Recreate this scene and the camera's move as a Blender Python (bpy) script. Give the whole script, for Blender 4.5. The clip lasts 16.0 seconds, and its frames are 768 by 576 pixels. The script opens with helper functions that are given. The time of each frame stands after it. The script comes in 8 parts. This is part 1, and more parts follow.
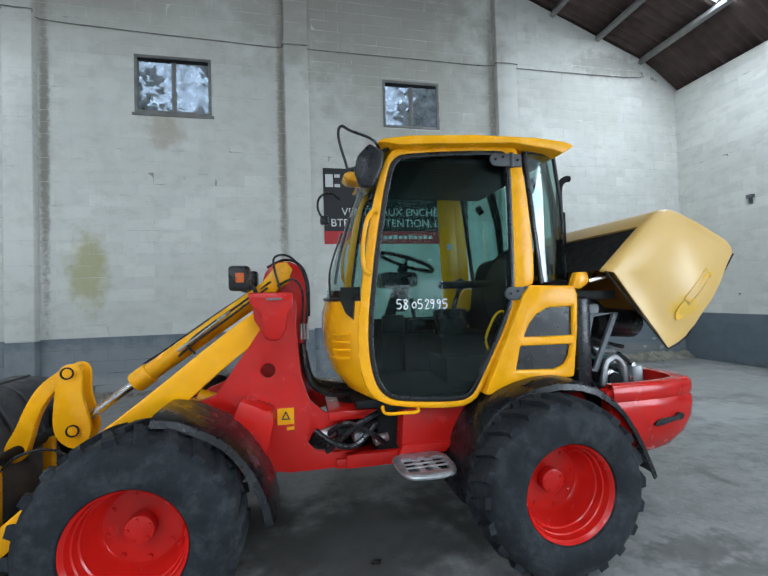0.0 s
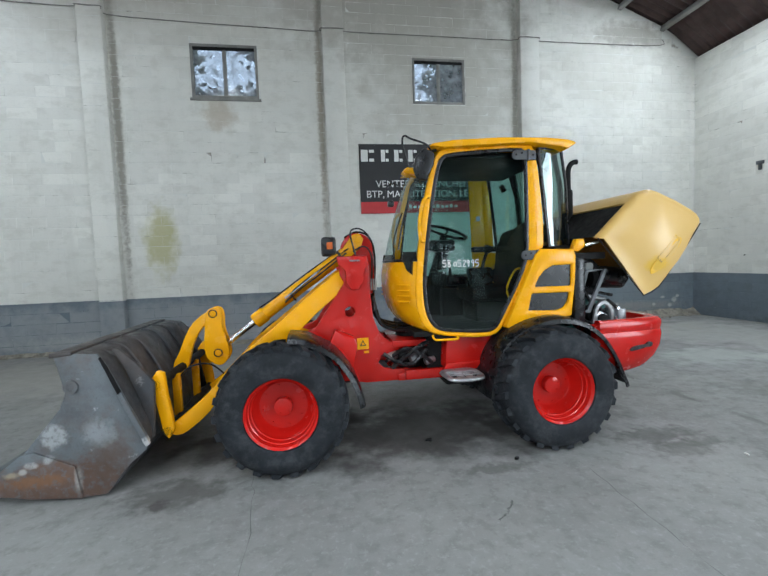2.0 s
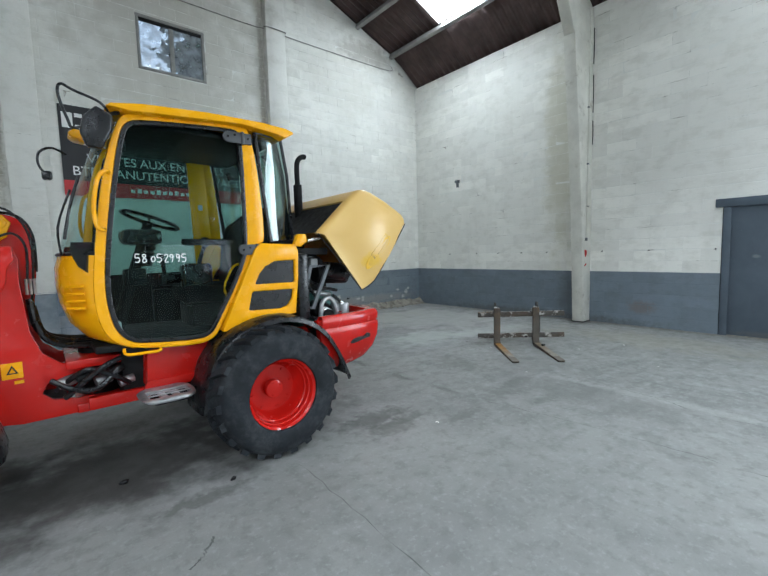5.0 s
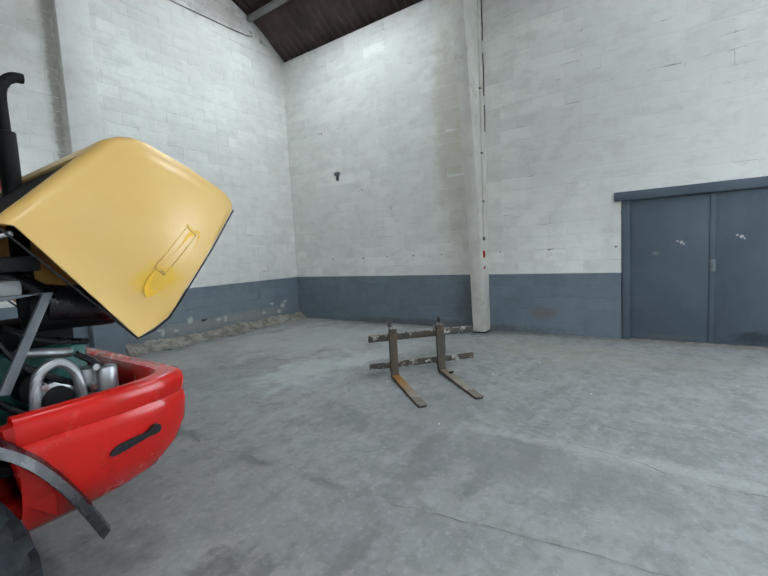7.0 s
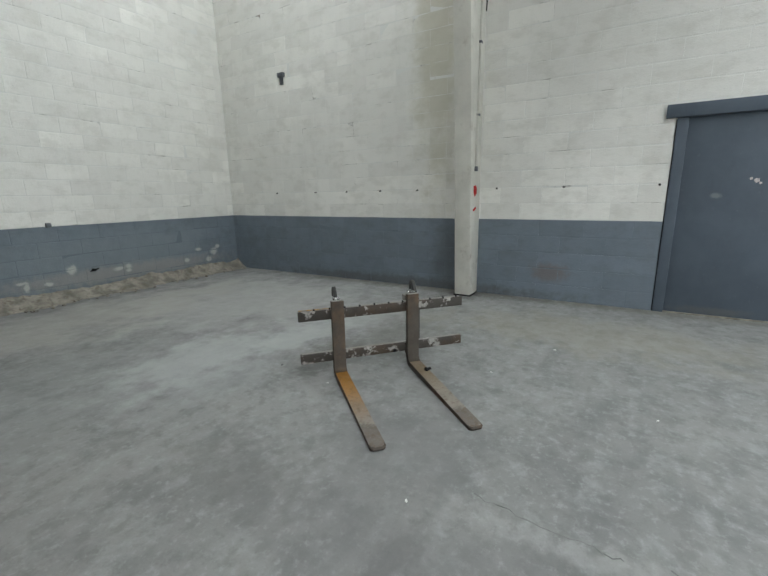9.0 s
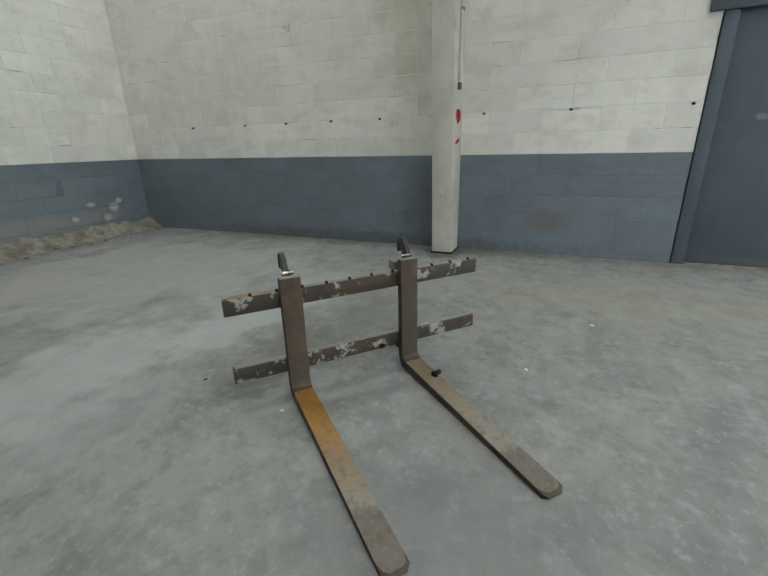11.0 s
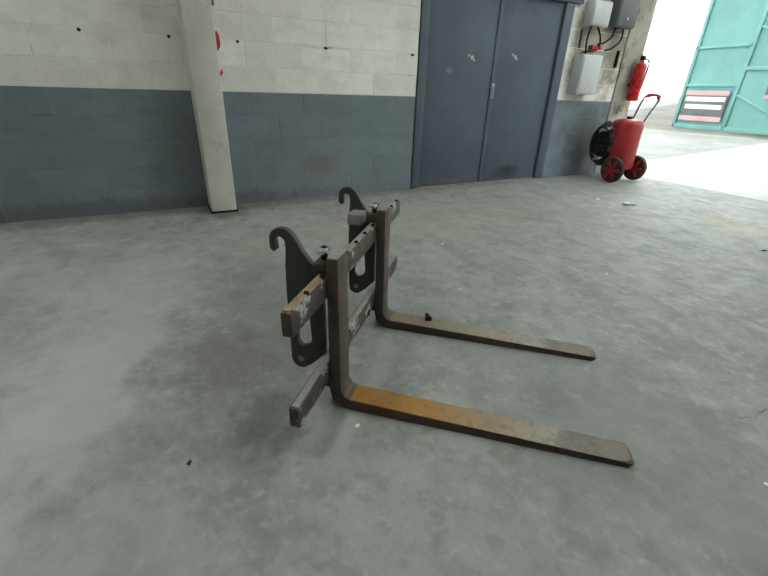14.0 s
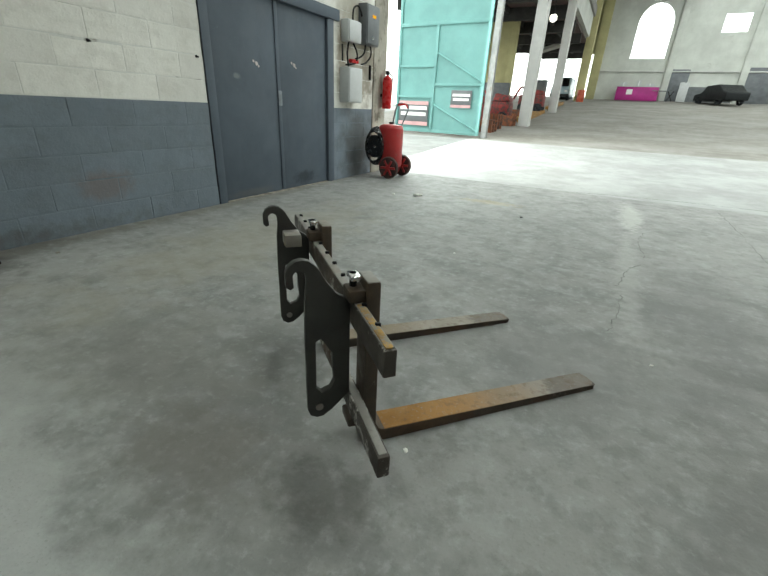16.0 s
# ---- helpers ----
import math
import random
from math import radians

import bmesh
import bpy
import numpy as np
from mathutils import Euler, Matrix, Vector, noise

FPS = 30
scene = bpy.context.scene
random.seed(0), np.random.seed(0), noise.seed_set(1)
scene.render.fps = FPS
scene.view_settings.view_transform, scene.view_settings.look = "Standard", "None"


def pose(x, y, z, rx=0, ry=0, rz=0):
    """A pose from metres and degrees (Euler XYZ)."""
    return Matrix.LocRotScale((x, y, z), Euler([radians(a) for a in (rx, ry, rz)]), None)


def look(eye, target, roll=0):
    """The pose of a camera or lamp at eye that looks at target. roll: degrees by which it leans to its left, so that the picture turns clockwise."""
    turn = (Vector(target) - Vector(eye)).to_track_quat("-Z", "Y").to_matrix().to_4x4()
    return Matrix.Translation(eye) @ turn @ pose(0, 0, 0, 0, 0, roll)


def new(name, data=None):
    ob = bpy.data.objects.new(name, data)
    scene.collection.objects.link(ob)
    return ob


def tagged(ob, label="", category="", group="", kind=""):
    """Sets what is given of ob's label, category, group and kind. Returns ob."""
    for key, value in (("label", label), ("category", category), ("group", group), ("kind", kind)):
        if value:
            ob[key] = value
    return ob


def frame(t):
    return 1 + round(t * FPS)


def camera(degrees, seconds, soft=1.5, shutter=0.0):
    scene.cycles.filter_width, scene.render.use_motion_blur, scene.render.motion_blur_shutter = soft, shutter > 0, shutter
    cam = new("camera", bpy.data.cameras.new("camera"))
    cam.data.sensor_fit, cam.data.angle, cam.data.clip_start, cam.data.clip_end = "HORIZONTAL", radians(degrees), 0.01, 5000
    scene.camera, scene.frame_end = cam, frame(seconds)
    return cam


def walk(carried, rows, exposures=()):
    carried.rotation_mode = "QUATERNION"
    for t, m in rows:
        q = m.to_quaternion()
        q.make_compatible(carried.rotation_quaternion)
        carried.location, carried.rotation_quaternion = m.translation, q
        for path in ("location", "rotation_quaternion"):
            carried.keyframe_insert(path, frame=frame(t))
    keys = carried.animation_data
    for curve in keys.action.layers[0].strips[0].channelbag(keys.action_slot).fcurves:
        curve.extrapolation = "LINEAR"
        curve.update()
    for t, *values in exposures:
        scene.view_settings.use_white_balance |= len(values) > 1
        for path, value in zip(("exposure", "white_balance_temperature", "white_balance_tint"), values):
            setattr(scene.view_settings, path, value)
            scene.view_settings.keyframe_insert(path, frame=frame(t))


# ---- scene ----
cam = camera(86.8, 16.0)
PATH = [
    (0, (0.153, 0.182, 1.539), (0.552, 2.141, 1.582), -1.7),
    (0.5, (0.047, -0.132, 1.544), (0.42, 1.832, 1.606), -2.7),
    (1, (-0.114, -0.347, 1.516), (0.229, 1.624, 1.5), -2.9),
    (1.5, (-0.231, -0.546, 1.524), (0.13, 1.42, 1.469), -2.4),
    (2, (-0.297, -0.726, 1.52), (0.008, 1.246, 1.395), -2.2),
    (2.5, (-0.372, -0.816, 1.519), (-0.07, 1.159, 1.413), -3.8),
    (3, (-0.448, -0.838, 1.521), (-0.183, 1.141, 1.416), -4.0),
    (3.5, (-0.453, -0.857, 1.524), (-0.135, 1.115, 1.441), -3.0),
    (4, (-0.332, -0.817, 1.501), (0.288, 1.083, 1.422), -2.8),
    (4.5, (-0.064, -0.751, 1.498), (0.916, 0.991, 1.413), -0.9),
    (5, (0.234, -0.588, 1.486), (1.512, 0.94, 1.311), -1.6),
    (5.2, (0.347, -0.462, 1.488), (1.675, 1.027, 1.363), -2.3),
    (7.3, (1.854, 0.553, 1.481), (3.505, 1.669, 1.301), -2.9),
    (7.5, (2.022, 0.636, 1.479), (3.669, 1.758, 1.306), -2.7),
    (8, (2.416, 0.888, 1.433), (4.126, 1.895, 1.181), -0.9),
    (8.5, (2.824, 1.1, 1.401), (4.541, 2.069, 1.069), -1.5),
    (9, (3.224, 1.278, 1.333), (4.9, 2.274, 0.886), -1.0),
    (9.5, (3.57, 1.482, 1.275), (5.289, 2.385, 0.793), -1.3),
    (9.7, (3.688, 1.546, 1.241), (5.384, 2.447, 0.683), -2.3),
    (11.8, (4.236, 2.349, 1.099), (6.026, 2.794, 0.325), -0.3),
    (12, (4.254, 2.444, 1.096), (6.054, 2.755, 0.282), 0.2),
    (12.5, (4.253, 2.734, 1.091), (6.066, 2.688, 0.25), 4.0),
    (13, (4.251, 2.996, 1.07), (6.046, 2.793, 0.211), 1.8),
    (13.5, (4.322, 3.223, 1.049), (5.989, 2.689, 0.082), 6.0),
    (14, (4.388, 3.466, 1.056), (5.977, 2.626, 0.179), 1.9),
    (14.5, (4.552, 3.643, 1.037), (6.036, 2.657, 0.128), -0.3),
    (15, (4.694, 3.849, 1.038), (6.077, 2.685, 0.181), 2.1),
    (15.5, (4.846, 3.925, 1.03), (5.988, 2.496, 0.221), 1.1),
    (16, (4.988, 3.982, 1.03), (5.82, 2.353, 0.22), 2.8),
]
LIGHT = [(0.0, 0.24, 5700, 7.5), (2.0, 0.31, 5950, 9), (3.5, 0.34, 6000, 9.5), (5.0, 0.26, 5900, 7.5), (7.5, 0.17, 6000, 9.5), (8.5, 0.19, 6250, 10), (9.5, 0.18, 6450, 9.5), (12.0, 0.12, 6600, 4.5), (16.0, 0.09, 6700, 1.5)]
walk(cam, [(t, look(eye, target, roll)) for t, eye, target, roll in PATH], LIGHT)

# ---- world and light ----
world = bpy.data.worlds.new("overcast_sky")
scene.world = world
world.use_nodes = True
wn = world.node_tree
sky = wn.nodes.new("ShaderNodeTexSky")
sky.sky_type, sky.sun_disc = "NISHITA", False
sky.sun_elevation, sky.sun_rotation = radians(50), radians(90)
wn.nodes["Background"].inputs[1].default_value = 0.15
cloud = wn.nodes.new("ShaderNodeMix")
cloud.data_type = "RGBA"
cloud.inputs[0].default_value = 0.65
cloud.inputs[7].default_value = (32.0, 32.8, 33.5, 1)
wn.links.new(sky.outputs[0], cloud.inputs[6])
wn.links.new(cloud.outputs[2], wn.nodes["Background"].inputs[0])
sun = new("sun", bpy.data.lights.new("sun", "SUN"))
sun.data.energy, sun.data.angle, sun.data.color = 1.2, radians(12), (1.0, 0.96, 0.9)
sun.matrix_basis = look((0, 0, 0), (-0.60, 0.0, -0.77))


def area(name, eye, target, w, h, watts, colour=(1, 1, 1)):
    lamp = new(name, bpy.data.lights.new(name, "AREA"))
    lamp.data.shape, lamp.data.size, lamp.data.size_y = "RECTANGLE", w, h
    lamp.data.energy, lamp.data.color = watts, colour
    lamp.matrix_basis = look(eye, target)
    return lamp


DAY = (0.93, 0.98, 1.0)

# ---- helpers of this scene ----


def finish(bm, name, angle=35):
    me = bpy.data.meshes.new(name)
    bmesh.ops.recalc_face_normals(bm, faces=bm.faces[:])
    bm.to_mesh(me)
    bm.free()
    for p in me.polygons:
        p.use_smooth = True
    me.set_sharp_from_angle(angle=radians(angle))
    return me


def part(name, bm, material, parent=None, label="", local=False):
    """Links a bmesh as one mesh object under a thing or a part; built in world coordinates unless local."""
    ob = new(name, finish(bm, name))
    ob.data.materials.append(material)
    if parent is not None:
        ob.parent = parent
        if parent.type == "EMPTY" and not local:
            ob.matrix_parent_inverse = parent.matrix_basis.inverted()
    if label:
        ob["label"] = label
    return ob


def thing(name, x, y, z=0.0, rz=0.0, label="", category="", group=""):
    ob = new(name)
    ob.empty_display_size = 0.1
    ob.matrix_basis = pose(x, y, z, 0, 0, rz)
    return tagged(ob, label, category, group)


def bevelled(bm, width, segments=2, limit=30, edges=None):
    if width > 0:
        es = [e for e in (edges or bm.edges) if len(e.link_faces) == 2 and e.calc_face_angle(0) > radians(limit)]
        if es:
            bmesh.ops.bevel(bm, geom=es, offset=width, segments=segments, profile=0.5, affect="EDGES", clamp_overlap=True)
    return bm


def box(x0, x1, y0, y1, z0, z1, bevel=0.0, bm=None):
    b = bmesh.new()
    bmesh.ops.create_cube(b, size=1)
    for v in b.verts:
        v.co = Vector(((x0 + x1) / 2 + v.co.x * (x1 - x0), (y0 + y1) / 2 + v.co.y * (y1 - y0), (z0 + z1) / 2 + v.co.z * (z1 - z0)))
    bevelled(b, bevel)
    return join(bm, b)


def join(bm, b):
    if bm is None:
        return b
    me = bpy.data.meshes.new("tmp")
    b.to_mesh(me)
    b.free()
    bm.from_mesh(me)
    bpy.data.meshes.remove(me)
    return bm


def moved(bm, m):
    bmesh.ops.transform(bm, matrix=m, verts=bm.verts[:])
    return bm


def put3(p, axis, d):
    return {"y": (p[0], d, p[1]), "x": (d, p[0], p[1]), "z": (p[0], p[1], d)}[axis]


def plate(outer, a, b, axis="y", holes=(), bevel=0.0, bm=None, segments=2):
    """A flat plate with holes, from its outline, between a and b on the axis."""
    q = bmesh.new()
    edges = []
    for loop in (outer, *holes):
        vs = [q.verts.new(put3(p, axis, a)) for p in loop]
        edges += [q.edges.new((vs[i], vs[(i + 1) % len(vs)])) for i in range(len(vs))]
    if holes:
        bmesh.ops.triangle_fill(q, use_beauty=True, use_dissolve=False, edges=edges)
    else:
        q.faces.new(vs)
    ext = bmesh.ops.extrude_face_region(q, geom=q.faces[:])
    d = Vector(put3((0, 0), axis, b - a))
    bmesh.ops.translate(q, vec=d, verts=[g for g in ext["geom"] if isinstance(g, bmesh.types.BMVert)])
    bmesh.ops.recalc_face_normals(q, faces=q.faces[:])
    bevelled(q, bevel, segments)
    return join(bm, q)


def cyl(p0, p1, r, r2=None, seg=20, bm=None, bevel=0.0):
    p0, p1 = Vector(p0), Vector(p1)
    q = bmesh.new()
    bmesh.ops.create_cone(q, cap_ends=True, segments=seg, radius1=r, radius2=r if r2 is None else r2, depth=(p1 - p0).length)
    bevelled(q, bevel, 2, 50)
    rot = (p1 - p0).to_track_quat("Z", "Y").to_matrix().to_4x4()
    moved(q, Matrix.Translation((p0 + p1) / 2) @ rot)
    return join(bm, q)


def curve_points(pts, n=6):
    """Catmull-Rom points through a few given ones."""
    ps = [Vector(p) for p in pts]
    out = []
    for i in range(len(ps) - 1):
        a, b, c, d = ps[max(i - 1, 0)], ps[i], ps[i + 1], ps[min(i + 2, len(ps) - 1)]
        for k in range(n):
            t = k / n
            out.append(0.5 * (2 * b + (c - a) * t + (2 * a - 5 * b + 4 * c - d) * t * t + (3 * b - a - 3 * c + d) * t ** 3))
    return out + [ps[-1]]


def tube(pts, r, seg=8, smooth=6, bm=None):
    """A round hose or bar along points."""
    ps = curve_points(pts, smooth) if smooth else [Vector(p) for p in pts]
    q = bmesh.new()
    rings = []
    up = Vector((0.13, 0.21, 0.97))
    for i, p in enumerate(ps):
        d = (ps[min(i + 1, len(ps) - 1)] - ps[max(i - 1, 0)]).normalized()
        s = d.cross(up)
        s = s.normalized() if s.length > 1e-3 else d.orthogonal().normalized()
        w = s.cross(d)
        rings.append([q.verts.new(p + r * (math.cos(k * 2 * math.pi / seg) * s + math.sin(k * 2 * math.pi / seg) * w)) for k in range(seg)])
    for a, b in zip(rings, rings[1:]):
        for k in range(seg):
            q.faces.new((a[k], a[(k + 1) % seg], b[(k + 1) % seg], b[k]))
    q.faces.new(rings[0][::-1])
    q.faces.new(rings[-1])
    return join(bm, q)


def lathe(profile, centre, seg=48, bm=None, close=False):
    """Spins (radius, y) pairs about the y axis through centre."""
    q = bmesh.new()
    rings = []
    for r, y in profile:
        rings.append([q.verts.new((centre[0] + r * math.cos(k * 2 * math.pi / seg), centre[1] + y, centre[2] + r * math.sin(k * 2 * math.pi / seg))) for k in range(seg)])
    pairs = list(zip(rings, rings[1:])) + ([(rings[-1], rings[0])] if close else [])
    for a, b in pairs:
        for k in range(seg):
            q.faces.new((a[k], a[(k + 1) % seg], b[(k + 1) % seg], b[k]))
    return join(bm, q)


def lathe_z(profile, centre, seg=24):
    """Spins (radius, z) pairs about the upright axis through centre."""
    q = bmesh.new()
    rings = [[q.verts.new((centre[0] + r * math.cos(k * 2 * math.pi / seg), centre[1] + r * math.sin(k * 2 * math.pi / seg), centre[2] + z)) for k in range(seg)] for r, z in profile]
    for a, b in zip(rings, rings[1:]):
        for k in range(seg):
            q.faces.new((a[k], a[(k + 1) % seg], b[(k + 1) % seg], b[k]))
    return q


def sheet(rows, thick=0.0, closed=False, bm=None):
    """A skin through rows of points; with a thickness it becomes a solid shell."""
    q = bmesh.new()
    vs = [[q.verts.new(p) for p in row] for row in rows]
    for a, b in zip(vs, vs[1:]):
        n = len(a)
        for k in range(n if closed else n - 1):
            q.faces.new((a[k], a[(k + 1) % n], b[(k + 1) % n], b[k]))
    bmesh.ops.recalc_face_normals(q, faces=q.faces[:])
    if thick:
        bmesh.ops.solidify(q, geom=q.faces[:], thickness=thick)
    return join(bm, q)


def lettering(name, words, size, m, material, parent, shear=0.0, stretch=1.0, label=""):
    c = bpy.data.curves.new(name, "FONT")
    c.body, c.size, c.extrude, c.shear, c.align_x = words, size, 0.0008, shear, "LEFT"
    ob = new(name, c)
    me = bpy.data.meshes.new_from_object(ob.evaluated_get(bpy.context.evaluated_depsgraph_get()))
    bpy.data.objects.remove(ob)
    ob = new(name, me)
    me.materials.clear()
    me.materials.append(material)
    ob.parent = parent
    base = parent.matrix_basis.inverted() if parent.type == "EMPTY" else Matrix()
    ob.matrix_parent_inverse = base
    ob.matrix_basis = m @ Matrix.Diagonal((stretch, 1, 1, 1))
    if label:
        ob["label"] = label
    return ob


# ---- materials ----


class Nodes:
    def __init__(self, name):
        self.m = bpy.data.materials.new(name)
        self.m.use_nodes = True
        self.t = self.m.node_tree
        self.p = self.t.nodes["Principled BSDF"]
        self.pos = self.t.nodes.new("ShaderNodeNewGeometry").outputs["Position"]

    def link(self, a, b):
        self.t.links.new(a, b)

    def noise(self, scale, detail=4.0, rough=0.6, vec=None, stretch=None):
        n = self.t.nodes.new("ShaderNodeTexNoise")
        n.inputs["Scale"].default_value, n.inputs["Detail"].default_value, n.inputs["Roughness"].default_value = scale, detail, rough
        v = vec or self.pos
        if stretch:
            mp = self.t.nodes.new("ShaderNodeMapping")
            mp.inputs["Scale"].default_value = stretch
            self.link(v, mp.inputs[0])
            v = mp.outputs[0]
        self.link(v, n.inputs["Vector"])
        return n.outputs["Fac"]

    def ramp(self, fac, a, b, lo=0.0, hi=1.0):
        r = self.t.nodes.new("ShaderNodeMapRange")
        r.interpolation_type = "SMOOTHSTEP"
        for i, v in enumerate((a, b, lo, hi)):
            r.inputs[i + 1].default_value = v
        self.link(fac, r.inputs[0])
        return r.outputs[0]

    def maths(self, op, a, b=None):
        n = self.t.nodes.new("ShaderNodeMath")
        n.operation = op
        for i, v in enumerate((a, b)):
            if v is None:
                continue
            if isinstance(v, (int, float)):
                n.inputs[i].default_value = v
            else:
                self.link(v, n.inputs[i])
        return n.outputs[0]

    def mix(self, fac, a, b, kind="MIX"):
        n = self.t.nodes.new("ShaderNodeMix")
        n.data_type, n.blend_type = "RGBA", kind
        for i, v in ((0, fac), (6, a), (7, b)):
            if isinstance(v, tuple):
                n.inputs[i].default_value = (*v, 1.0) if len(v) == 3 else v
            elif isinstance(v, (int, float)):
                n.inputs[i].default_value = v
            else:
                self.link(v, n.inputs[i])
        return n.outputs[2]

    def bump(self, height, strength, distance=0.01):
        n = self.t.nodes.new("ShaderNodeBump")
        n.inputs["Strength"].default_value, n.inputs["Distance"].default_value = strength, distance
        self.link(height, n.inputs["Height"])
        self.link(n.outputs[0], self.p.inputs["Normal"])

    def patch(self, centre, size, soft=0.35, ragged=1.2):
        """1 within an uneven oval patch round centre, 0 outside."""
        s = self.t.nodes.new("ShaderNodeVectorMath")
        s.operation = "SUBTRACT"
        self.link(self.pos, s.inputs[0])
        s.inputs[1].default_value = centre
        d = self.t.nodes.new("ShaderNodeVectorMath")
        d.operation = "DIVIDE"
        self.link(s.outputs[0], d.inputs[0])
        d.inputs[1].default_value = size
        l = self.t.nodes.new("ShaderNodeVectorMath")
        l.operation = "LENGTH"
        self.link(d.outputs[0], l.inputs[0])
        n = self.noise(2.2 / max(min(size), 0.15), 5.0)
        return self.ramp(self.maths("ADD", l.outputs["Value"], self.maths("MULTIPLY", self.maths("SUBTRACT", n, 0.5), ragged)), 1.0, 1.0 - 2 * soft)

    def done(self, colour, rough, metal=0.0, spec=None):
        for v, k in ((colour, "Base Color"), (rough, "Roughness"), (metal, "Metallic")):
            if isinstance(v, tuple):
                self.p.inputs[k].default_value = (*v, 1.0)
            elif isinstance(v, (int, float)):
                self.p.inputs[k].default_value = v
            else:
                self.link(v, self.p.inputs[k])
        if spec is not None:
            self.p.inputs["Specular IOR Level"].default_value = spec
        return self.m


def tone(c, k):
    return tuple(min(1.0, v * k) for v in c)


def plain(name, colour, rough=0.5, metal=0.0, vary=0.15, scale=3.0, grime=None, grime_at=(0.62, 0.8), bump=0.0, bump_scale=120.0, coat=0.0, spec=0.5):
    """Colour with broad and fine variation, and grime where the noise is high."""
    n = Nodes(name)
    big, fine = n.noise(scale, 4.0), n.noise(scale * 14, 3.0)
    c = n.mix(n.ramp(big, 0.3, 0.7), tone(colour, 1 - vary), tone(colour, 1 + vary * 0.6))
    c = n.mix(n.maths("MULTIPLY", n.ramp(fine, 0.45, 0.75), 0.25 * min(1.0, vary * 4)), c, tone(colour, 0.7))
    r = n.ramp(n.noise(scale * 3, 4.0), 0.25, 0.8, max(rough - 0.1, 0.02), min(rough + 0.12, 1.0))
    if grime:
        g = n.ramp(n.noise(scale * 1.7, 6.0, 0.7), *grime_at)
        c = n.mix(g, c, grime)
        r = n.mix(g, r, (0.75, 0.75, 0.75))
    if bump:
        n.bump(n.noise(bump_scale, 3.0), bump, 0.004)
    m = n.done(c, r, metal)
    n.p.inputs["Specular IOR Level"].default_value = spec
    if coat:
        n.p.inputs["Coat Weight"].default_value, n.p.inputs["Coat Roughness"].default_value = coat, 0.12
    return m


def wall_paint(name, colour, dirt, stains_and_shade=()):
    """Painted blockwork: blotchy paint, faint differences from block to block, dirt runs and pores."""
    n = Nodes(name)
    obj = n.t.nodes.new("ShaderNodeObjectInfo").outputs["Random"]
    isl = n.t.nodes.new("ShaderNodeNewGeometry").outputs["Random Per Island"]
    each = n.maths("MULTIPLY", n.maths("ADD", obj, isl), 0.5)
    c = n.mix(n.ramp(each, 0.2, 0.85), tone(colour, 0.90), tone(colour, 1.06))
    c = n.mix(n.ramp(n.noise(0.55, 5.0), 0.35, 0.7), c, tone(colour, 0.88))
    runs = n.ramp(n.noise(1.6, 5.0, 0.65, stretch=(1.6, 1.6, 0.22)), 0.5, 0.78)
    c = n.mix(n.maths("MULTIPLY", runs, 0.2), c, dirt)
    c = n.mix(n.maths("MULTIPLY", n.ramp(n.noise(4.2, 6.0, 0.66, stretch=(0.8, 0.8, 1.5)), 0.46, 0.66), 0.3), c, tone(dirt, 1.15))
    c = n.mix(n.maths("MULTIPLY", n.ramp(n.noise(38.0, 3.0), 0.6, 0.8), 0.3), c, tone(dirt, 0.8))
    # The given patches hold real stains and painted shade.
    for centre, size, col, k in stains_and_shade:
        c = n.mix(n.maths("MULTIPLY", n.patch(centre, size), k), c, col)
    n.bump(n.maths("ADD", n.noise(70.0, 4.0), n.maths("MULTIPLY", n.noise(9.0, 4.0), 3.0)), 0.28, 0.008)
    return n.done(c, n.ramp(n.noise(6.0, 3.0), 0.3, 0.7, 0.55, 0.8))


def wall_mortar():
    """Painted-over mortar: white above the dado line, grey-blue below, dirtier than the blocks."""
    n = Nodes("painted_mortar")
    z = n.t.nodes.new("ShaderNodeSeparateXYZ")
    n.link(n.pos, z.inputs[0])
    low = n.maths("LESS_THAN", z.outputs[2], 1.0)
    white = n.mix(n.ramp(n.noise(2.3, 6.0, 0.72), 0.53, 0.68), (0.68, 0.685, 0.65), (0.29, 0.27, 0.23))
    blue = n.mix(n.ramp(n.noise(1.7, 6.0, 0.7), 0.52, 0.7), (0.146, 0.178, 0.21), (0.11, 0.132, 0.152))
    n.bump(n.noise(60.0, 3.0), 0.4, 0.004)
    return n.done(n.mix(low, white, blue), 0.85)


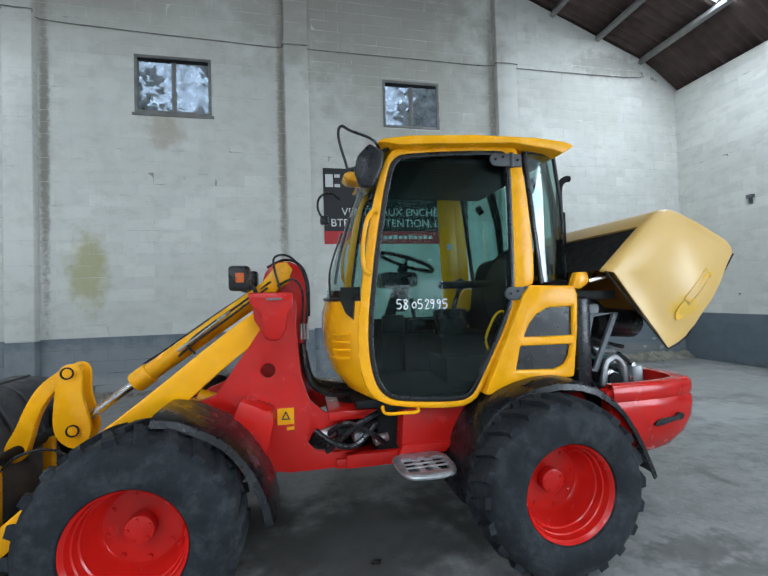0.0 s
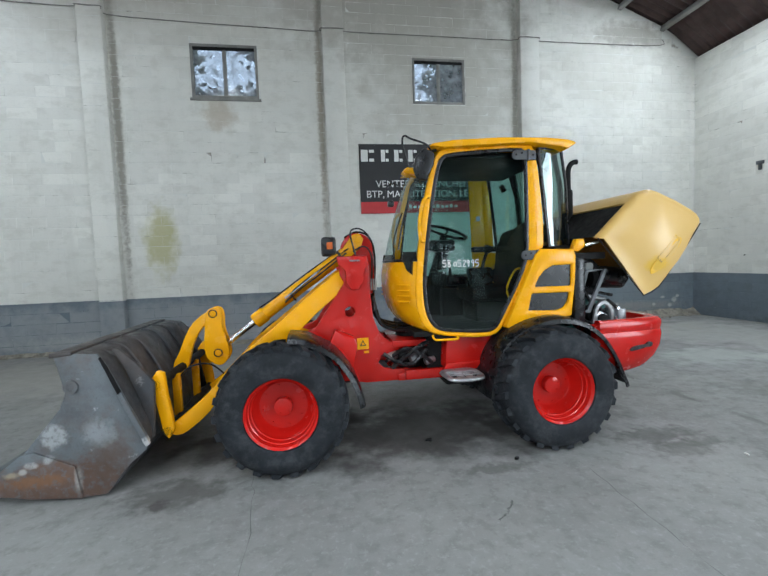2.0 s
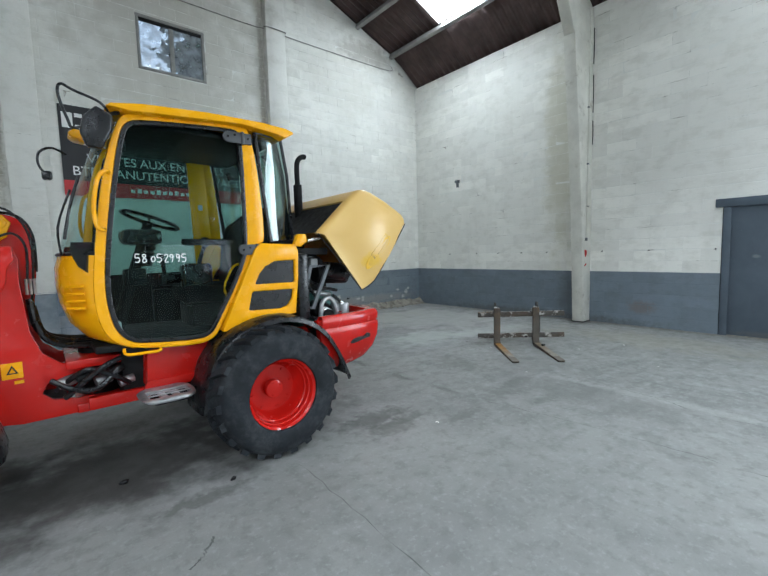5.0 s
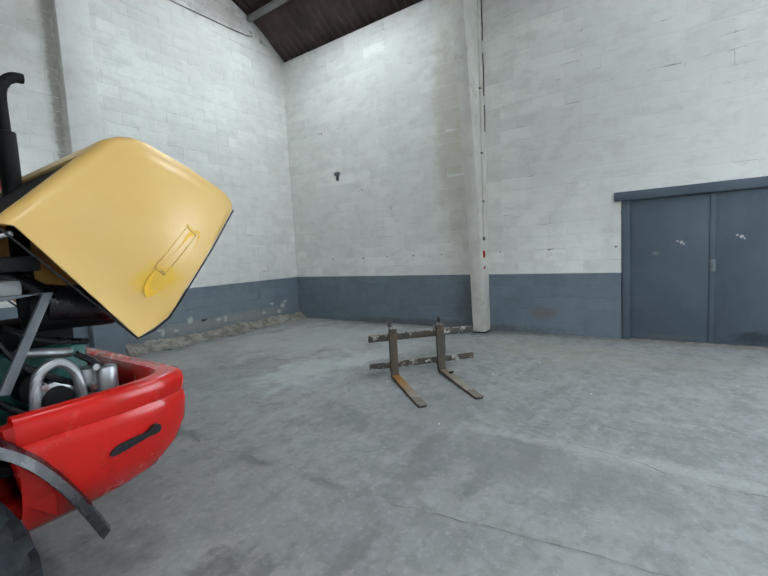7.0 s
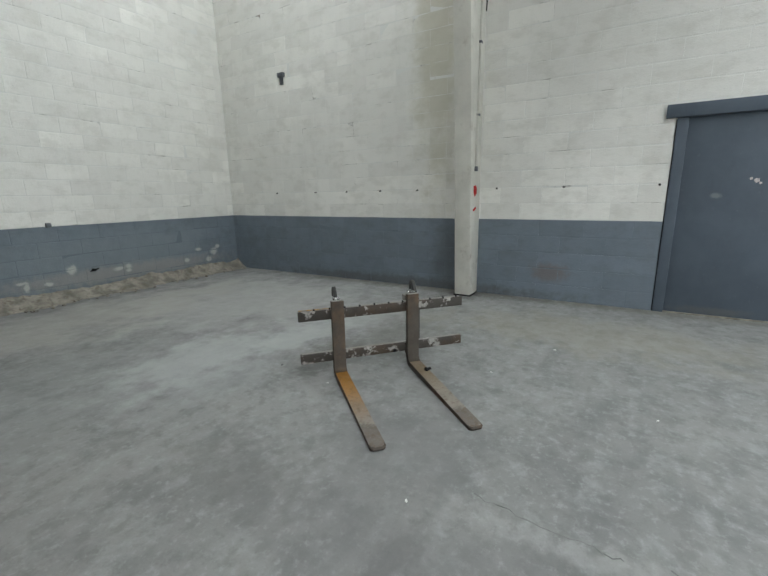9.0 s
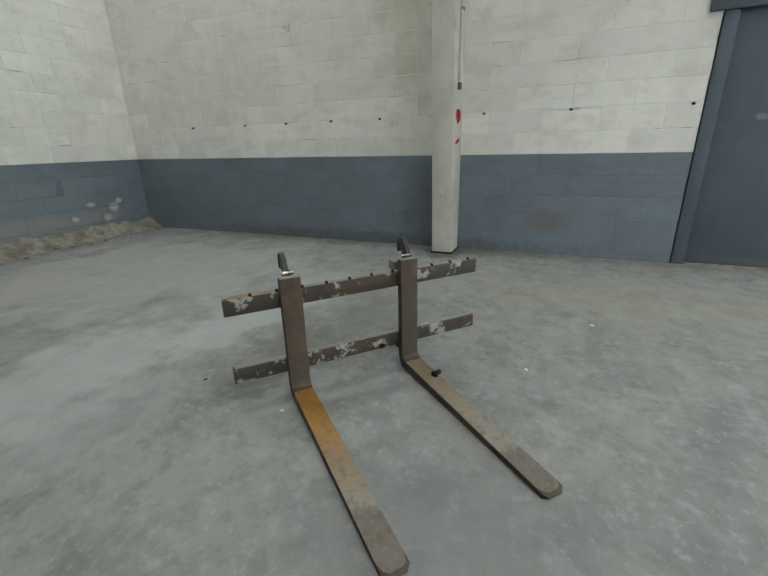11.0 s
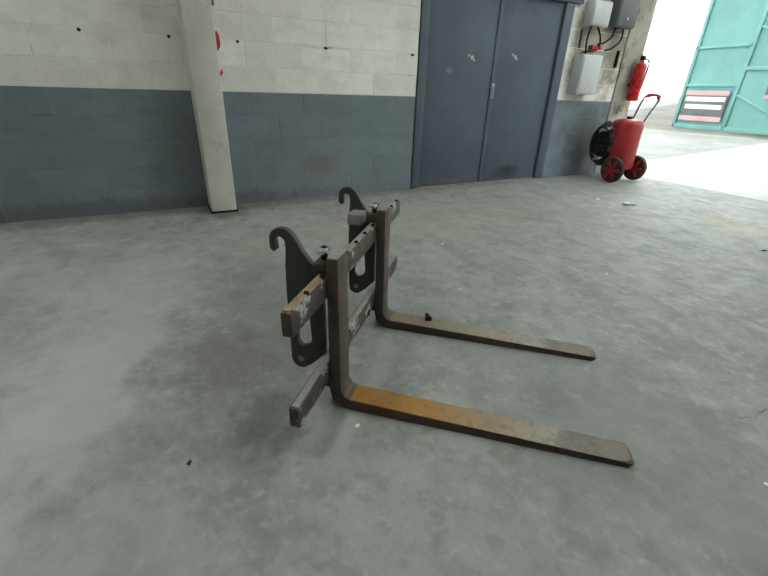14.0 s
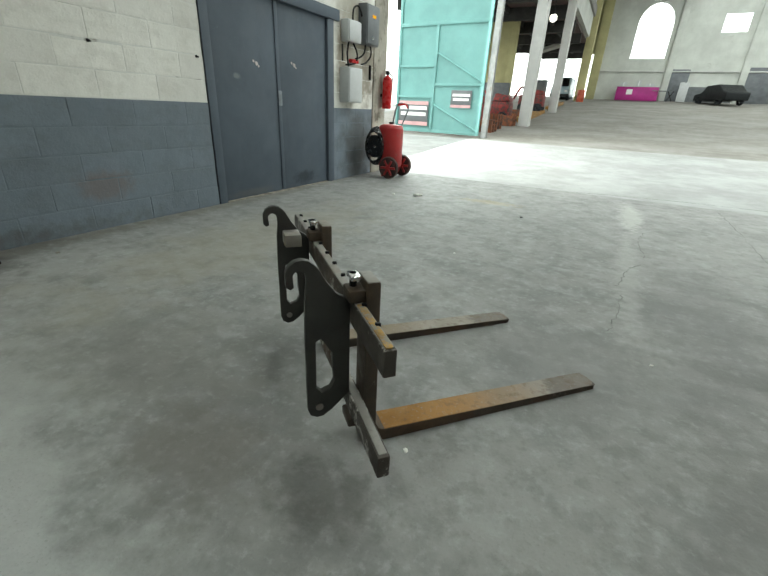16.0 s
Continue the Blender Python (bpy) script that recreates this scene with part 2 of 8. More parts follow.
def glass_like(name, tint, gloss_rough=0.02, clear=1.0, haze=(0.3, 0.33, 0.33), gloss=0.022):
    n = Nodes(name)
    t = n.t
    t.nodes.remove(n.p)
    tr, gl, df = t.nodes.new("ShaderNodeBsdfTransparent"), t.nodes.new("ShaderNodeBsdfGlossy"), t.nodes.new("ShaderNodeBsdfDiffuse")
    tr.inputs[0].default_value = (*tint, 1)
    gl.inputs["Roughness"].default_value = gloss_rough
    df.inputs[0].default_value = (*haze, 1)
    facing = t.nodes.new("ShaderNodeLayerWeight").outputs["Facing"]
    fr = n.maths("ADD", n.maths("MULTIPLY", n.maths("POWER", facing, 5.0), 0.6), gloss)
    dirt = t.nodes.new("ShaderNodeMixShader")
    spots = n.ramp(n.noise(7.0, 5.0), 0.35, 0.75, 1.0 - clear, min(1.0, (1.0 - clear) * 2.2))
    t.links.new(spots, dirt.inputs[0])
    t.links.new(tr.outputs[0], dirt.inputs[1])
    t.links.new(df.outputs[0], dirt.inputs[2])
    mx = t.nodes.new("ShaderNodeMixShader")
    t.links.new(fr, mx.inputs[0])
    t.links.new(dirt.outputs[0], mx.inputs[1])
    t.links.new(gl.outputs[0], mx.inputs[2])
    t.links.new(mx.outputs[0], t.nodes["Material Output"].inputs[0])
    return n.m


WHITE, DIRT = (0.785, 0.778, 0.728), (0.42, 0.41, 0.36)
m_wall = wall_paint("white_wall_paint", WHITE, DIRT, (
    ((-3.32, 7.8, 2.1), (0.42, 0.6, 0.85), (0.42, 0.40, 0.16), 0.75),
    ((-2.1, 7.8, 4.55), (0.4, 0.5, 0.45), (0.40, 0.32, 0.22), 0.55),
    # Dark strips beside the pilasters and the post: dirt with shade painted in.
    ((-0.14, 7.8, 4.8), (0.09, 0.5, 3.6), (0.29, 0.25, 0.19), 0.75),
    ((8.58, 3.6, 3.5), (0.6, 0.5, 3.0), (0.45, 0.43, 0.32), 0.6),
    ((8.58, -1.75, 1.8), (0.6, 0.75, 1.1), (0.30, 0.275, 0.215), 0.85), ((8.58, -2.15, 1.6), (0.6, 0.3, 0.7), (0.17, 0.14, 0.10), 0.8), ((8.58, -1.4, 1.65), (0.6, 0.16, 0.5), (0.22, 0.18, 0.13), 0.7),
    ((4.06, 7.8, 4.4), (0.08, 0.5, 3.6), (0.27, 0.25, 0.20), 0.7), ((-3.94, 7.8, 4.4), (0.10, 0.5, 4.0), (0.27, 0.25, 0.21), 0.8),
    # Upper patches: dirt, deepened to dim the wall under the roof.
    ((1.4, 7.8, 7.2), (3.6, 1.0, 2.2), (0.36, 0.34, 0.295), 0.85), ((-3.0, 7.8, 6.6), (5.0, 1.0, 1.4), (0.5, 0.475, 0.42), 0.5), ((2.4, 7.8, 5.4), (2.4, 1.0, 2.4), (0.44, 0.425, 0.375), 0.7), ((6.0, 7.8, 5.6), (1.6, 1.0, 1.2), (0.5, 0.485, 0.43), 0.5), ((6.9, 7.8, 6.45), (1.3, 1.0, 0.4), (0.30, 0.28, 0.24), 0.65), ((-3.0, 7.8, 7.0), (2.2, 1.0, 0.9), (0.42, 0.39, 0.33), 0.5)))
FLAKES = random.Random(4)
m_dado = wall_paint("grey_blue_dado_paint", (0.155, 0.19, 0.224), (0.088, 0.10, 0.112), (
    ((-3.0, 7.8, 0.45), (6.5, 0.5, 0.75), (0.31, 0.325, 0.34), 0.75), ((-3.2, 7.8, 0.2), (5.0, 0.5, 0.2), (0.4, 0.4, 0.39), 0.5),
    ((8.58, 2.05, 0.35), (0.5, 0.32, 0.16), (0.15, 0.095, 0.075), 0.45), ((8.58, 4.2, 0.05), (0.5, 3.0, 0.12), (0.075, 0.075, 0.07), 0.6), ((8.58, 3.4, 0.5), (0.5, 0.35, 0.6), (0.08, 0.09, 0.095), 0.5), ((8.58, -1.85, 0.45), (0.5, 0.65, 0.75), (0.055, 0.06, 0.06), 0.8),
    ((6.3, 7.8, 0.55), (2.6, 0.5, 0.55), (0.215, 0.25, 0.275), 0.6), ((6.5, 7.8, 0.26), (2.5, 0.5, 0.17), (0.31, 0.30, 0.28), 0.6),
    *(((FLAKES.uniform(4.6, 8.4), 7.8, FLAKES.uniform(0.22, 0.5)), (FLAKES.uniform(0.03, 0.1), 0.4, FLAKES.uniform(0.03, 0.09)), (0.5, 0.5, 0.48), 0.8) for k in range(14))))
m_mortar = wall_mortar()
m_post = plain("white_concrete_paint", (0.6, 0.59, 0.53), 0.75, vary=0.12, scale=2.5, grime=(0.30, 0.275, 0.22), grime_at=(0.56, 0.8), bump=0.6, bump_scale=45)
m_rubble = plain("crumbled_concrete", (0.26, 0.24, 0.20), 0.95, vary=0.45, scale=7, grime=(0.13, 0.11, 0.08), grime_at=(0.5, 0.7), bump=1.0, bump_scale=30)
m_roof = plain("brown_fibre_cement", (0.085, 0.055, 0.05), 0.85, vary=0.3, scale=2.0, bump=0.3)
m_beam = plain("grey_purlin", (0.27, 0.26, 0.25), 0.8, vary=0.2, scale=3, bump=0.3)
m_yellow = plain("yellow_machine_paint", (0.88, 0.405, 0.0), 0.24, spec=0.3, vary=0.05, scale=3.0, grime=(0.36, 0.16, 0.012), grime_at=(0.70, 0.86))
m_red = plain("red_machine_paint", (0.50, 0.010, 0.006), 0.2, spec=0.4, vary=0.10, scale=3.0, grime=(0.25, 0.01, 0.01), grime_at=(0.7, 0.88))
m_black = plain("black_plastic", (0.008, 0.0085, 0.010), 0.3, vary=0.3, scale=5, grime=(0.036, 0.037, 0.04), grime_at=(0.66, 0.88), spec=0.45)
m_dark = plain("dark_machinery", (0.008, 0.008, 0.0085), 0.6, vary=0.4, scale=8, grime=(0.03, 0.027, 0.024), spec=0.2)
m_rubber = plain("tyre_rubber", (0.013, 0.0155, 0.019), 0.7, vary=0.3, scale=5, grime=(0.05, 0.055, 0.06), grime_at=(0.42, 0.8), bump=0.35, spec=0.25)
m_grey = plain("grey_metal_bracket", (0.13, 0.14, 0.15), 0.5, 0.3, vary=0.2)
m_chrome = plain("bright_steel", (0.62, 0.62, 0.62), 0.22, 1.0, vary=0.1)
m_alu = plain("cast_aluminium", (0.45, 0.46, 0.47), 0.42, 0.8, vary=0.3, scale=12)
m_glass = glass_like("cab_glass", (0.66, 0.79, 0.77), 0.004, 0.998, gloss=0.016)
m_darkglass = glass_like("dark_cab_glass", (0.12, 0.14, 0.14), 0.02, 0.97)
m_cornerglass = glass_like("curved_corner_glass", (0.66, 0.79, 0.77), 0.012, 0.997, gloss=0.10)
m_window = glass_like("dusty_window_glass", (0.5, 0.55, 0.6), 0.06, 0.70, (0.38, 0.41, 0.44))
m_mark = plain("white_paint_pen", (0.8, 0.8, 0.78), 0.6, vary=0.05)
m_amber = plain("amber_lens", (0.55, 0.11, 0.01), 0.25, vary=0.1)
m_alframe = plain("weathered_window_frame", (0.24, 0.235, 0.22), 0.6, 0.2, vary=0.2, scale=6, grime=(0.2, 0.15, 0.1))


def door_paint():
    """Grey-blue door paint with faint clouds, scuffs and a dark splash at the foot of one leaf."""
    n = Nodes("grey_blue_door_paint")
    c = n.mix(n.ramp(n.noise(1.6, 5.0), 0.3, 0.7), (0.072, 0.09, 0.112), (0.088, 0.11, 0.136))
    c = n.mix(n.maths("MULTIPLY", n.ramp(n.noise(5.0, 6.0, 0.7, stretch=(1.0, 1.0, 0.35)), 0.5, 0.7), 0.35), c, (0.062, 0.074, 0.09))
    c = n.mix(n.maths("MULTIPLY", n.ramp(n.noise(22.0, 5.0, 0.7), 0.62, 0.72), 0.3), c, (0.16, 0.18, 0.2))
    for centre, size, col, k in (((8.55, -0.55, 0.12), (0.5, 0.3, 0.11), (0.032, 0.04, 0.048), 0.8), ((8.55, 0.4, 0.06), (0.5, 0.45, 0.06), (0.12, 0.125, 0.125), 0.6), ((8.55, 0.52, 1.27), (0.5, 0.06, 0.04), (0.2, 0.22, 0.23), 0.6)):
        c = n.mix(n.maths("MULTIPLY", n.patch(centre, size), k), c, col)
    n.bump(n.noise(3.0, 3.0), 0.08, 0.01)
    return n.done(c, n.ramp(n.noise(4.0, 4.0), 0.3, 0.7, 0.52, 0.7), 0.0, 0.3)


m_door = door_paint()
m_cabinet = plain("light_grey_enamel", (0.48, 0.5, 0.5), 0.45, vary=0.08, scale=5)
m_firered = plain("extinguisher_red", (0.48, 0.012, 0.014), 0.28, vary=0.1, scale=5, grime=(0.25, 0.09, 0.07), grime_at=(0.68, 0.85))
m_green = plain("turquoise_gate_paint", (0.165, 0.37, 0.35), 0.55, vary=0.12, scale=1.2, grime=(0.3, 0.5, 0.45))
m_banner = plain("black_vinyl", (0.012, 0.012, 0.014), 0.45, vary=0.2, scale=2)
m_bannerred = plain("red_vinyl", (0.50, 0.025, 0.03), 0.45, vary=0.1, scale=2)
m_print = plain("white_print", (0.78, 0.78, 0.76), 0.5, vary=0.04)
m_litter = plain("white_litter", (0.7, 0.7, 0.66), 0.8, vary=0.1)
m_bark = plain("bark", (0.10, 0.08, 0.06), 0.9, vary=0.3, scale=6, bump=0.5)
m_leaf = plain("leaves", (0.055, 0.085, 0.03), 0.6, vary=0.4, scale=1.5)
m_seat = plain("dark_seat_cloth", (0.009, 0.0095, 0.010), 0.9, vary=0.3, scale=8, spec=0.15)
m_teal = plain("green_engine_paint", (0.02, 0.13, 0.11), 0.5, vary=0.3, scale=10, grime=(0.03, 0.03, 0.03))


def faded_hood():
    """Sun-bleached yellow paint with fresher colour where a badge was taken off."""
    n = Nodes("faded_yellow_paint")
    base = n.mix(n.ramp(n.noise(1.4, 4.0), 0.3, 0.7), (0.66, 0.415, 0.11), (0.70, 0.455, 0.14))
    fresh = n.patch((2.57, 2.38, 1.42), (0.13, 0.14, 0.10), 0.3)
    base = n.mix(n.maths("MULTIPLY", fresh, 0.8), base, (0.70, 0.42, 0.01))
    n.p.inputs["Coat Weight"].default_value, n.p.inputs["Coat Roughness"].default_value = 0.25, 0.2
    return n.done(base, n.ramp(n.noise(5.0, 4.0), 0.3, 0.7, 0.3, 0.42))


m_hood = faded_hood()


def worn_steel(name, clean, rust, bright, amount, where=0.5, marks=(), flakes=(0.62, 0.7), flake_scale=7.0):
    """Bare or worn steel with rust, pale scuffs and scratches."""
    n = Nodes(name)
    a = n.ramp(n.noise(2.6, 6.0, 0.65), where - 0.1, where + 0.12)
    c = n.mix(n.maths("MULTIPLY", a, amount), clean, rust)
    c = n.mix(n.ramp(n.noise(flake_scale, 5.0, 0.7), *flakes), c, bright)
    c = n.mix(n.maths("MULTIPLY", n.ramp(n.noise(60.0, 4.0), 0.5, 0.8), 0.4), c, tone(clean, 0.5))
    for centre, size, col, k in marks:
        speck = n.ramp(n.noise(26.0, 5.0, 0.75), 0.36, 0.52, 0.35, 1.0)
        c = n.mix(n.maths("MULTIPLY", n.maths("MULTIPLY", n.patch(centre, size, 0.2 if k >= 0.8 else 0.35), speck), k), c, col)
    n.bump(n.noise(45.0, 4.0), 0.3, 0.004)
    return n.done(c, n.ramp(n.noise(9.0, 4.0), 0.3, 0.7, 0.42, 0.75), 0.35)


m_bucket = worn_steel("worn_bucket_steel", (0.125, 0.14, 0.15), (0.115, 0.075, 0.055), (0.36, 0.375, 0.385), 0.55, 0.56, (
    ((-2.1, 2.2, 0.12), (0.55, 2.0, 0.2), (0.12, 0.066, 0.042), 0.85), ((-1.75, 2.2, 0.25), (0.2, 0.3, 0.18), (0.10, 0.07, 0.055), 0.7),
    ((-2.10, 2.2, 0.45), (0.10, 0.3, 0.095), (0.36, 0.38, 0.385), 0.8), ((-2.14, 2.2, 0.30), (0.045, 0.3, 0.035), (0.36, 0.37, 0.37), 0.7), ((-2.23, 2.2, 0.275), (0.05, 0.3, 0.03), (0.40, 0.40, 0.39), 0.7), ((-2.29, 2.2, 0.235), (0.03, 0.3, 0.025), (0.42, 0.42, 0.40), 0.7), ((-2.0, 2.2, 0.62), (0.2, 0.3, 0.12), (0.085, 0.09, 0.095), 0.6), ((-2.2, 2.2, 0.16), (0.3, 0.3, 0.06), (0.22, 0.11, 0.05), 0.6), ((-2.36, 2.2, 0.22), (0.06, 0.3, 0.03), (0.34, 0.29, 0.2), 0.7), ((-1.967, 2.2, 0.15), (0.03, 0.3, 0.12), (0.36, 0.36, 0.35), 0.6), ((-2.56, 2.2, 0.14), (0.05, 0.6, 0.02), (0.5, 0.5, 0.48), 0.8),
    ((-1.82, 2.2, 0.45), (0.14, 0.3, 0.12), (0.27, 0.29, 0.30), 0.7), ((-1.86, 2.2, 0.78), (0.2, 0.3, 0.08), (0.10, 0.11, 0.12), 0.6), ((-1.53, 2.2, 0.36), (0.04, 0.3, 0.04), (0.55, 0.56, 0.56), 0.8)))
m_buckback = worn_steel("dark_bucket_back", (0.06, 0.064, 0.07), (0.085, 0.066, 0.055), (0.18, 0.18, 0.18), 0.6, 0.5)
m_fork = worn_steel("brown_fork_steel", (0.058, 0.047, 0.036), (0.115, 0.068, 0.034), (0.20, 0.185, 0.16), 0.6)
m_barsteel = worn_steel("flaking_bar_steel", (0.06, 0.053, 0.045), (0.085, 0.055, 0.035), (0.36, 0.35, 0.32), 0.7, 0.5, (), (0.54, 0.62), 12.0)
m_wornpale = worn_steel("pale_worn_steel", (0.25, 0.24, 0.22), (0.17, 0.12, 0.07), (0.4, 0.39, 0.37), 0.6, 0.55)


def blade_steel(name, heel, middle):
    """Blade top: orange rust at the heel, wearing to brown and then to bare grey steel towards the tip."""
    n = Nodes(name)
    dot = n.t.nodes.new("ShaderNodeVectorMath")
    dot.operation = "DOT_PRODUCT"
    n.link(n.pos, dot.inputs[0])
    dot.inputs[1].default_value = (-0.664, -0.747, 0)
    along = n.maths("ADD", dot.outputs["Value"], 0.664 * 5.84 + 0.747 * 2.84)
    along = n.maths("ADD", along, n.maths("MULTIPLY", n.maths("SUBTRACT", n.noise(9.0, 5.0, 0.65), 0.5), 0.35))
    c = n.mix(n.ramp(along, 0.3, 0.68), heel, middle)
    c = n.mix(n.ramp(along, 0.62, 0.82), c, (0.25, 0.225, 0.19))
    c = n.mix(n.ramp(along, 0.83, 0.88), c, (0.155, 0.135, 0.115))
    c = n.mix(n.maths("MULTIPLY", n.ramp(n.noise(26.0, 6.0, 0.7), 0.48, 0.7), 0.6), c, (0.12, 0.075, 0.035))
    c = n.mix(n.maths("MULTIPLY", n.ramp(n.noise(70.0, 4.0), 0.55, 0.75), 0.5), c, (0.30, 0.27, 0.22))
    n.bump(n.noise(60.0, 4.0), 0.3, 0.003)
    return n.done(c, n.ramp(n.noise(9.0, 4.0), 0.3, 0.7, 0.5, 0.8), 0.2)


m_tine = blade_steel("rusted_blade_steel", (0.30, 0.145, 0.025), (0.25, 0.18, 0.115))
m_tine_worn = blade_steel("worn_blade_steel", (0.2, 0.155, 0.10), (0.24, 0.215, 0.175))
m_hook = plain("grey_black_hook_paint", (0.034, 0.034, 0.03), 0.6, vary=0.15, scale=6, grime=(0.1, 0.085, 0.06), grime_at=(0.66, 0.85))


def floor_material():
    """Worn grey concrete: blotches, scuffs, oil drips, painted light and shade; a paler, newer slab in the hall."""
    n = Nodes("worn_concrete_floor")
    sx = n.t.nodes.new("ShaderNodeSeparateXYZ")
    n.link(n.pos, sx.inputs[0])
    worn = n.ramp(sx.outputs[0], 2.2, 4.8, 0.3, 1.0)         # scuffed most round the fork, swept smoother by the loader
    k = n.maths("MULTIPLY", n.ramp(n.noise(0.45, 4.0), 0.3, 0.7), 1.0)
    base = n.mix(k, (0.198, 0.2, 0.193), (0.268, 0.268, 0.258))
    # clouds, then finer flecks
    base = n.mix(n.maths("MULTIPLY", n.ramp(n.noise(3.4, 6.0, 0.64), 0.44, 0.66), n.maths("MULTIPLY", worn, 0.55)), base, (0.13, 0.135, 0.132))
    base = n.mix(n.maths("MULTIPLY", n.ramp(n.noise(6.5, 7.0, 0.68), 0.47, 0.66), n.maths("MULTIPLY", worn, 0.38)), base, (0.335, 0.35, 0.342))
    base = n.mix(n.maths("MULTIPLY", n.ramp(n.noise(10.0, 7.0, 0.68), 0.49, 0.63), 0.38), base, (0.15, 0.15, 0.143))
    base = n.mix(n.maths("MULTIPLY", n.ramp(n.noise(26.0, 6.0, 0.72), 0.52, 0.68), 0.3), base, (0.37, 0.38, 0.37))
    drag = n.ramp(n.noise(1.5, 6.0, 0.68, stretch=(0.35, 2.2, 1.0)), 0.52, 0.75)
    base = n.mix(n.maths("MULTIPLY", drag, 0.16), base, (0.16, 0.158, 0.148))
    # Pale patches in the corner and behind the fork are light painted in.
    for centre, size, col, amount in (
            # Shade painted under the loader (0.5, 2.8) and in the bucket gap (-1.0, 2.95).
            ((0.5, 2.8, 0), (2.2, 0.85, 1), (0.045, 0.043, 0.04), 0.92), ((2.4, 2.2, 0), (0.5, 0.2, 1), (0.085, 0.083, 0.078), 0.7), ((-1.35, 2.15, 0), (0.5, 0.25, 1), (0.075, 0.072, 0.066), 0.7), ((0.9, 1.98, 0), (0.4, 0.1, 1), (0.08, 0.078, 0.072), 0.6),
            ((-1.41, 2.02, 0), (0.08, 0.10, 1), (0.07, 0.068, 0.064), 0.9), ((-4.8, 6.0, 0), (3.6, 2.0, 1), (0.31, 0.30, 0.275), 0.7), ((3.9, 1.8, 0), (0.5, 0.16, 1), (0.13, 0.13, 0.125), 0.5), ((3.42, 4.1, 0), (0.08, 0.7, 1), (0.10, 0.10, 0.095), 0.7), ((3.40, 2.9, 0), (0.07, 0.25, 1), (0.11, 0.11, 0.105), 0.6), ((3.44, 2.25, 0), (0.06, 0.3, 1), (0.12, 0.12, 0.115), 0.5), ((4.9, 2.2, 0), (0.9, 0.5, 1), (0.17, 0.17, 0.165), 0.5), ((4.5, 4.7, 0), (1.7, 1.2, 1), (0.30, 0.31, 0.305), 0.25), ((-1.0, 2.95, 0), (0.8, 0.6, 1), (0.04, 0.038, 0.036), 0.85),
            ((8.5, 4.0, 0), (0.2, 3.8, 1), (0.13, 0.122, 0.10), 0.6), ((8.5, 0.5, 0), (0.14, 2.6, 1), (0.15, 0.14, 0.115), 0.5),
            ((-1.9, 2.9, 0), (0.9, 0.8, 1), (0.12, 0.115, 0.1), 0.5),
            # (5.5, 3.32) paints the contact shadow of the fork carriage.
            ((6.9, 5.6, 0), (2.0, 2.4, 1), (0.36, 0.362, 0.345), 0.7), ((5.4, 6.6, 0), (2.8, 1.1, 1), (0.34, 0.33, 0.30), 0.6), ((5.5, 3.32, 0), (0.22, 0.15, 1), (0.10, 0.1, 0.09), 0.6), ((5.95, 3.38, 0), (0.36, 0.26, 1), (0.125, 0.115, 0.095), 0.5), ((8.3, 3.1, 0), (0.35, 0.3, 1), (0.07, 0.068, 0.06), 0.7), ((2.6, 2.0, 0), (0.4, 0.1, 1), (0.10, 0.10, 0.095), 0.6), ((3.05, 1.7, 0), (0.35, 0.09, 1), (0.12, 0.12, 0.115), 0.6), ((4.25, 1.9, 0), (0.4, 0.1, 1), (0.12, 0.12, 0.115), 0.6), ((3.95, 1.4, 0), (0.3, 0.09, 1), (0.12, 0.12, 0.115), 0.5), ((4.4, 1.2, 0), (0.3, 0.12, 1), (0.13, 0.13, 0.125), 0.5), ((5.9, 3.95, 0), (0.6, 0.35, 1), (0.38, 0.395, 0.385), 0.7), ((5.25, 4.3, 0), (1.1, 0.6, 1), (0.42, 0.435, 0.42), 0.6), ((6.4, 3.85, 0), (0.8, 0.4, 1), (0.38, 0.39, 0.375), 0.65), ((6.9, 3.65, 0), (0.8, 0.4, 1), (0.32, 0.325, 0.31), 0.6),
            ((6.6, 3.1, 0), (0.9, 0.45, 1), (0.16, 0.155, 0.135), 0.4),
            ((5.0, 3.75, 0), (0.7, 0.3, 1), (0.32, 0.335, 0.33), 0.4),
            ((4.35, 2.85, 0), (0.25, 0.5, 1), (0.15, 0.15, 0.14), 0.5),
            ((2.4, 1.95, 0), (0.35, 0.16, 1), (0.11, 0.11, 0.1), 0.6),
            ((7.4, 1.5, 0), (0.7, 2.2, 1), (0.27, 0.255, 0.205), 0.45),
            ((6.2, -1.2, 0), (0.5, 0.16, 1), (0.33, 0.27, 0.15), 0.45),
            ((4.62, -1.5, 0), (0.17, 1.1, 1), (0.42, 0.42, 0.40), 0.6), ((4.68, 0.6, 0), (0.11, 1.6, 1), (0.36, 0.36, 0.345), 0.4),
            ((4.3, 1.2, 0), (0.4, 1.4, 1), (0.17, 0.17, 0.165), 0.45)):
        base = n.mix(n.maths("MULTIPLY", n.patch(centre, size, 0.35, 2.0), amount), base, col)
    base = n.mix(n.maths("MULTIPLY", n.ramp(n.noise(110.0, 3.0), 0.55, 0.75), 0.3), base, (0.13, 0.13, 0.122))
    y = n.t.nodes.new("ShaderNodeSeparateXYZ")
    n.link(n.pos, y.inputs[0])
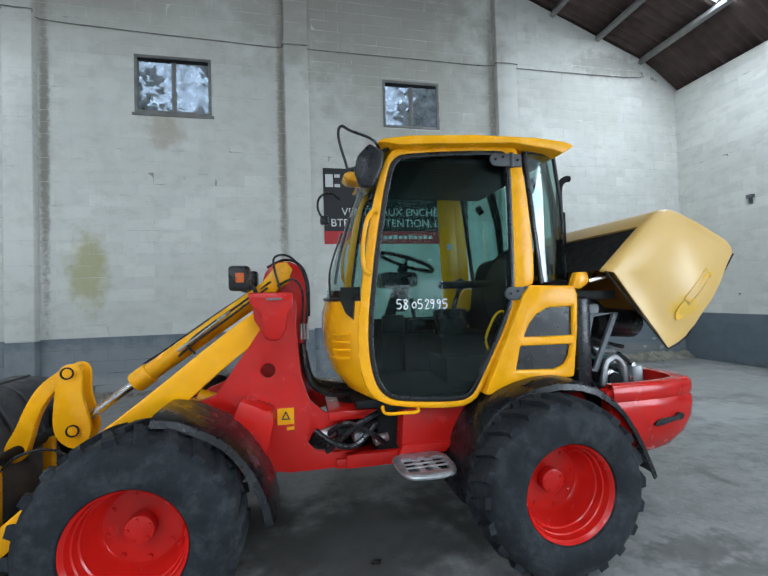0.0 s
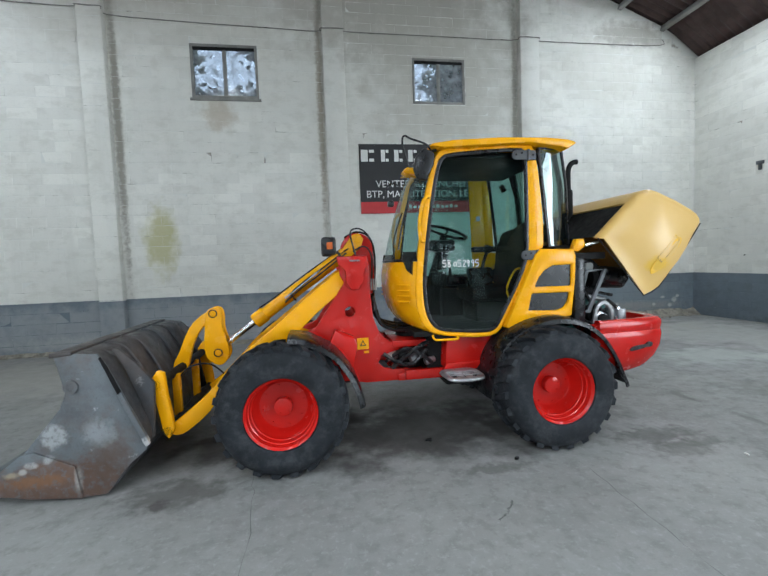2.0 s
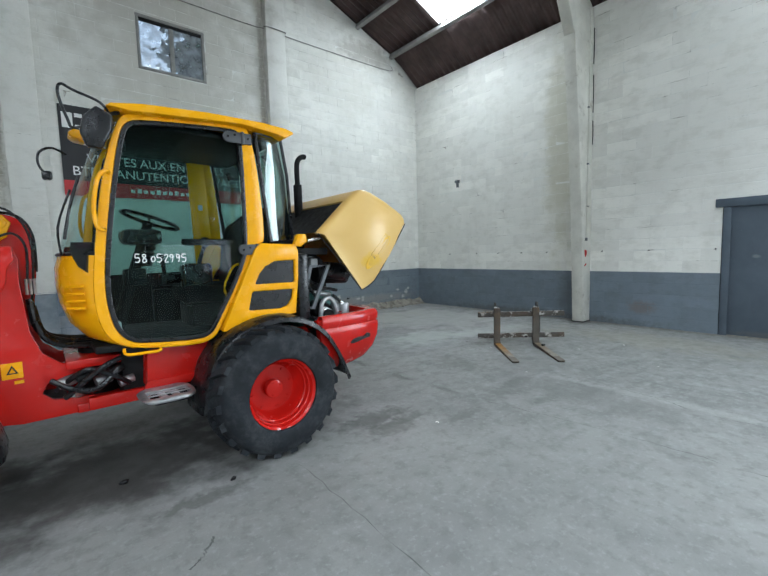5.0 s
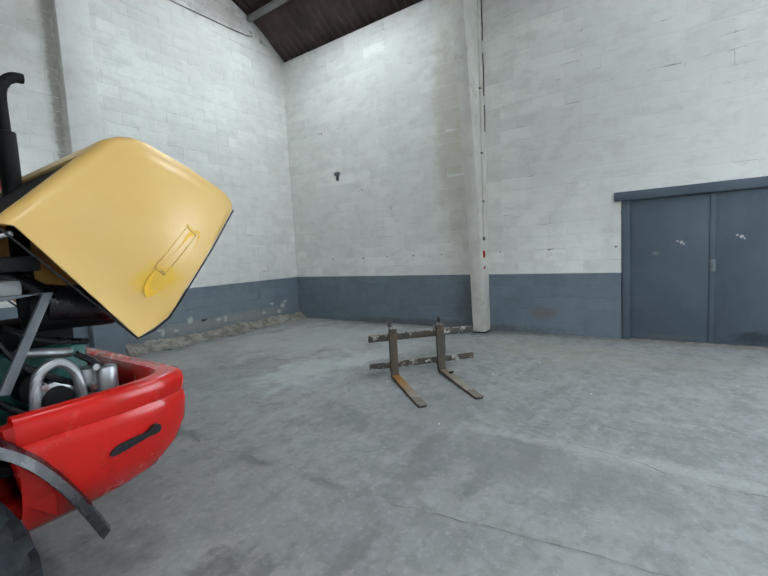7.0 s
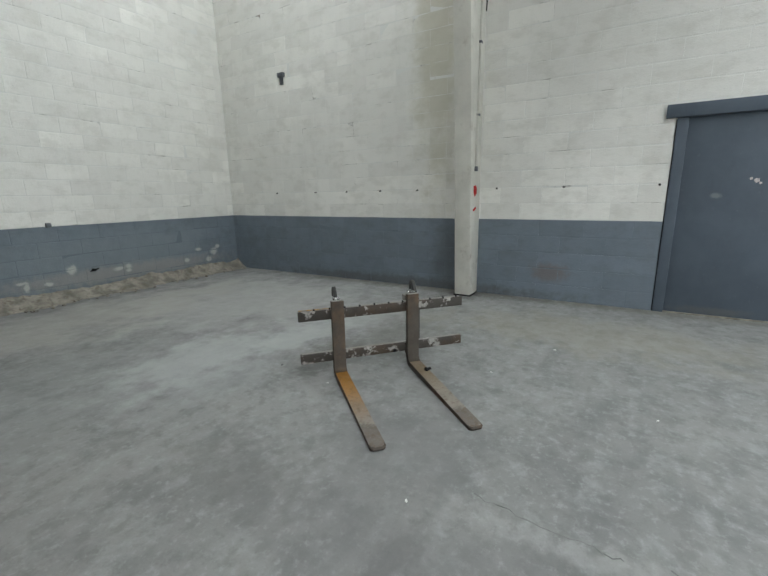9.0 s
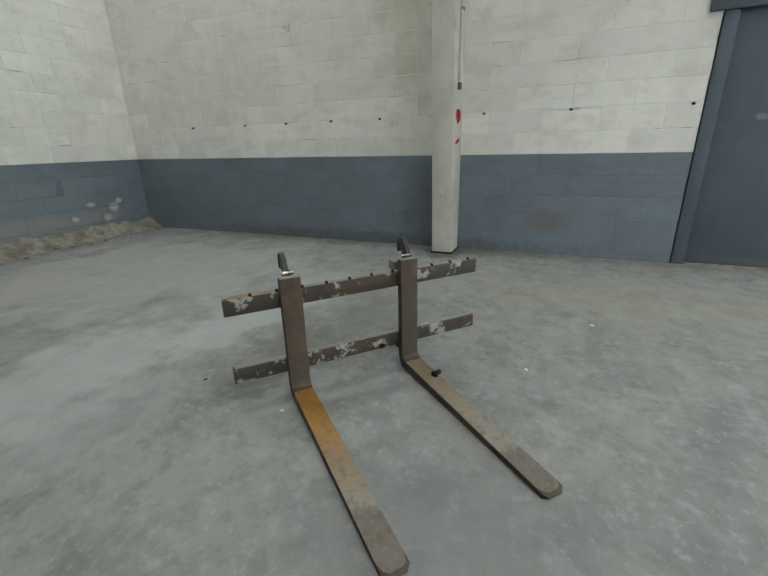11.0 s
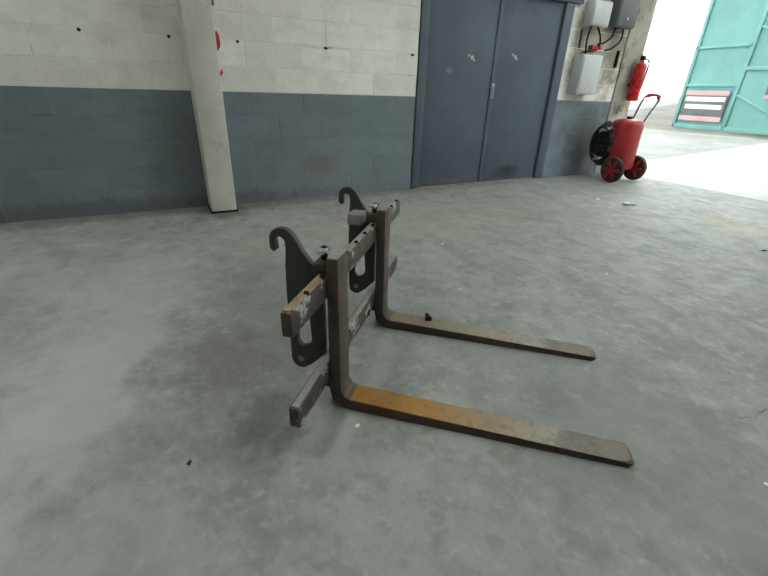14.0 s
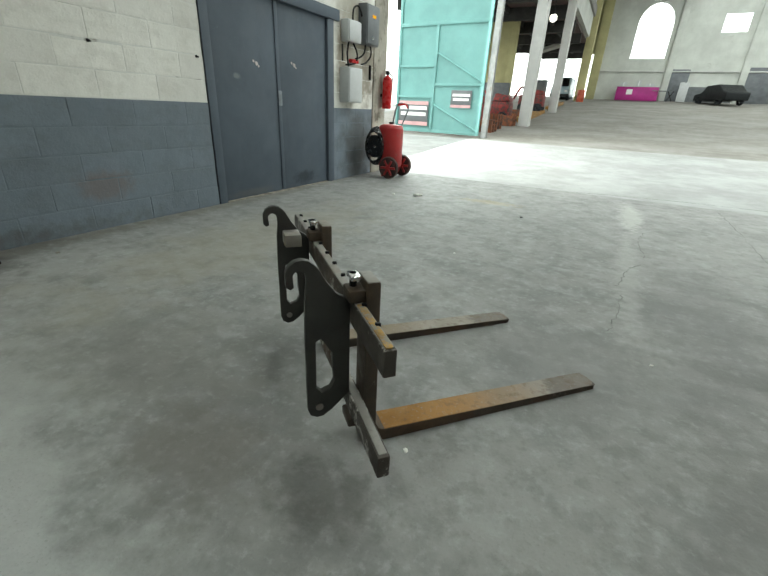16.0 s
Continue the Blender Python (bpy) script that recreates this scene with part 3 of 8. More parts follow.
    slab = n.mix(n.ramp(n.noise(1.1, 7.0, 0.68), 0.38, 0.66), (0.265, 0.27, 0.262), (0.345, 0.355, 0.348))
    slab = n.mix(n.maths("MULTIPLY", n.ramp(n.noise(14.0, 6.0, 0.7), 0.5, 0.7), 0.35), slab, (0.26, 0.26, 0.24))
    base = n.mix(n.ramp(n.maths("ADD", y.outputs[1], n.maths("MULTIPLY", n.noise(2.0), 0.06)), -2.74, -2.79), base, slab)
    old = n.mix(n.ramp(n.noise(0.6, 6.0, 0.65), 0.35, 0.7), (0.165, 0.157, 0.138), (0.245, 0.238, 0.218))
    x = n.maths("MULTIPLY", y.outputs[0], -1.0)
    inside = n.maths("MULTIPLY", n.ramp(n.maths("ADD", y.outputs[1], n.maths("MULTIPLY", n.noise(1.0), 0.3)), -9.0, -9.25), n.ramp(x, -18.0, -17.5))
    base = n.mix(inside, base, old)
    n.bump(n.maths("ADD", n.noise(55.0, 5.0), n.noise(6.0, 5.0)), 0.25, 0.006)
    n.p.inputs["Specular IOR Level"].default_value = 0.35
    return n.done(base, n.ramp(n.noise(5.0, 6.0), 0.3, 0.7, 0.62, 0.85))


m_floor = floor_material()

# ---- structure: floor, walls, roof ----
XD, YW = 8.58, 7.80            # faces of the door wall and of the window wall
EAVE, PITCH, RIDGE = 6.0, 0.38, 0.15


def roof_z(x):
    d = XD - abs(x - RIDGE) - RIDGE
    return 6.05 + 0.72 * d if d < 0.85 else 6.662 + PITCH * (d - 0.85)


def hall_z(y):
    """The yard-side hall rises gently away from the annex."""
    return 0.042 * max(0.0, -3.0 - y) + 0.041 * max(0.0, -17.0 - y)


def structure(name, bm, material):
    return tagged(part(name, bm, material), kind="structure")


# floor of the annex and, as one sheet with it, of the hall and the yard
rows = [[(x, y, hall_z(max(y, -45)) if x < 25 else 0.0) for x in (-600, -60, -8.3, 0, 8.58, 20, 30, 90, 600)] for y in (600, 60, 9.5, 7.8, 0, -3.0, -9.5, -17, -24, -42, -45, -80, -600)]
floor = tagged(structure("floor", sheet(rows), m_floor), "worn grey concrete floor with joints, light and shade painted into its blotches", "floor")

# saw-cut joints and cracks, filled with dirt
m_joint = plain("dirt_filled_joint", (0.155, 0.157, 0.15), 0.95, vary=0.4, scale=6)


def crack(pts, w):
    q = curve_points([(x, y, 0.004 + hall_z(y)) for x, y in pts], 10)
    left, right = [], []
    for i, p in enumerate(q):
        d = (q[min(i + 1, len(q) - 1)] - q[max(i - 1, 0)]).normalized()
        s = Vector((-d.y, d.x, 0)) * w * random.uniform(0.15, 0.8)
        j = Vector((random.uniform(-1, 1), random.uniform(-1, 1), 0)) * 0.012
        left.append(p + s + j)
        right.append(p - s + j)
    return part("floor_joint", sheet([left, right]), m_joint, floor)


for pts, w in (([(3.38, 7.5), (3.38, 6.0), (3.4, 4.7)], 0.004),
               ([(3.4, 4.6), (3.41, 4.1), (3.39, 3.6)], 0.009), ([(3.35, 3.4), (3.42, 3.05), (3.4, 2.78)], 0.008), ([(3.46, 2.5), (3.44, 2.1)], 0.007), ([(3.46, 1.8), (3.55, 1.2), (3.63, 0.6), (3.64, -0.2), (3.62, -1.4), (3.6, -2.7)], 0.007),
               ([(1.52, 1.95), (1.5, 0.9), (1.47, -0.6), (1.45, -2.7)], 0.005),
               ([(-0.88, 2.4), (-0.76, 1.5), (-0.8, 0.0), (-0.78, -2.7)], 0.0035),
               ([(8.6, -2.78), (7.0, -2.72), (5.4, -2.8), (4.5, -3.0), (2.5, -3.1), (-8, -3.1)], 0.02),
               ([(4.78, 1.75), (4.74, 1.4), (4.72, 1.17)], 0.006), ([(4.75, 1.02), (4.7, 0.72), (4.66, 0.55), (4.58, 0.4)], 0.007), ([(4.55, 0.2), (4.58, -0.3), (4.52, -0.7)], 0.006),
               ([(0.67, 1.43), (0.75, 1.49), (0.82, 1.58)], 0.012)):
    crack(pts, w)

# masonry: rectangles of blocks, cut by the openings
BW, BH, GAP = 0.5, 0.2, 0.0028


def cut(rects, hole):
    out = []
    hx0, hx1, hz0, hz1 = hole
    for x0, x1, z0, z1 in rects:
        if x1 <= hx0 or x0 >= hx1 or z1 <= hz0 or z0 >= hz1:
            out.append((x0, x1, z0, z1))
            continue
        if x0 < hx0:
            out.append((x0, hx0, z0, z1))
        if x1 > hx1:
            out.append((hx1, x1, z0, z1))
        a, b = max(x0, hx0), min(x1, hx1)
        if z0 < hz0:
            out.append((a, b, z0, hz0))
        if z1 > hz1:
            out.append((a, b, hz1, z1))
    return [r for r in out if r[1] - r[0] > 0.03 and r[3] - r[2] > 0.03]


def block_rects(s0, s1, top, holes, top_of=None):
    """The blocks of a wall in running bond."""
    out = []
    for k in range(int(top / BH)):
        z = k * BH
        s = s0 - (k % 2) * BW / 2
        while s < s1:
            a, b = max(s, s0), min(s + BW, s1)
            zt = z + BH if top_of is None else min(z + BH, top_of(a), top_of(b))
            if b - a > 0.04 and zt - z > 0.04:
                rs = [(a, b, z, zt)]
                for h in holes:
                    rs = cut(rs, h)
                out += rs
            s += BW
    return out


def block_verts(w, h, d=0.012, variant=0):
    """A block's painted face with ragged, rounded-off arrises and tight upright joints; local x along the wall, front towards -y."""
    rnd = random.Random(variant)
    w, h = w / 2 - GAP * 0.6, h / 2 - GAP
    share = (-1, -0.55 + rnd.uniform(-0.15, 0.15), rnd.uniform(-0.15, 0.15), 0.55 + rnd.uniform(-0.15, 0.15), 1)
    loop = [(k * w, -h) for k in share] + [(k * w, h) for k in share[::-1]]
    v = [(x, d, z) for x, z in loop]
    edge = [(x + rnd.uniform(-0.0012, 0.0012), z + rnd.uniform(-0.0028, 0.0028)) for x, z in loop]
    v += [(x, rnd.uniform(0.0008, 0.0018), z) for x, z in edge]
    v += [(x - math.copysign(rnd.uniform(0.003, 0.006) if i % 5 in (0, 4) else 0.0, x), 0, z - math.copysign(rnd.uniform(0.005, 0.014), z)) for i, (x, z) in enumerate(edge)]
    n = len(loop)
    f = [tuple(range(2 * n, 3 * n))]
    for o in (0, n):
        f += [(o + i, o + (i + 1) % n, o + n + (i + 1) % n, o + n + i) for i in range(n)]
    return v, f


block_meshes = {}


def block_mesh(w, h, material, variant):
    key = (round(w, 2), round(h, 2), material.name, variant)
    if key not in block_meshes:
        me = bpy.data.meshes.new("block")
        v, f = block_verts(w, h, 0.012, variant)
        me.from_pydata(v, [], f)
        me.materials.append(material)
        block_meshes[key] = me
    return block_meshes[key]


def masonry(wall, rects, place, near, dado=1.0, limit=300):
    """Lays blocks on a wall: those for which near() holds as parts, the others joined. place(s, z) gives a block's pose."""
    rest = {m_wall: ([], []), m_dado: ([], [])}
    count = 0
    for k, (a, b, z0, z1) in enumerate(rects):
        material = m_dado if (z0 + z1) / 2 < dado else m_wall
        m = place((a + b) / 2, (z0 + z1) / 2) @ pose(0, random.gauss(0, 0.0006), random.gauss(0, 0.001), random.gauss(0, 0.45), 0, random.gauss(0, 0.22))
        if count < limit and near(a, b, z0, z1):
            ob = new("block", block_mesh(b - a, z1 - z0, material, k * 7 % 6))
            ob.parent, ob.matrix_basis = wall, m
            count += 1
        else:
            v, f = block_verts(b - a, z1 - z0, 0.012, k * 7 % 11)
            vs, fs = rest[material]
            n = len(vs)
            vs += [tuple(m @ Vector(p)) for p in v]
            fs += [tuple(i + n for i in q) for q in f]
    for material, (vs, fs) in rest.items():
        if fs:
            me = bpy.data.meshes.new("blockwork")
            me.from_pydata(vs, [], fs)
            me.materials.append(material)
            ob = new("blockwork", me)
            ob.parent = wall
            tagged(ob, kind="stuff")


# window wall (the gable)
WIN = ((-2.58, -1.33, 4.84, 5.86), (1.79, 2.93, 4.82, 5.75))
gable = [(-8.3, 0), (XD + 0.25, 0), (XD + 0.25, roof_z(XD)), (XD - 0.85, roof_z(XD - 0.85)), (RIDGE, roof_z(RIDGE)), (2 * RIDGE - XD + 0.85, roof_z(XD - 0.85)), (-8.3, roof_z(-8.3))]
wall_w = tagged(structure("wall_window_side", plate(gable, YW + 0.0026, YW + 0.24, "y", [[(a, c), (b, c), (b, d), (a, d)] for a, b, c, d in WIN]), m_mortar),
                "tall white painted concrete-block wall with grey-blue dado", "wall")
rects_w = block_rects(-8.3, XD, 9.8, WIN, roof_z)
# door wall
DOOR = (-1.16, 0.93, -0.1, 2.17)
base = plate([(-2.62, 0), (YW + 0.24, 0), (YW + 0.24, EAVE), (-2.62, EAVE)], XD + 0.0026, XD + 0.22, "x", [[(DOOR[0], 0.001), (DOOR[1], 0.001), (DOOR[1], DOOR[3]), (DOOR[0], DOOR[3])]])
wall_d = tagged(structure("wall_door_side", base, m_mortar), "white painted concrete-block wall with grey-blue dado", "wall")
rects_d = block_rects(-2.3, YW, 6.0, [DOOR])
m_rawpier = plain("grimy_raw_concrete", (0.36, 0.34, 0.29), 0.9, vary=0.3, scale=2.2, grime=(0.13, 0.115, 0.09), grime_at=(0.5, 0.66), bump=0.6, bump_scale=35)
# rough concrete jamb where the wall ends at the gateway
jamb = tagged(structure("wall_end_pier", box(XD - 0.02, XD + 0.24, -2.72, -2.3, 0, 5.98, 0.02), m_rawpier), "grimy raw concrete wall end beside the gateway", "pier")

# plinth of crumbled concrete along the window wall
rows = []
for i in range(460):
    x = -8.3 + i * (XD + 8.3) / 459
    wide = 1.0 if x > 4.6 else 0.35
    hgt = max(0.015, wide * (0.125 + 0.13 * noise.noise((x * 1.1, 0, 0)) + 0.06 * noise.noise((x * 4.0, 5, 0)) + 0.03 * noise.noise((x * 11.0, 7, 0))))
    dep = max(0.03, wide * (0.16 + 0.09 * noise.noise((x * 1.6, 9, 0)) + 0.05 * noise.noise((x * 7.0, 3, 0))))
    rows.append([(x, YW - dep - 0.05 - 0.05 * random.random(), 0.0), (x, YW - dep * 0.9, hgt * (0.25 + 0.2 * random.random())), (x, YW - dep * 0.55, hgt * (0.6 + 0.25 * random.random())), (x, YW - 0.03, hgt * (0.9 + 0.2 * random.random())), (x, YW + 0.004, hgt + 0.02)])
structure("rubble_plinth", sheet(rows), m_rubble)["label"] = "strip of crumbled concrete along the foot of the wall"

stones = bmesh.new()
for i in range(150):
    x = random.uniform(4.6, 8.5)
    r = random.uniform(0.006, 0.028)
    b = bmesh.new()
    bmesh.ops.create_icosphere(b, subdivisions=1, radius=1)
    for v in b.verts:
        v.co *= 1 + 0.5 * noise.noise(v.co * 1.3 + Vector((x * 5, i, 0)))
    moved(b, Matrix.Translation((x, YW - 0.1 - abs(random.gauss(0, 0.14)), r * 0.5)) @ pose(0, 0, 0, 0, 0, x * 300) @ Matrix.Diagonal((r, r * 0.8, r * 0.6, 1)))
    join(stones, b)
tagged(part("rubble_stones", stones, m_rubble), "loose crumbs of concrete at the foot of the wall", "rubble", kind="stuff")
stub = cyl((6.04, YW + 0.01, 0.36), (6.05, YW - 0.05, 0.35), 0.018, 0.012, 8)
tube([(5.99, YW - 0.03, 0.345), (6.05, YW - 0.05, 0.36), (6.10, YW - 0.03, 0.37)], 0.009, 6, 3, stub)
tagged(part("iron_stub", stub, m_dark), "bent dark iron stub in the dado", "pin")

# pilasters on the window wall
for x0, x1 in ((-4.45, -4.03), (-0.05, 0.37), (4.14, 4.57)):
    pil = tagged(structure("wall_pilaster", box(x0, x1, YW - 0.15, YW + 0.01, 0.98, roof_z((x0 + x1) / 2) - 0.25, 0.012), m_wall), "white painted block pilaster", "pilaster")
    part("painted_base", box(x0 - 0.002, x1 + 0.002, YW - 0.153, YW + 0.01, 0, 0.98, 0.01), m_dado, pil)
    for k in range(5, 40):
        if k * 0.2 < roof_z(x0) - 0.5 and k % 2:
            part("mortar_joint", box(x0 + 0.01, x1 - 0.01, YW - 0.1515, YW - 0.14, k * 0.2 - 0.003, k * 0.2 + 0.003), m_mortar, pil)

# concrete portal post on the door wall and its rafter
LEG = [(8.29, 0), (8.165, 2.15), (8.05, 3.27), (7.935, 4.24), (7.81, 5.35), (XD + 0.003, 5.98), (XD + 0.003, 0)]
post = tagged(structure("portal_post", plate(LEG, 2.97, 3.185, "y", (), 0.014), m_post), "white painted concrete portal post on the wall, deeper towards the roof", "post")
part("pipe", tube([(8.40, 2.957, 5.9), (8.385, 2.957, 4.0), (8.36, 2.957, 2.4), (8.345, 2.957, 1.66)], 0.014, 8, 4), m_post, post)
for z in (2.25, 3.05, 4.1):
    part("pipe_clip", box(8.345, 8.40, 2.94, 2.973, z, z + 0.025, 0.003), m_grey, post)
for z0, z1 in ((3.45, 3.9), (4.05, 4.75), (4.95, 5.6)):
    part("wall_gap", tube([(8.574, 2.966, z0), (8.570, 2.959, (z0 + z1) / 2), (8.574, 2.965, z1)], 0.009, 6, 4), m_dark, post, "dark broken joint at the wall")
part("foot_gap", box(8.282, XD, 2.96, 3.195, 0.0, 0.02, 0.004), m_dark, post, "dark gap at the foot")
part("conduit_clip", box(8.325, 8.365, 2.935, 2.975, 1.6, 1.66, 0.006), m_grey, post)
m_redmark = plain("red_paint_mark", (0.5, 0.02, 0.02), 0.6, vary=0.3, scale=20)
part("red_mark", plate([(2.93, 1.33), (2.955, 1.29), (2.973, 1.36), (2.973, 1.42), (2.945, 1.43), (2.93, 1.40)], 8.315, 8.321, "x"), m_redmark, post)
part("red_mark", plate([(2.935, 1.14), (2.965, 1.105), (2.973, 1.125), (2.94, 1.17)], 8.315, 8.321, "x"), m_redmark, post)
rafter = [(XD, 5.3), (7.815, 5.30), (7.45, 5.98), (RIDGE, roof_z(RIDGE) - 0.62), (RIDGE, roof_z(RIDGE) - 0.12), (7.75, 6.52), (XD, 5.93)]
tagged(structure("portal_rafter", plate(rafter, 2.973, 3.182, "y", (), 0.02), m_post), "white concrete rafter under the roof", "rafter")
tagged(structure("portal_rafter", plate([(2 * RIDGE - x, z) for x, z in rafter], 2.973, 3.182, "y", (), 0.02), m_post), "white concrete rafter under the roof", "rafter")

# roof: corrugated sheets on purlins, with skylights left open between the sheets
PX = [XD + 0.2] + [7.72 - 1.08 * i for i in range(7)] + [RIDGE]
# The third skylight and the mirrored far slope are unseen, added for light.
SKY = [(7.7, 6.65, 4.75, 6.1), (7.7, 6.65, -1.4, 0.4), (4.4, 3.4, -1.6, 0.4)]
SKY_WATTS = (140, 110, 60)
# The panes glow to stand in for the daylight behind them.
m_skyglow = Nodes("glowing_rooflight")
m_skyglow.p.inputs["Emission Color"].default_value, m_skyglow.p.inputs["Emission Strength"].default_value = (0.94, 0.98, 1.0, 1), 3.0
m_skyglow = m_skyglow.done(m_skyglow.mix(m_skyglow.ramp(m_skyglow.noise(4.0), 0.3, 0.7), (0.7, 0.72, 0.72), (0.8, 0.82, 0.82)), 0.6)


def open_sky(x, y):
    for a, b, c, d in SKY:
        if b < abs(x - RIDGE) + RIDGE < a and c < y < d:
            return True
    return False


def roof_side(sign):
    verts, faces = [], []
    cuts = sorted({XD + 0.25, XD - 0.85, RIDGE, *(s[0] for s in SKY), *(s[1] for s in SKY)}, reverse=True)
    n = 12 * 61
    ys = [-3.2 + i * 11.3 / n for i in range(n + 1)]
    for a, b in zip(cuts, cuts[1:]):
        base_i = len(verts)
        for y in ys:
            w = 0.025 * math.sin(2 * math.pi * y / 0.177)
            for x in (a, b):
                xx = x if sign > 0 else 2 * RIDGE - x
                verts.append((xx, y, roof_z(xx) + 0.04 + w))
        for i in range(n):
            if not open_sky((a + b) / 2, (ys[i] + ys[i + 1]) / 2):
                k = base_i + 2 * i
                faces.append((k, k + 1, k + 3, k + 2))
    me = bpy.data.meshes.new("ceiling")
    me.from_pydata(verts, [], faces)
    for p in me.polygons:
        p.use_smooth = True
    me.materials.append(m_roof)
    ob = new("ceiling", me)
    solid = ob.modifiers.new("thickness", "SOLIDIFY")
    solid.thickness = 0.007
    return tagged(ob, "dark brown corrugated roof sheets", "roof", kind="structure")


for sign in (1, -1):
    roof_side(sign)
    for x in PX[1:-1]:
        xx = x if sign > 0 else 2 * RIDGE - x
        z = roof_z(xx)
        b = box(-0.045, 0.045, -3.2, YW, -0.11, 0.01, 0.006)
        moved(b, pose(xx, 0, z, 0, math.degrees(math.atan(PITCH)) * (1 if sign > 0 else -1), 0))
        tagged(structure("purlin", b, m_beam), "grey purlin under the roof sheets", "purlin")
# lamps and glowing panes that stand in for daylight in the skylights
for i, (a, b, c, d) in enumerate(SKY):
    for sign in (1, -1):
        x = (a + b) / 2 if sign > 0 else 2 * RIDGE - (a + b) / 2
        n = Vector((PITCH * sign, 0, 1)).normalized()
        e = Vector((x, (c + d) / 2, roof_z(x) + 0.03))
        area("skylight_daylight", e, e - n, a - b, d - c, SKY_WATTS[i] if sign > 0 else 62.0, DAY)
        xs = [(b, a), (2 * RIDGE - a, 2 * RIDGE - b)][sign < 0]
        structure("skylight_pane", sheet([[(q, c - 0.05, roof_z(q) + 0.085), (q, d + 0.05, roof_z(q) + 0.085)] for q in xs], 0.004), m_skyglow)["label"] = "rooflight sheet, glowing in place of daylight"

# far long wall of the annex and the gable above the hall's mouth
tagged(structure("wall_west", box(-8.55, -8.3, -3.0, YW + 0.24, 0, 6.0), m_wall), "plain white painted wall", "wall")

# windows of the gable
for i, (a, b, c, d) in enumerate(WIN):
    w = thing("window_%d" % (i + 1), (a + b) / 2, YW + 0.1, c, 0, "small two-pane sliding window with dusty glass", "window")
    w["kind"] = "structure"
    t = 0.05
    part("window_frame", plate([(a, c), (b, c), (b, d), (a, d)], YW - 0.012, YW + 0.09, "y", [[(a + t, c + t), (b - t, c + t), (b - t, d - t), (a + t, d - t)]], 0.005), m_alframe, w, "weathered grey metal frame")
    mid = (a + b) / 2
    part("mullion", box(mid - 0.035, mid + 0.035, YW + 0.02, YW + 0.06, c + t, d - t, 0.004), m_alframe, w)
    part("pane", box(a + t, mid, YW + 0.045, YW + 0.05, c + t, d - t), m_window, w).visible_shadow = False
    part("pane", box(mid, b - t, YW + 0.03, YW + 0.035, c + t, d - t), m_window, w).visible_shadow = False
    part("top_track", box(a + t, b - t, YW + 0.0, YW + 0.06, d - t - 0.045, d - t, 0.004), m_dark, w)
    if i == 0:
        part("window_sill", box(a - 0.04, b + 0.04, YW - 0.03, YW + 0.1, c - 0.05, c, 0.008), m_alframe, w)

m_cable = plain("painted_cable", (0.27, 0.26, 0.24), 0.8, vary=0.3, scale=5, grime=(0.06, 0.055, 0.05), grime_at=(0.55, 0.65))
# cable along the gable
for k, pts in enumerate((((-8.2, 7.76, 6.52), (-6.2, 7.78, 6.47), (-4.6, 7.76, 6.41), (-4.46, 7.63, 6.38), (-4.24, 7.63, 6.37), (-4.0, 7.63, 6.36), (-3.98, 7.77, 6.30), (-2.5, 7.78, 6.24), (-1.2, 7.78, 6.21), (-0.15, 7.77, 6.18), (-0.07, 7.63, 6.17),
                           (0.38, 7.63, 6.18), (0.42, 7.77, 6.2), (2.4, 7.78, 6.2), (4.0, 7.77, 6.19), (4.12, 7.63, 6.19), (4.58, 7.63, 6.19), (4.62, 7.77, 6.2), (6.2, 7.78, 6.21), (7.62, 7.78, 6.24), (7.69, 7.78, 6.36)),)):
    tagged(part("cable", tube(pts, 0.010, 6, 3), m_cable), "dirty painted cable run along the wall", "cable")

# iron pins left in the joint of the door wall
for y in (3.28, 3.88, 4.49, 5.11, 5.73, 6.6, 1.955, 1.01, 2.75):
    b = cyl((XD + 0.01, y, 1.393), (XD - 0.03, y, 1.385), 0.008, seg=8)
    cyl((XD - 0.001, y, 1.39), (XD - 0.004, y, 1.39), 0.013, seg=10, bm=b)
    tagged(part("iron_pin", b, m_dark), "rusty iron pin stub in the wall", "pin", "pins in the wall joint")
# broken socket hole with bracket
br = tagged(part("wall_bracket", box(XD - 0.05, XD + 0.01, 6.25, 6.38, 3.21, 3.28, 0.01, box(XD - 0.03, XD + 0.01, 6.29, 6.35, 3.1, 3.23, 0.01)), m_grey), "small grey bracket fixed high on the wall", "bracket")
tagged(part("wall_bracket", box(XD - 3.0, XD - 2.94, YW - 0.04, YW + 0.01, 0.99, 1.05, 0.01), m_grey), "small grey clamp on the edge of the dado", "bracket")

# ---- double steel door ----
dr = thing("door_1", XD, -0.12, 0, 0, "closed grey-blue double steel door with a heavy lintel", "door")
dr["kind"] = "structure"
part("lintel", box(XD - 0.035, XD + 0.15, -1.32, 1.03, 2.05, 2.18, 0.008), m_door, dr)
part("door_frame", box(XD - 0.012, XD + 0.12, 0.83, 0.93, 0, 2.05, 0.006), m_door, dr)
part("door_frame", box(XD - 0.02, XD + 0.12, -1.20, -1.06, 0, 2.05, 0.006), m_door, dr)
m_lock = plain("worn_lock_steel", (0.2, 0.22, 0.24), 0.35, 0.9, vary=0.2, scale=20)
m_sticker = plain("torn_paper", (0.5, 0.45, 0.44), 0.8, vary=0.3, scale=40)
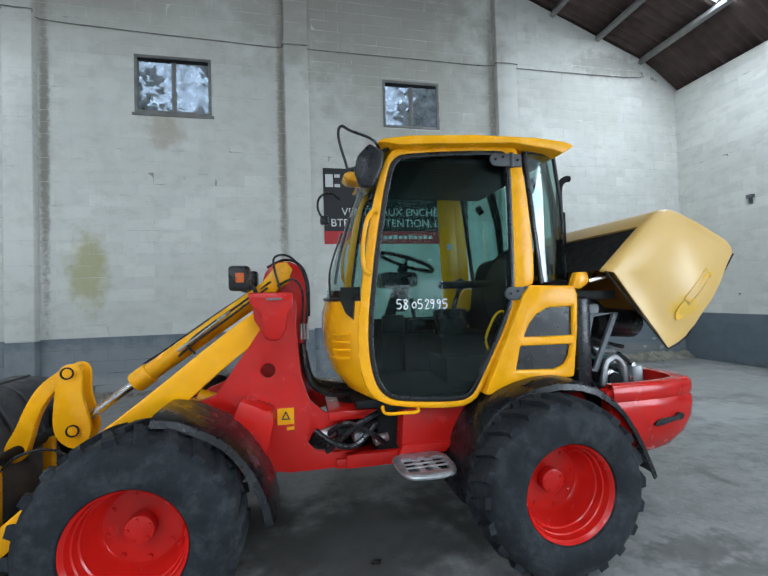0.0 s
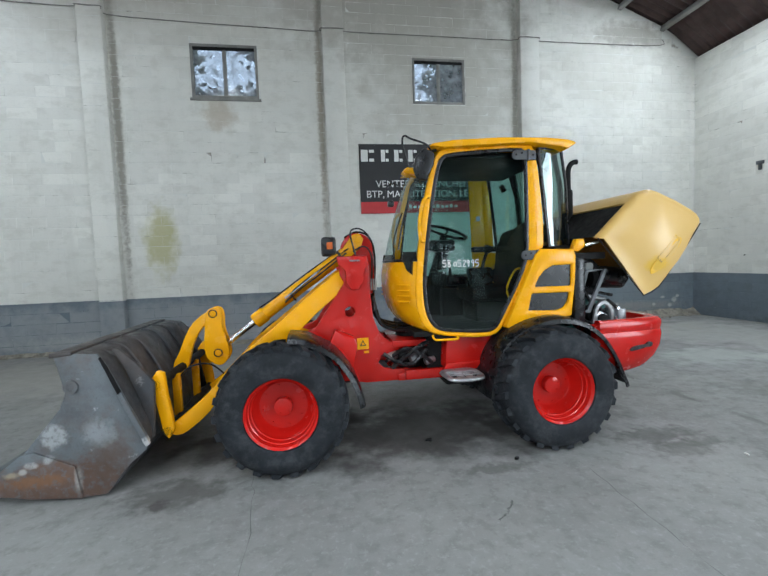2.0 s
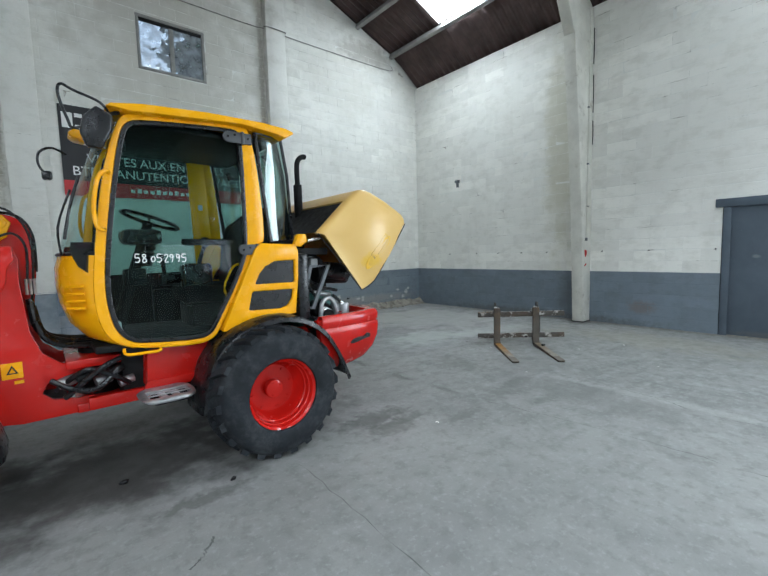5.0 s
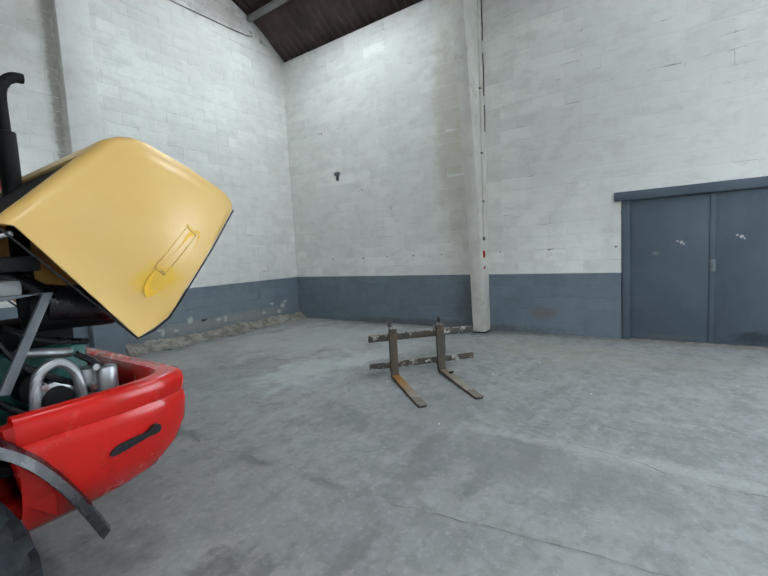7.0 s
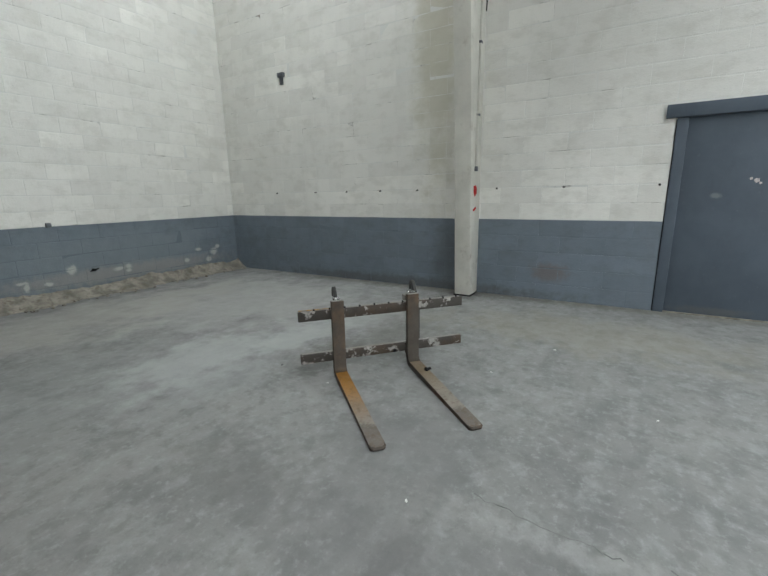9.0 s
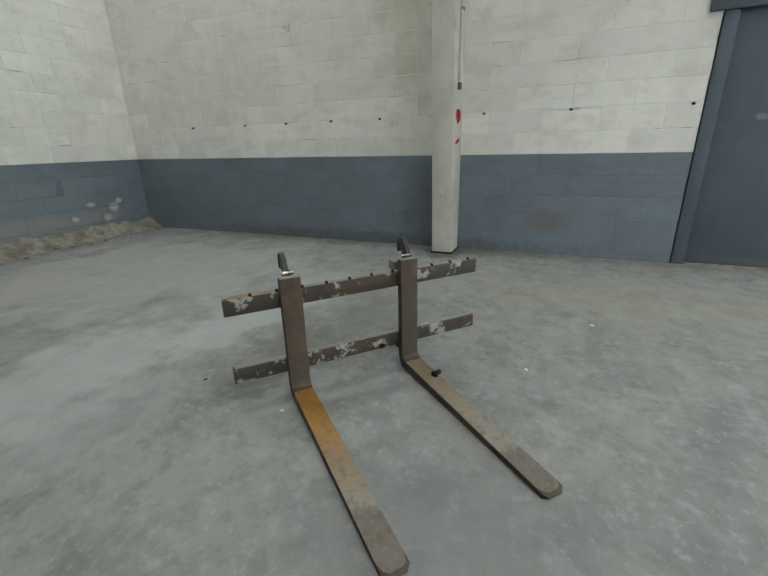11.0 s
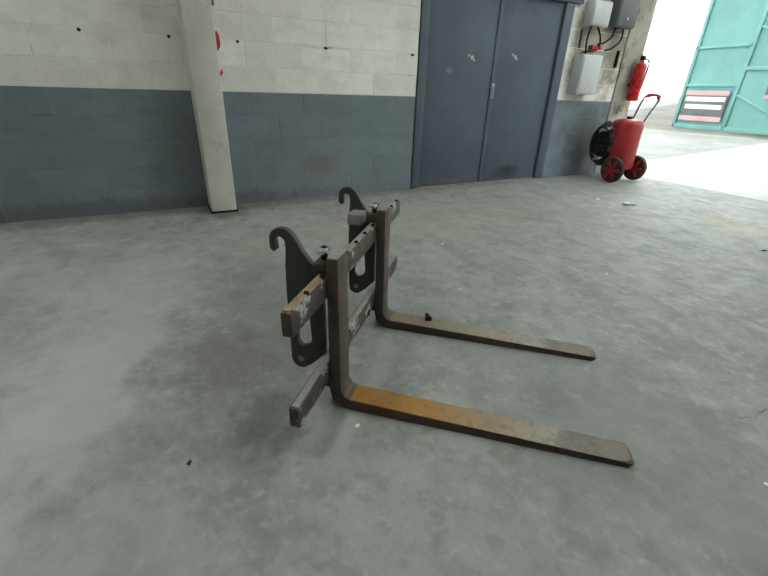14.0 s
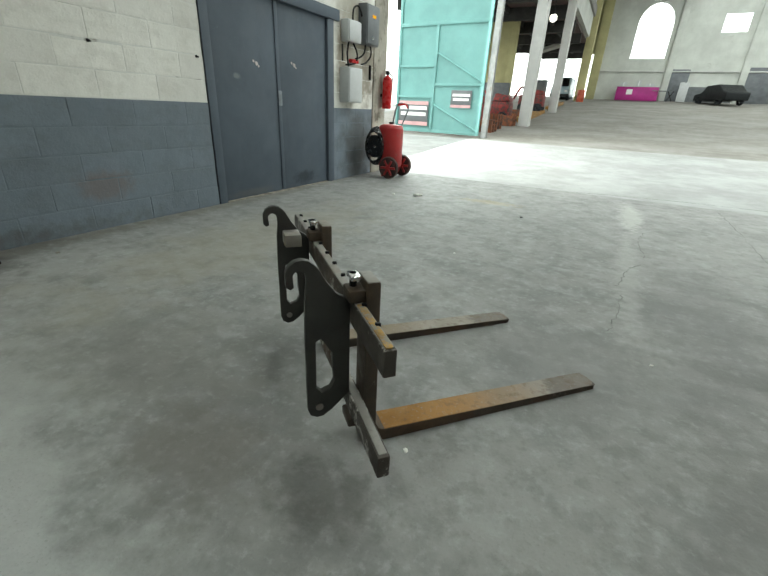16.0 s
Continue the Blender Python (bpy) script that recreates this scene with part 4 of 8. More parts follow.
for y0, y1 in ((-0.108, 0.83), (-1.06, -0.111)):
    leaf = part("door_leaf", box(XD + 0.018, XD + 0.06, y0, y1, 0.012, 2.05, 0.005), m_door, dr)
    for dy, dz, s in ((0, 0, 1.0), (0.045, 0.02, 0.6), (-0.03, -0.025, 0.5)):
        cy, cz = (0.22 if y0 > -0.5 else -0.41) + dy, (1.41 if y0 > -0.5 else 1.45) + dz
        part("sticker", plate([(cy - 0.022 * s, cz - 0.012 * s), (cy + 0.006, cz - 0.024 * s), (cy + 0.026 * s, cz + 0.004), (cy + 0.008 * s, cz + 0.022 * s), (cy - 0.018 * s, cz + 0.016 * s)], XD + 0.014, XD + 0.0185, "x"), m_sticker, leaf, "torn pinkish sticker remains")
part("meeting_strip", box(XD + 0.006, XD + 0.02, -0.14, -0.085, 0.02, 2.05, 0.004), m_door, dr)
part("lock_plate", box(XD + 0.0, XD + 0.008, -0.15, -0.09, 1.0, 1.16, 0.004), m_lock, dr, "bright metal lock plate")
part("threshold", box(XD - 0.012, XD + 0.03, -1.06, 0.83, 0.0, 0.011, 0.002), m_rubble, dr, "pale dusty threshold")
part("jamb_seam", box(XD - 0.004, XD + 0.02, 0.931, 0.938, 0.0, 2.04), m_dark, dr)
part("door_backing", box(XD + 0.1, XD + 0.2, -1.16, 0.93, 0, 2.17), m_dark, dr)

# ---- electrical boxes beside the door ----


def wall_box(name, y0, y1, z0, z1, depth, material, label):
    ob = thing(name, XD, (y0 + y1) / 2, z0, 0, label, "electrical box")
    part("casing", box(XD - depth, XD + 0.004, y0, y1, z0, z1, 0.008), material, ob)
    part("cover", box(XD - depth - 0.012, XD - depth + 0.002, y0 + 0.015, y1 - 0.015, z0 + 0.015, z1 - 0.015, 0.005), material, ob)
    return ob


wall_box("switch_box", -1.73, -1.37, 1.08, 1.53, 0.15, m_cabinet, "light grey electrical cabinet on the wall")
wall_box("switch_box", -1.73, -1.40, 1.84, 2.10, 0.12, m_cabinet, "light grey electrical box with cables below")
mb = wall_box("meter_box", -2.2, -1.84, 1.86, 2.36, 0.14, m_grey, "dark grey meter box with a yellow label")
part("yellow_label", box(XD - 0.157, XD - 0.15, -2.08, -1.98, 2.2, 2.24), m_yellow, mb)
part("lock", cyl((XD - 0.15, -2.0, 1.95), (XD - 0.165, -2.0, 1.95), 0.02, seg=12), m_chrome, mb)
for k, pts in enumerate((((XD - 0.06, -1.5, 1.84), (XD - 0.05, -1.48, 1.7), (XD - 0.06, -1.5, 1.53)),
                         ((XD - 0.06, -1.62, 1.84), (XD - 0.1, -1.66, 1.72), (XD - 0.05, -1.72, 1.62), (XD - 0.05, -1.6, 1.58), (XD - 0.05, -1.45, 1.56)),
                         ((XD - 0.06, -1.95, 1.86), (XD - 0.07, -1.9, 1.75), (XD - 0.05, -1.8, 1.68), (XD - 0.05, -1.7, 1.66)),
                         ((XD - 0.06, -2.1, 1.86), (XD - 0.07, -2.1, 1.74), (XD - 0.05, -2.0, 1.64), (XD - 0.06, -1.85, 1.6)),
                         ((XD - 0.06, -1.6, 2.1), (XD - 0.06, -1.62, 2.25), (XD - 0.06, -1.75, 2.3), (XD - 0.06, -1.84, 2.2)),
                         ((XD - 0.04, -1.38, 1.6), (XD - 0.04, -1.37, 1.8)))):
    tagged(part("electric_cable", tube(pts, 0.012, 6, 5), m_dark), "dark cable between the electrical boxes", "cable", "cables at the boxes")
tagged(part("junction_box", box(XD - 0.06, XD + 0.004, -1.78, -1.6, 1.6, 1.65, 0.01), m_firered), "small red junction box", "electrical box")
tagged(part("hanging_hook", box(XD - 0.03, XD + 0.002, -2.2, -2.17, 1.42, 1.62, 0.006), m_dark), "dark iron hook on the wall", "hook")

# ---- fire extinguishers ----
m_tankred = plain("dusty_extinguisher_red", (0.34, 0.016, 0.017), 0.4, vary=0.15, scale=4, grime=(0.2, 0.06, 0.05), grime_at=(0.52, 0.72))
ex = thing("wall_extinguisher", XD - 0.13, -2.5, 1.05, 0, "red fire extinguisher hung on the wall end", "extinguisher")
ex_c = (XD - 0.12, -2.58)


def bottle(cx, cy, z0, z1, r, name, parent, material, flat=False):
    b = bmesh.new()
    prof = [(0.001, z0), (r * 0.9, z0), (r, z0 + 0.02), (r, z1 - r * 0.7), (r * 0.85, z1 - r * 0.3), (r * 0.4, z1), (r * 0.25, z1 + 0.02)]
    if flat:
        prof = [(0.001, z0), (r * 0.9, z0), (r, z0 + 0.03), (r, z1 - 0.07), (r * 0.95, z1 - 0.035), (r * 0.8, z1 - 0.01), (r * 0.5, z1), (r * 0.2, z1 + 0.006)]
    rings = [[b.verts.new((cx + q * math.cos(k * math.pi / 14), cy + q * math.sin(k * math.pi / 14), z)) for k in range(28)] for q, z in prof]
    for p, q in zip(rings, rings[1:]):
        for k in range(28):
            b.faces.new((p[k], p[(k + 1) % 28], q[(k + 1) % 28], q[k]))
    b.faces.new(rings[-1])
    return part(name, b, material, parent)


bottle(*ex_c, 1.02, 1.50, 0.076, "cylinder", ex, m_firered)
part("valve", box(ex_c[0] - 0.025, ex_c[0] + 0.025, ex_c[1] - 0.03, ex_c[1] + 0.03, 1.52, 1.58, 0.01), m_dark, ex)
part("lever", box(ex_c[0] - 0.015, ex_c[0] + 0.015, ex_c[1] - 0.11, ex_c[1] + 0.02, 1.585, 1.6, 0.005), m_chrome, ex)
part("hose", tube([(ex_c[0], ex_c[1] - 0.03, 1.55), (ex_c[0] - 0.03, ex_c[1] - 0.11, 1.5), (ex_c[0] - 0.03, ex_c[1] - 0.1, 1.3), (ex_c[0] - 0.02, ex_c[1] - 0.095, 1.15)], 0.011, 8), m_black, ex)
part("label_strip", plate([(ex_c[1] - 0.03, 1.2), (ex_c[1] + 0.03, 1.2), (ex_c[1] + 0.03, 1.32), (ex_c[1] - 0.03, 1.32)], ex_c[0] - 0.080, ex_c[0] - 0.072, "x"), m_tankred, ex)
part("bracket", box(ex_c[0] + 0.06, XD + 0.0, ex_c[1] - 0.04, ex_c[1] + 0.04, 1.2, 1.24), m_dark, ex)

m_paleprint = plain("faded_pink_print", (0.42, 0.2, 0.19), 0.6, vary=0.3, scale=20)
we = thing("wheeled_extinguisher", 8.1, -2.08, 0, 0, "large red wheeled fire extinguisher with a black hose coil", "extinguisher")
bottle(8.12, -2.06, 0.17, 0.80, 0.195, "cylinder", we, m_tankred, True)
part("valve", cyl((8.12, -2.06, 0.795), (8.12, -2.06, 0.835), 0.035, seg=14, bevel=0.005), m_dark, we)
part("handle", tube([(8.06, -2.2, 0.55), (8.03, -2.26, 0.8), (7.98, -2.36, 1.05), (8.06, -2.4, 1.1), (8.18, -2.36, 1.08), (8.2, -2.26, 0.8), (8.2, -2.2, 0.55)], 0.012), m_grey, we)
part("instruction_label", plate([(8.04, 0.40), (8.2, 0.40), (8.2, 0.70), (8.04, 0.70)], -2.262, -2.254, "y"), m_paleprint, we, "faded pink instruction label with unreadable bars")
for k in range(6):
    part("label_bar", plate([(8.04, 0.45 + k * 0.047), (8.18 - 0.03 * (k % 2), 0.45 + k * 0.047), (8.18 - 0.03 * (k % 2), 0.475 + k * 0.047), (8.04, 0.475 + k * 0.047)], -2.267, -2.2625, "y"), m_tankred, we)
m_dustytyre = plain("dusty_red_brown_tyre", (0.05, 0.026, 0.023), 0.8, vary=0.4, scale=14, grime=(0.13, 0.05, 0.045), grime_at=(0.5, 0.7))
for y in (-1.84, -2.32):
    wb = lathe([(0.045, -0.03), (0.09, -0.02), (0.125, -0.03), (0.158, -0.028), (0.17, 0.0), (0.158, 0.028), (0.125, 0.03), (0.09, 0.02), (0.045, 0.03)], (8.02, y, 0.17), 28, None, True)
    wh = part("wheel", wb, m_dustytyre, we)
    rb = cyl((8.02, y - 0.035, 0.17), (8.02, y + 0.035, 0.17), 0.04, seg=14)
    for k in range(6):
        a = k * math.pi / 3
        tube([(8.02, y + 0.03, 0.17), (8.02 + 0.125 * math.cos(a), y + 0.03, 0.17 + 0.125 * math.sin(a))], 0.02, 6, 0, rb)
    part("spoked_rim", rb, m_tankred, wh, "red spoked rim")
part("axle", cyl((8.02, -1.84, 0.17), (8.02, -2.32, 0.17), 0.015, seg=10), m_dark, we)
part("foot", box(8.16, 8.24, -2.12, -2.0, 0, 0.22, 0.01), m_firered, we)
for k in range(5):
    ring = [(8.3 + (0.25 - 0.012 * k) * 0.7 * math.sin(a), -1.93 + 0.022 * k, 0.47 + (0.28 - 0.012 * k) * math.cos(a)) for a in (0, 0.6, 1.2, 1.8, 2.4, 3.0, 3.7, 4.3, 4.9, 5.5, 6.28)]
    part("hose_coil", tube(ring, 0.018, 8, 4), m_black, we)
part("hose_reel", lathe([(0.02, -0.03), (0.15, -0.035), (0.17, -0.015), (0.17, 0.015), (0.15, 0.035), (0.02, 0.03)], (8.3, -1.885, 0.47), 28, None, True), m_black, we)
part("handle_grip", tube([(7.99, -2.355, 1.05), (8.06, -2.4, 1.1), (8.17, -2.362, 1.08)], 0.017, 8, 4), m_firered, we, "red grip")
we.matrix_basis = pose(8.1, -2.15, 0)

# ---- banner ----
bn = thing("banner", 2.03, YW - 0.02, 2.55, 0, "black and red advertising banner with white lettering on the wall", "banner")
rows = []
for j in range(9):
    z = 2.55 + j * 1.43 / 8
    rows.append([(0.60 + i * 2.86 / 24, YW - 0.014 - 0.006 * math.sin(i * 0.9 + j) * (1 if 0 < j < 8 else 0.2), z) for i in range(25)])
part("cloth", sheet(rows, 0.001), m_banner, bn)
part("red_strip", plate([(0.60, 2.55), (3.46, 2.55), (3.46, 2.79), (0.60, 2.79)], YW - 0.029, YW - 0.027, "y"), m_bannerred, bn)
x = 0.64
for w in (0.34, 0.20, 0.22, 0.23, 0.1, 0.2, 0.22):   # the trade name as plain bars
    part("name_bar", plate([(x, 3.62), (x + w * 0.42, 3.62), (x + w * 0.42, 3.86), (x, 3.86)], YW - 0.03, YW - 0.027, "y"), m_print, bn)
    part("name_bar", plate([(x + w * 0.5, 3.62), (x + w * 0.8, 3.62), (x + w * 0.8, 3.68), (x + w * 0.5, 3.68)], YW - 0.03, YW - 0.027, "y"), m_print, bn)
    part("name_bar", plate([(x + w * 0.5, 3.80), (x + w * 0.8, 3.80), (x + w * 0.8, 3.86), (x + w * 0.5, 3.86)], YW - 0.03, YW - 0.027, "y"), m_print, bn)
    x += w + 0.08
FLAT = lambda x, z: pose(x, YW - 0.03, z, 90, 0, 0)
for words, x, z in (("VENTES AUX ENCH\u00c8RES", 0.93, 3.09), ("BTP, MANUTENTION, LEVAGE", 0.72, 2.88)):
    for word in words.split():
        ob = lettering("lettering", word, 0.205, FLAT(x, z), m_print, bn)
        x += max(v.co.x for v in ob.data.vertices) + 0.055
for k in range(12):   # the web address as plain bars
    part("address_bar", plate([(1.52 + k * 0.1, 2.645), (1.585 + k * 0.1, 2.645), (1.585 + k * 0.1, 2.70 + 0.02 * (k % 3 == 1)), (1.52 + k * 0.1, 2.70 + 0.02 * (k % 3 == 1))], YW - 0.033, YW - 0.03, "y"), m_print, bn)

# ---- wheel loader ----
def rounded(loop, times=2):
    """Cuts the corners of an outline, so that it runs in soft curves."""
    for _ in range(times):
        out = []
        for i, (x, z) in enumerate(loop):
            bx, bz = loop[(i + 1) % len(loop)]
            out += [(0.75 * x + 0.25 * bx, 0.75 * z + 0.25 * bz), (0.25 * x + 0.75 * bx, 0.25 * z + 0.75 * bz)]
        loop = out
    return loop


CY = 3.05
ld = thing("wheel_loader", 0.45, CY, 0, 0, "yellow and red compact wheel loader, hood raised, bucket on the floor", "wheel loader")


def far(y):
    return 2 * CY - y


def wheel(x, y, out, size=0.485):
    """A lugged tyre on a deep red dish; out is -1 where the dish faces -y. The tyre is 0.40 wide; y is its outer face."""
    c, s = (x, y, size), -out
    r = size - 0.028
    prof = [(0.255, 0.035), (0.264, 0.012), (0.30, 0.0), (0.38, 0.004), (0.42, 0.02), (r - 0.012, 0.05), (r, 0.085), (r + 0.003, 0.20),
            (r, 0.315), (r - 0.012, 0.35), (0.42, 0.38), (0.38, 0.396), (0.30, 0.4), (0.264, 0.388), (0.255, 0.365)]
    ty = lathe([(a, b * s) for a, b in prof], c, 56, None, True)
    lugs = []
    for k in range(22):                                   # chevron lugs
        for half in (0, 1):
            a0 = (k + 0.5 * half) * 2 * math.pi / 22
            y0, y1 = (0.045, 0.215) if half == 0 else (0.355, 0.185)
            q = bmesh.new()
            pts = []
            for yy, da, ww in ((y0, 0.0, 0.038), (y0 + (y1 - y0) * 0.35, 0.05, 0.032), (y1, 0.16, 0.028)):
                lo = size - 0.05 if yy in (0.045, 0.355) else r - 0.006
                hi = size - 0.012 if yy in (0.045, 0.355) else size
                pts.append([(lo, a0 + da - ww / size, yy), (hi, a0 + da - ww * 0.7 / size, yy), (hi, a0 + da + ww * 0.7 / size, yy), (lo, a0 + da + ww / size, yy)])
            vs = [[q.verts.new((x + rr * math.cos(aa), y + yy * s, size + rr * math.sin(aa))) for rr, aa, yy in row] for row in pts]
            for u, v in zip(vs, vs[1:]):
                for i in range(3):
                    q.faces.new((u[i], u[i + 1], v[i + 1], v[i]))
            q.faces.new(vs[0])
            q.faces.new(vs[-1])
            lugs.append(q)
    rim = lathe([(a * 0.93, b * s) for a, b in ((0.268, 0.03), (0.276, 0.022), (0.274, 0.036), (0.262, 0.046), (0.254, 0.078), (0.247, 0.083), (0.240, 0.118), (0.233, 0.124), (0.224, 0.165), (0.217, 0.174),
                                         (0.208, 0.214), (0.188, 0.234), (0.10, 0.236), (0.001, 0.236))], c, 48)
    w = part("wheel", rim, m_red, ld)
    part("tyre", ty, m_rubber, w, "black rubber tyre with chevron lugs")
    for q in lugs:
        part("lug", q, m_rubber, w)
    hb = cyl((x, y + 0.24 * s, size), (x, y + 0.18 * s, size), 0.068, seg=28, bevel=0.01)
    part("hub_cap", hb, m_red, w)
    for k in range(8):
        a = k * math.pi / 4 + 0.2
        p = (x + 0.155 * math.cos(a), size + 0.155 * math.sin(a))
        part("wheel_nut", cyl((p[0], y + 0.24 * s, p[1]), (p[0], y + 0.224 * s, p[1]), 0.012, seg=6), m_red, w)
    for k in range(5):
        a = k * 2 * math.pi / 5 + 0.5
        p = (x + 0.05 * math.cos(a), size + 0.05 * math.sin(a))
        part("hub_bolt", cyl((p[0], y + 0.185 * s, p[1]), (p[0], y + 0.174 * s, p[1]), 0.008, seg=6), m_red, w)
    part("hub_back", cyl((x, y + 0.26 * s, size), (x, y + 0.45 * s, size), 0.14, seg=24), m_dark, w)


for x, y in ((-0.615, 2.11), (1.50, 2.055)):
    wheel(x, y, -1)
    wheel(x, far(y), 1)
    part("axle", cyl((x, 2.42, 0.485), (x, far(2.42), 0.485), 0.09, seg=18), m_dark, ld)
    part("differential", cyl((x - 0.17, CY, 0.475), (x + 0.17, CY, 0.475), 0.17, seg=20, bevel=0.03), m_dark, ld)


def fender(pts, y0, y1, side, flap=0.0):
    """A mudguard swept along points, with a rolled outer edge."""
    q = curve_points([(x, 0, z) for x, z in pts], 8)
    rows = []
    for i, p in enumerate(q):
        d = (q[min(i + 1, len(q) - 1)] - q[max(i - 1, 0)]).normalized()
        n = Vector((-d.z, 0, d.x))
        if n.z < 0 and abs(d.x) > 0.5:
            n = -n
        rows.append([p + Vector((0, y0, 0)) - n * 0.045, p + Vector((0, y0 + 0.012 * side, 0)) - n * 0.012, p + Vector((0, y0 + 0.04 * side, 0)), p + Vector((0, (y0 + y1) / 2, 0)) + n * 0.006, p + Vector((0, y1, 0))])
    return sheet(rows, 0.008)


front_f = [(-0.56, 1.0), (-0.48, 0.99), (-0.40, 0.965), (-0.22, 0.86), (-0.10, 0.71), (-0.03, 0.56), (0.0, 0.43)]
rear_f = [(0.99, 0.40), (1.02, 0.58), (1.10, 0.78), (1.28, 0.94), (1.55, 1.015), (1.80, 0.985), (2.0, 0.86), (2.14, 0.66), (2.25, 0.41)]
for y0, y1, sd in ((2.28, 2.66, 1), (far(2.28), far(2.66), -1)):
    part("front_mudguard", fender(front_f, y0, y1, sd), m_black, ld)
    part("rear_mudguard", fender(rear_f, y0, y1, sd), m_black, ld)

# front frame: tower plates, base and cross pieces
tower = [(-0.15, 1.58), (0.10, 1.58), (0.12, 1.50), (0.115, 1.36), (0.14, 1.05), (0.19, 0.90), (0.28, 0.82), (0.42, 0.80), (0.42, 0.76), (0.30, 0.73), (0.20, 0.70), (0.17, 0.64), (0.22, 0.59), (0.34, 0.57), (0.44, 0.57), (0.44, 0.47),
         (0.06, 0.47), (-0.10, 0.50), (-0.45, 0.50), (-0.62, 0.62), (-0.60, 0.88), (-0.50, 0.93), (-0.36, 0.985), (-0.10, 1.36), (-0.135, 1.42)]
hole = [(-0.06 + 0.045 * math.cos(k * math.pi / 8), 1.105 + 0.045 * math.sin(k * math.pi / 8)) for k in range(16)]
for y0 in (2.78, far(2.82)):
    part("tower_plate", plate(tower, y0, y0 + 0.04, "y", [hole], 0.006), m_red, ld)
head = [(-0.16, 1.585), (0.10, 1.585), (0.105, 1.50), (0.07, 1.46), (0.055, 1.36), (0.02, 1.30), (-0.05, 1.30), (-0.085, 1.36), (-0.09, 1.46), (-0.15, 1.52)]
for y0 in (2.70, far(2.79)):
    part("tower_top", plate(head, y0, y0 + 0.09, "y", (), 0.012), m_red, ld)
part("arm_pin", cyl((-0.02, 2.74, 1.36), (-0.02, far(2.74), 1.36), 0.07, seg=28, bevel=0.01), m_red, ld)
part("grab_iron", tube([(-0.05, 2.70, 1.545), (-0.05, 2.675, 1.545), (0.03, 2.675, 1.545), (0.03, 2.70, 1.545)], 0.007, 6, 0), m_alu, ld)
arch = [(-0.12, 1.50)] + [(0.045 + 0.145 * math.cos(a), 1.655 + 0.145 * math.sin(a)) for a in [math.pi * (0.95 - k * 0.095) for k in range(11)]] + [(0.195, 1.40), (0.16, 1.10), (0.0, 1.05)]
for y0 in (3.02, far(2.93)):
    part("cylinder_bracket", plate(arch, y0, y0 + 0.03, "y", (), 0.006), m_red, ld)
part("edge_strip", tube([(-0.07, 3.03, 1.76), (0.045, 3.03, 1.81), (0.15, 3.03, 1.77), (0.2, 3.03, 1.64), (0.2, 3.03, 1.42)], 0.009, 6), m_black, ld)
part("cross_wall", box(-0.10, 0.12, 2.82, far(2.82), 0.5, 0.95, 0.01), m_red, ld)
part("chassis_pan", box(-0.75, 0.3, 2.84, far(2.84), 0.46, 0.55, 0.02), m_dark, ld)
gus = [(-0.20, 0.97), (-0.04, 0.90), (-0.02, 0.84), (-0.075, 0.58), (-0.27, 0.82)]
part("frame_gusset", plate(gus, 2.62, 2.79, "y", (), 0.01), m_red, ld)
part("frame_gusset", plate(gus, far(2.79), far(2.62), "y", (), 0.01), m_red, ld)
wl = part("warning_label", plate([(-0.01, 0.77), (0.09, 0.77), (0.09, 0.87), (-0.01, 0.87)], 2.774, 2.779, "y"), m_yellow, ld, "yellow warning label with a triangle")
part("triangle", plate([(0.012, 0.80), (0.068, 0.80), (0.04, 0.855)], 2.772, 2.7735, "y", [[(0.024, 0.807), (0.056, 0.807), (0.04, 0.839)]]), m_black, wl)
part("warning_label", plate([(0.045, 0.735), (0.09, 0.735), (0.09, 0.755), (0.045, 0.755)], 2.774, 2.779, "y"), m_yellow, ld)

# lift arms, which spread towards the bucket
arm = [(-0.03, 1.46), (-0.12, 1.475), (-0.17, 1.45), (-0.42, 1.255), (-0.70, 1.025), (-0.97, 0.82), (-1.09, 0.69), (-1.16, 0.60), (-1.295, 0.485), (-1.45, 0.365), (-1.485, 0.335), (-1.48, 0.285), (-1.44, 0.265), (-1.37, 0.278), (-1.21, 0.40), (-1.13, 0.50), (-0.80, 0.735), (-0.55, 0.925), (-0.317, 1.14), (-0.06, 1.33)]


arm = rounded(arm)


def spread(bm, sd):
    for v in bm.verts:
        k = min(1.0, max(0.0, (-0.1 - v.co.x) / 1.1))
        v.co.y -= sd * 0.30 * k
    return bm


for sd in (1, -1):
    y0 = 2.80 if sd > 0 else far(2.87)
    part("lift_arm", spread(plate(arm, y0, y0 + 0.07, "y", (), 0.01), sd), m_yellow, ld)
part("cross_tube", cyl((-1.02, 2.58, 0.66), (-1.02, far(2.58), 0.66), 0.07, seg=20), m_yellow, ld)
for y0 in (2.9, far(2.94)):
    part("lift_cylinder", cyl((-0.10, y0, 0.75), (-0.55, y0, 0.90), 0.05, seg=18, bevel=0.008), m_yellow, ld)
    part("lift_rod", cyl((-0.5, y0, 0.885), (-0.86, y0, 0.80), 0.025, seg=14), m_chrome, ld)
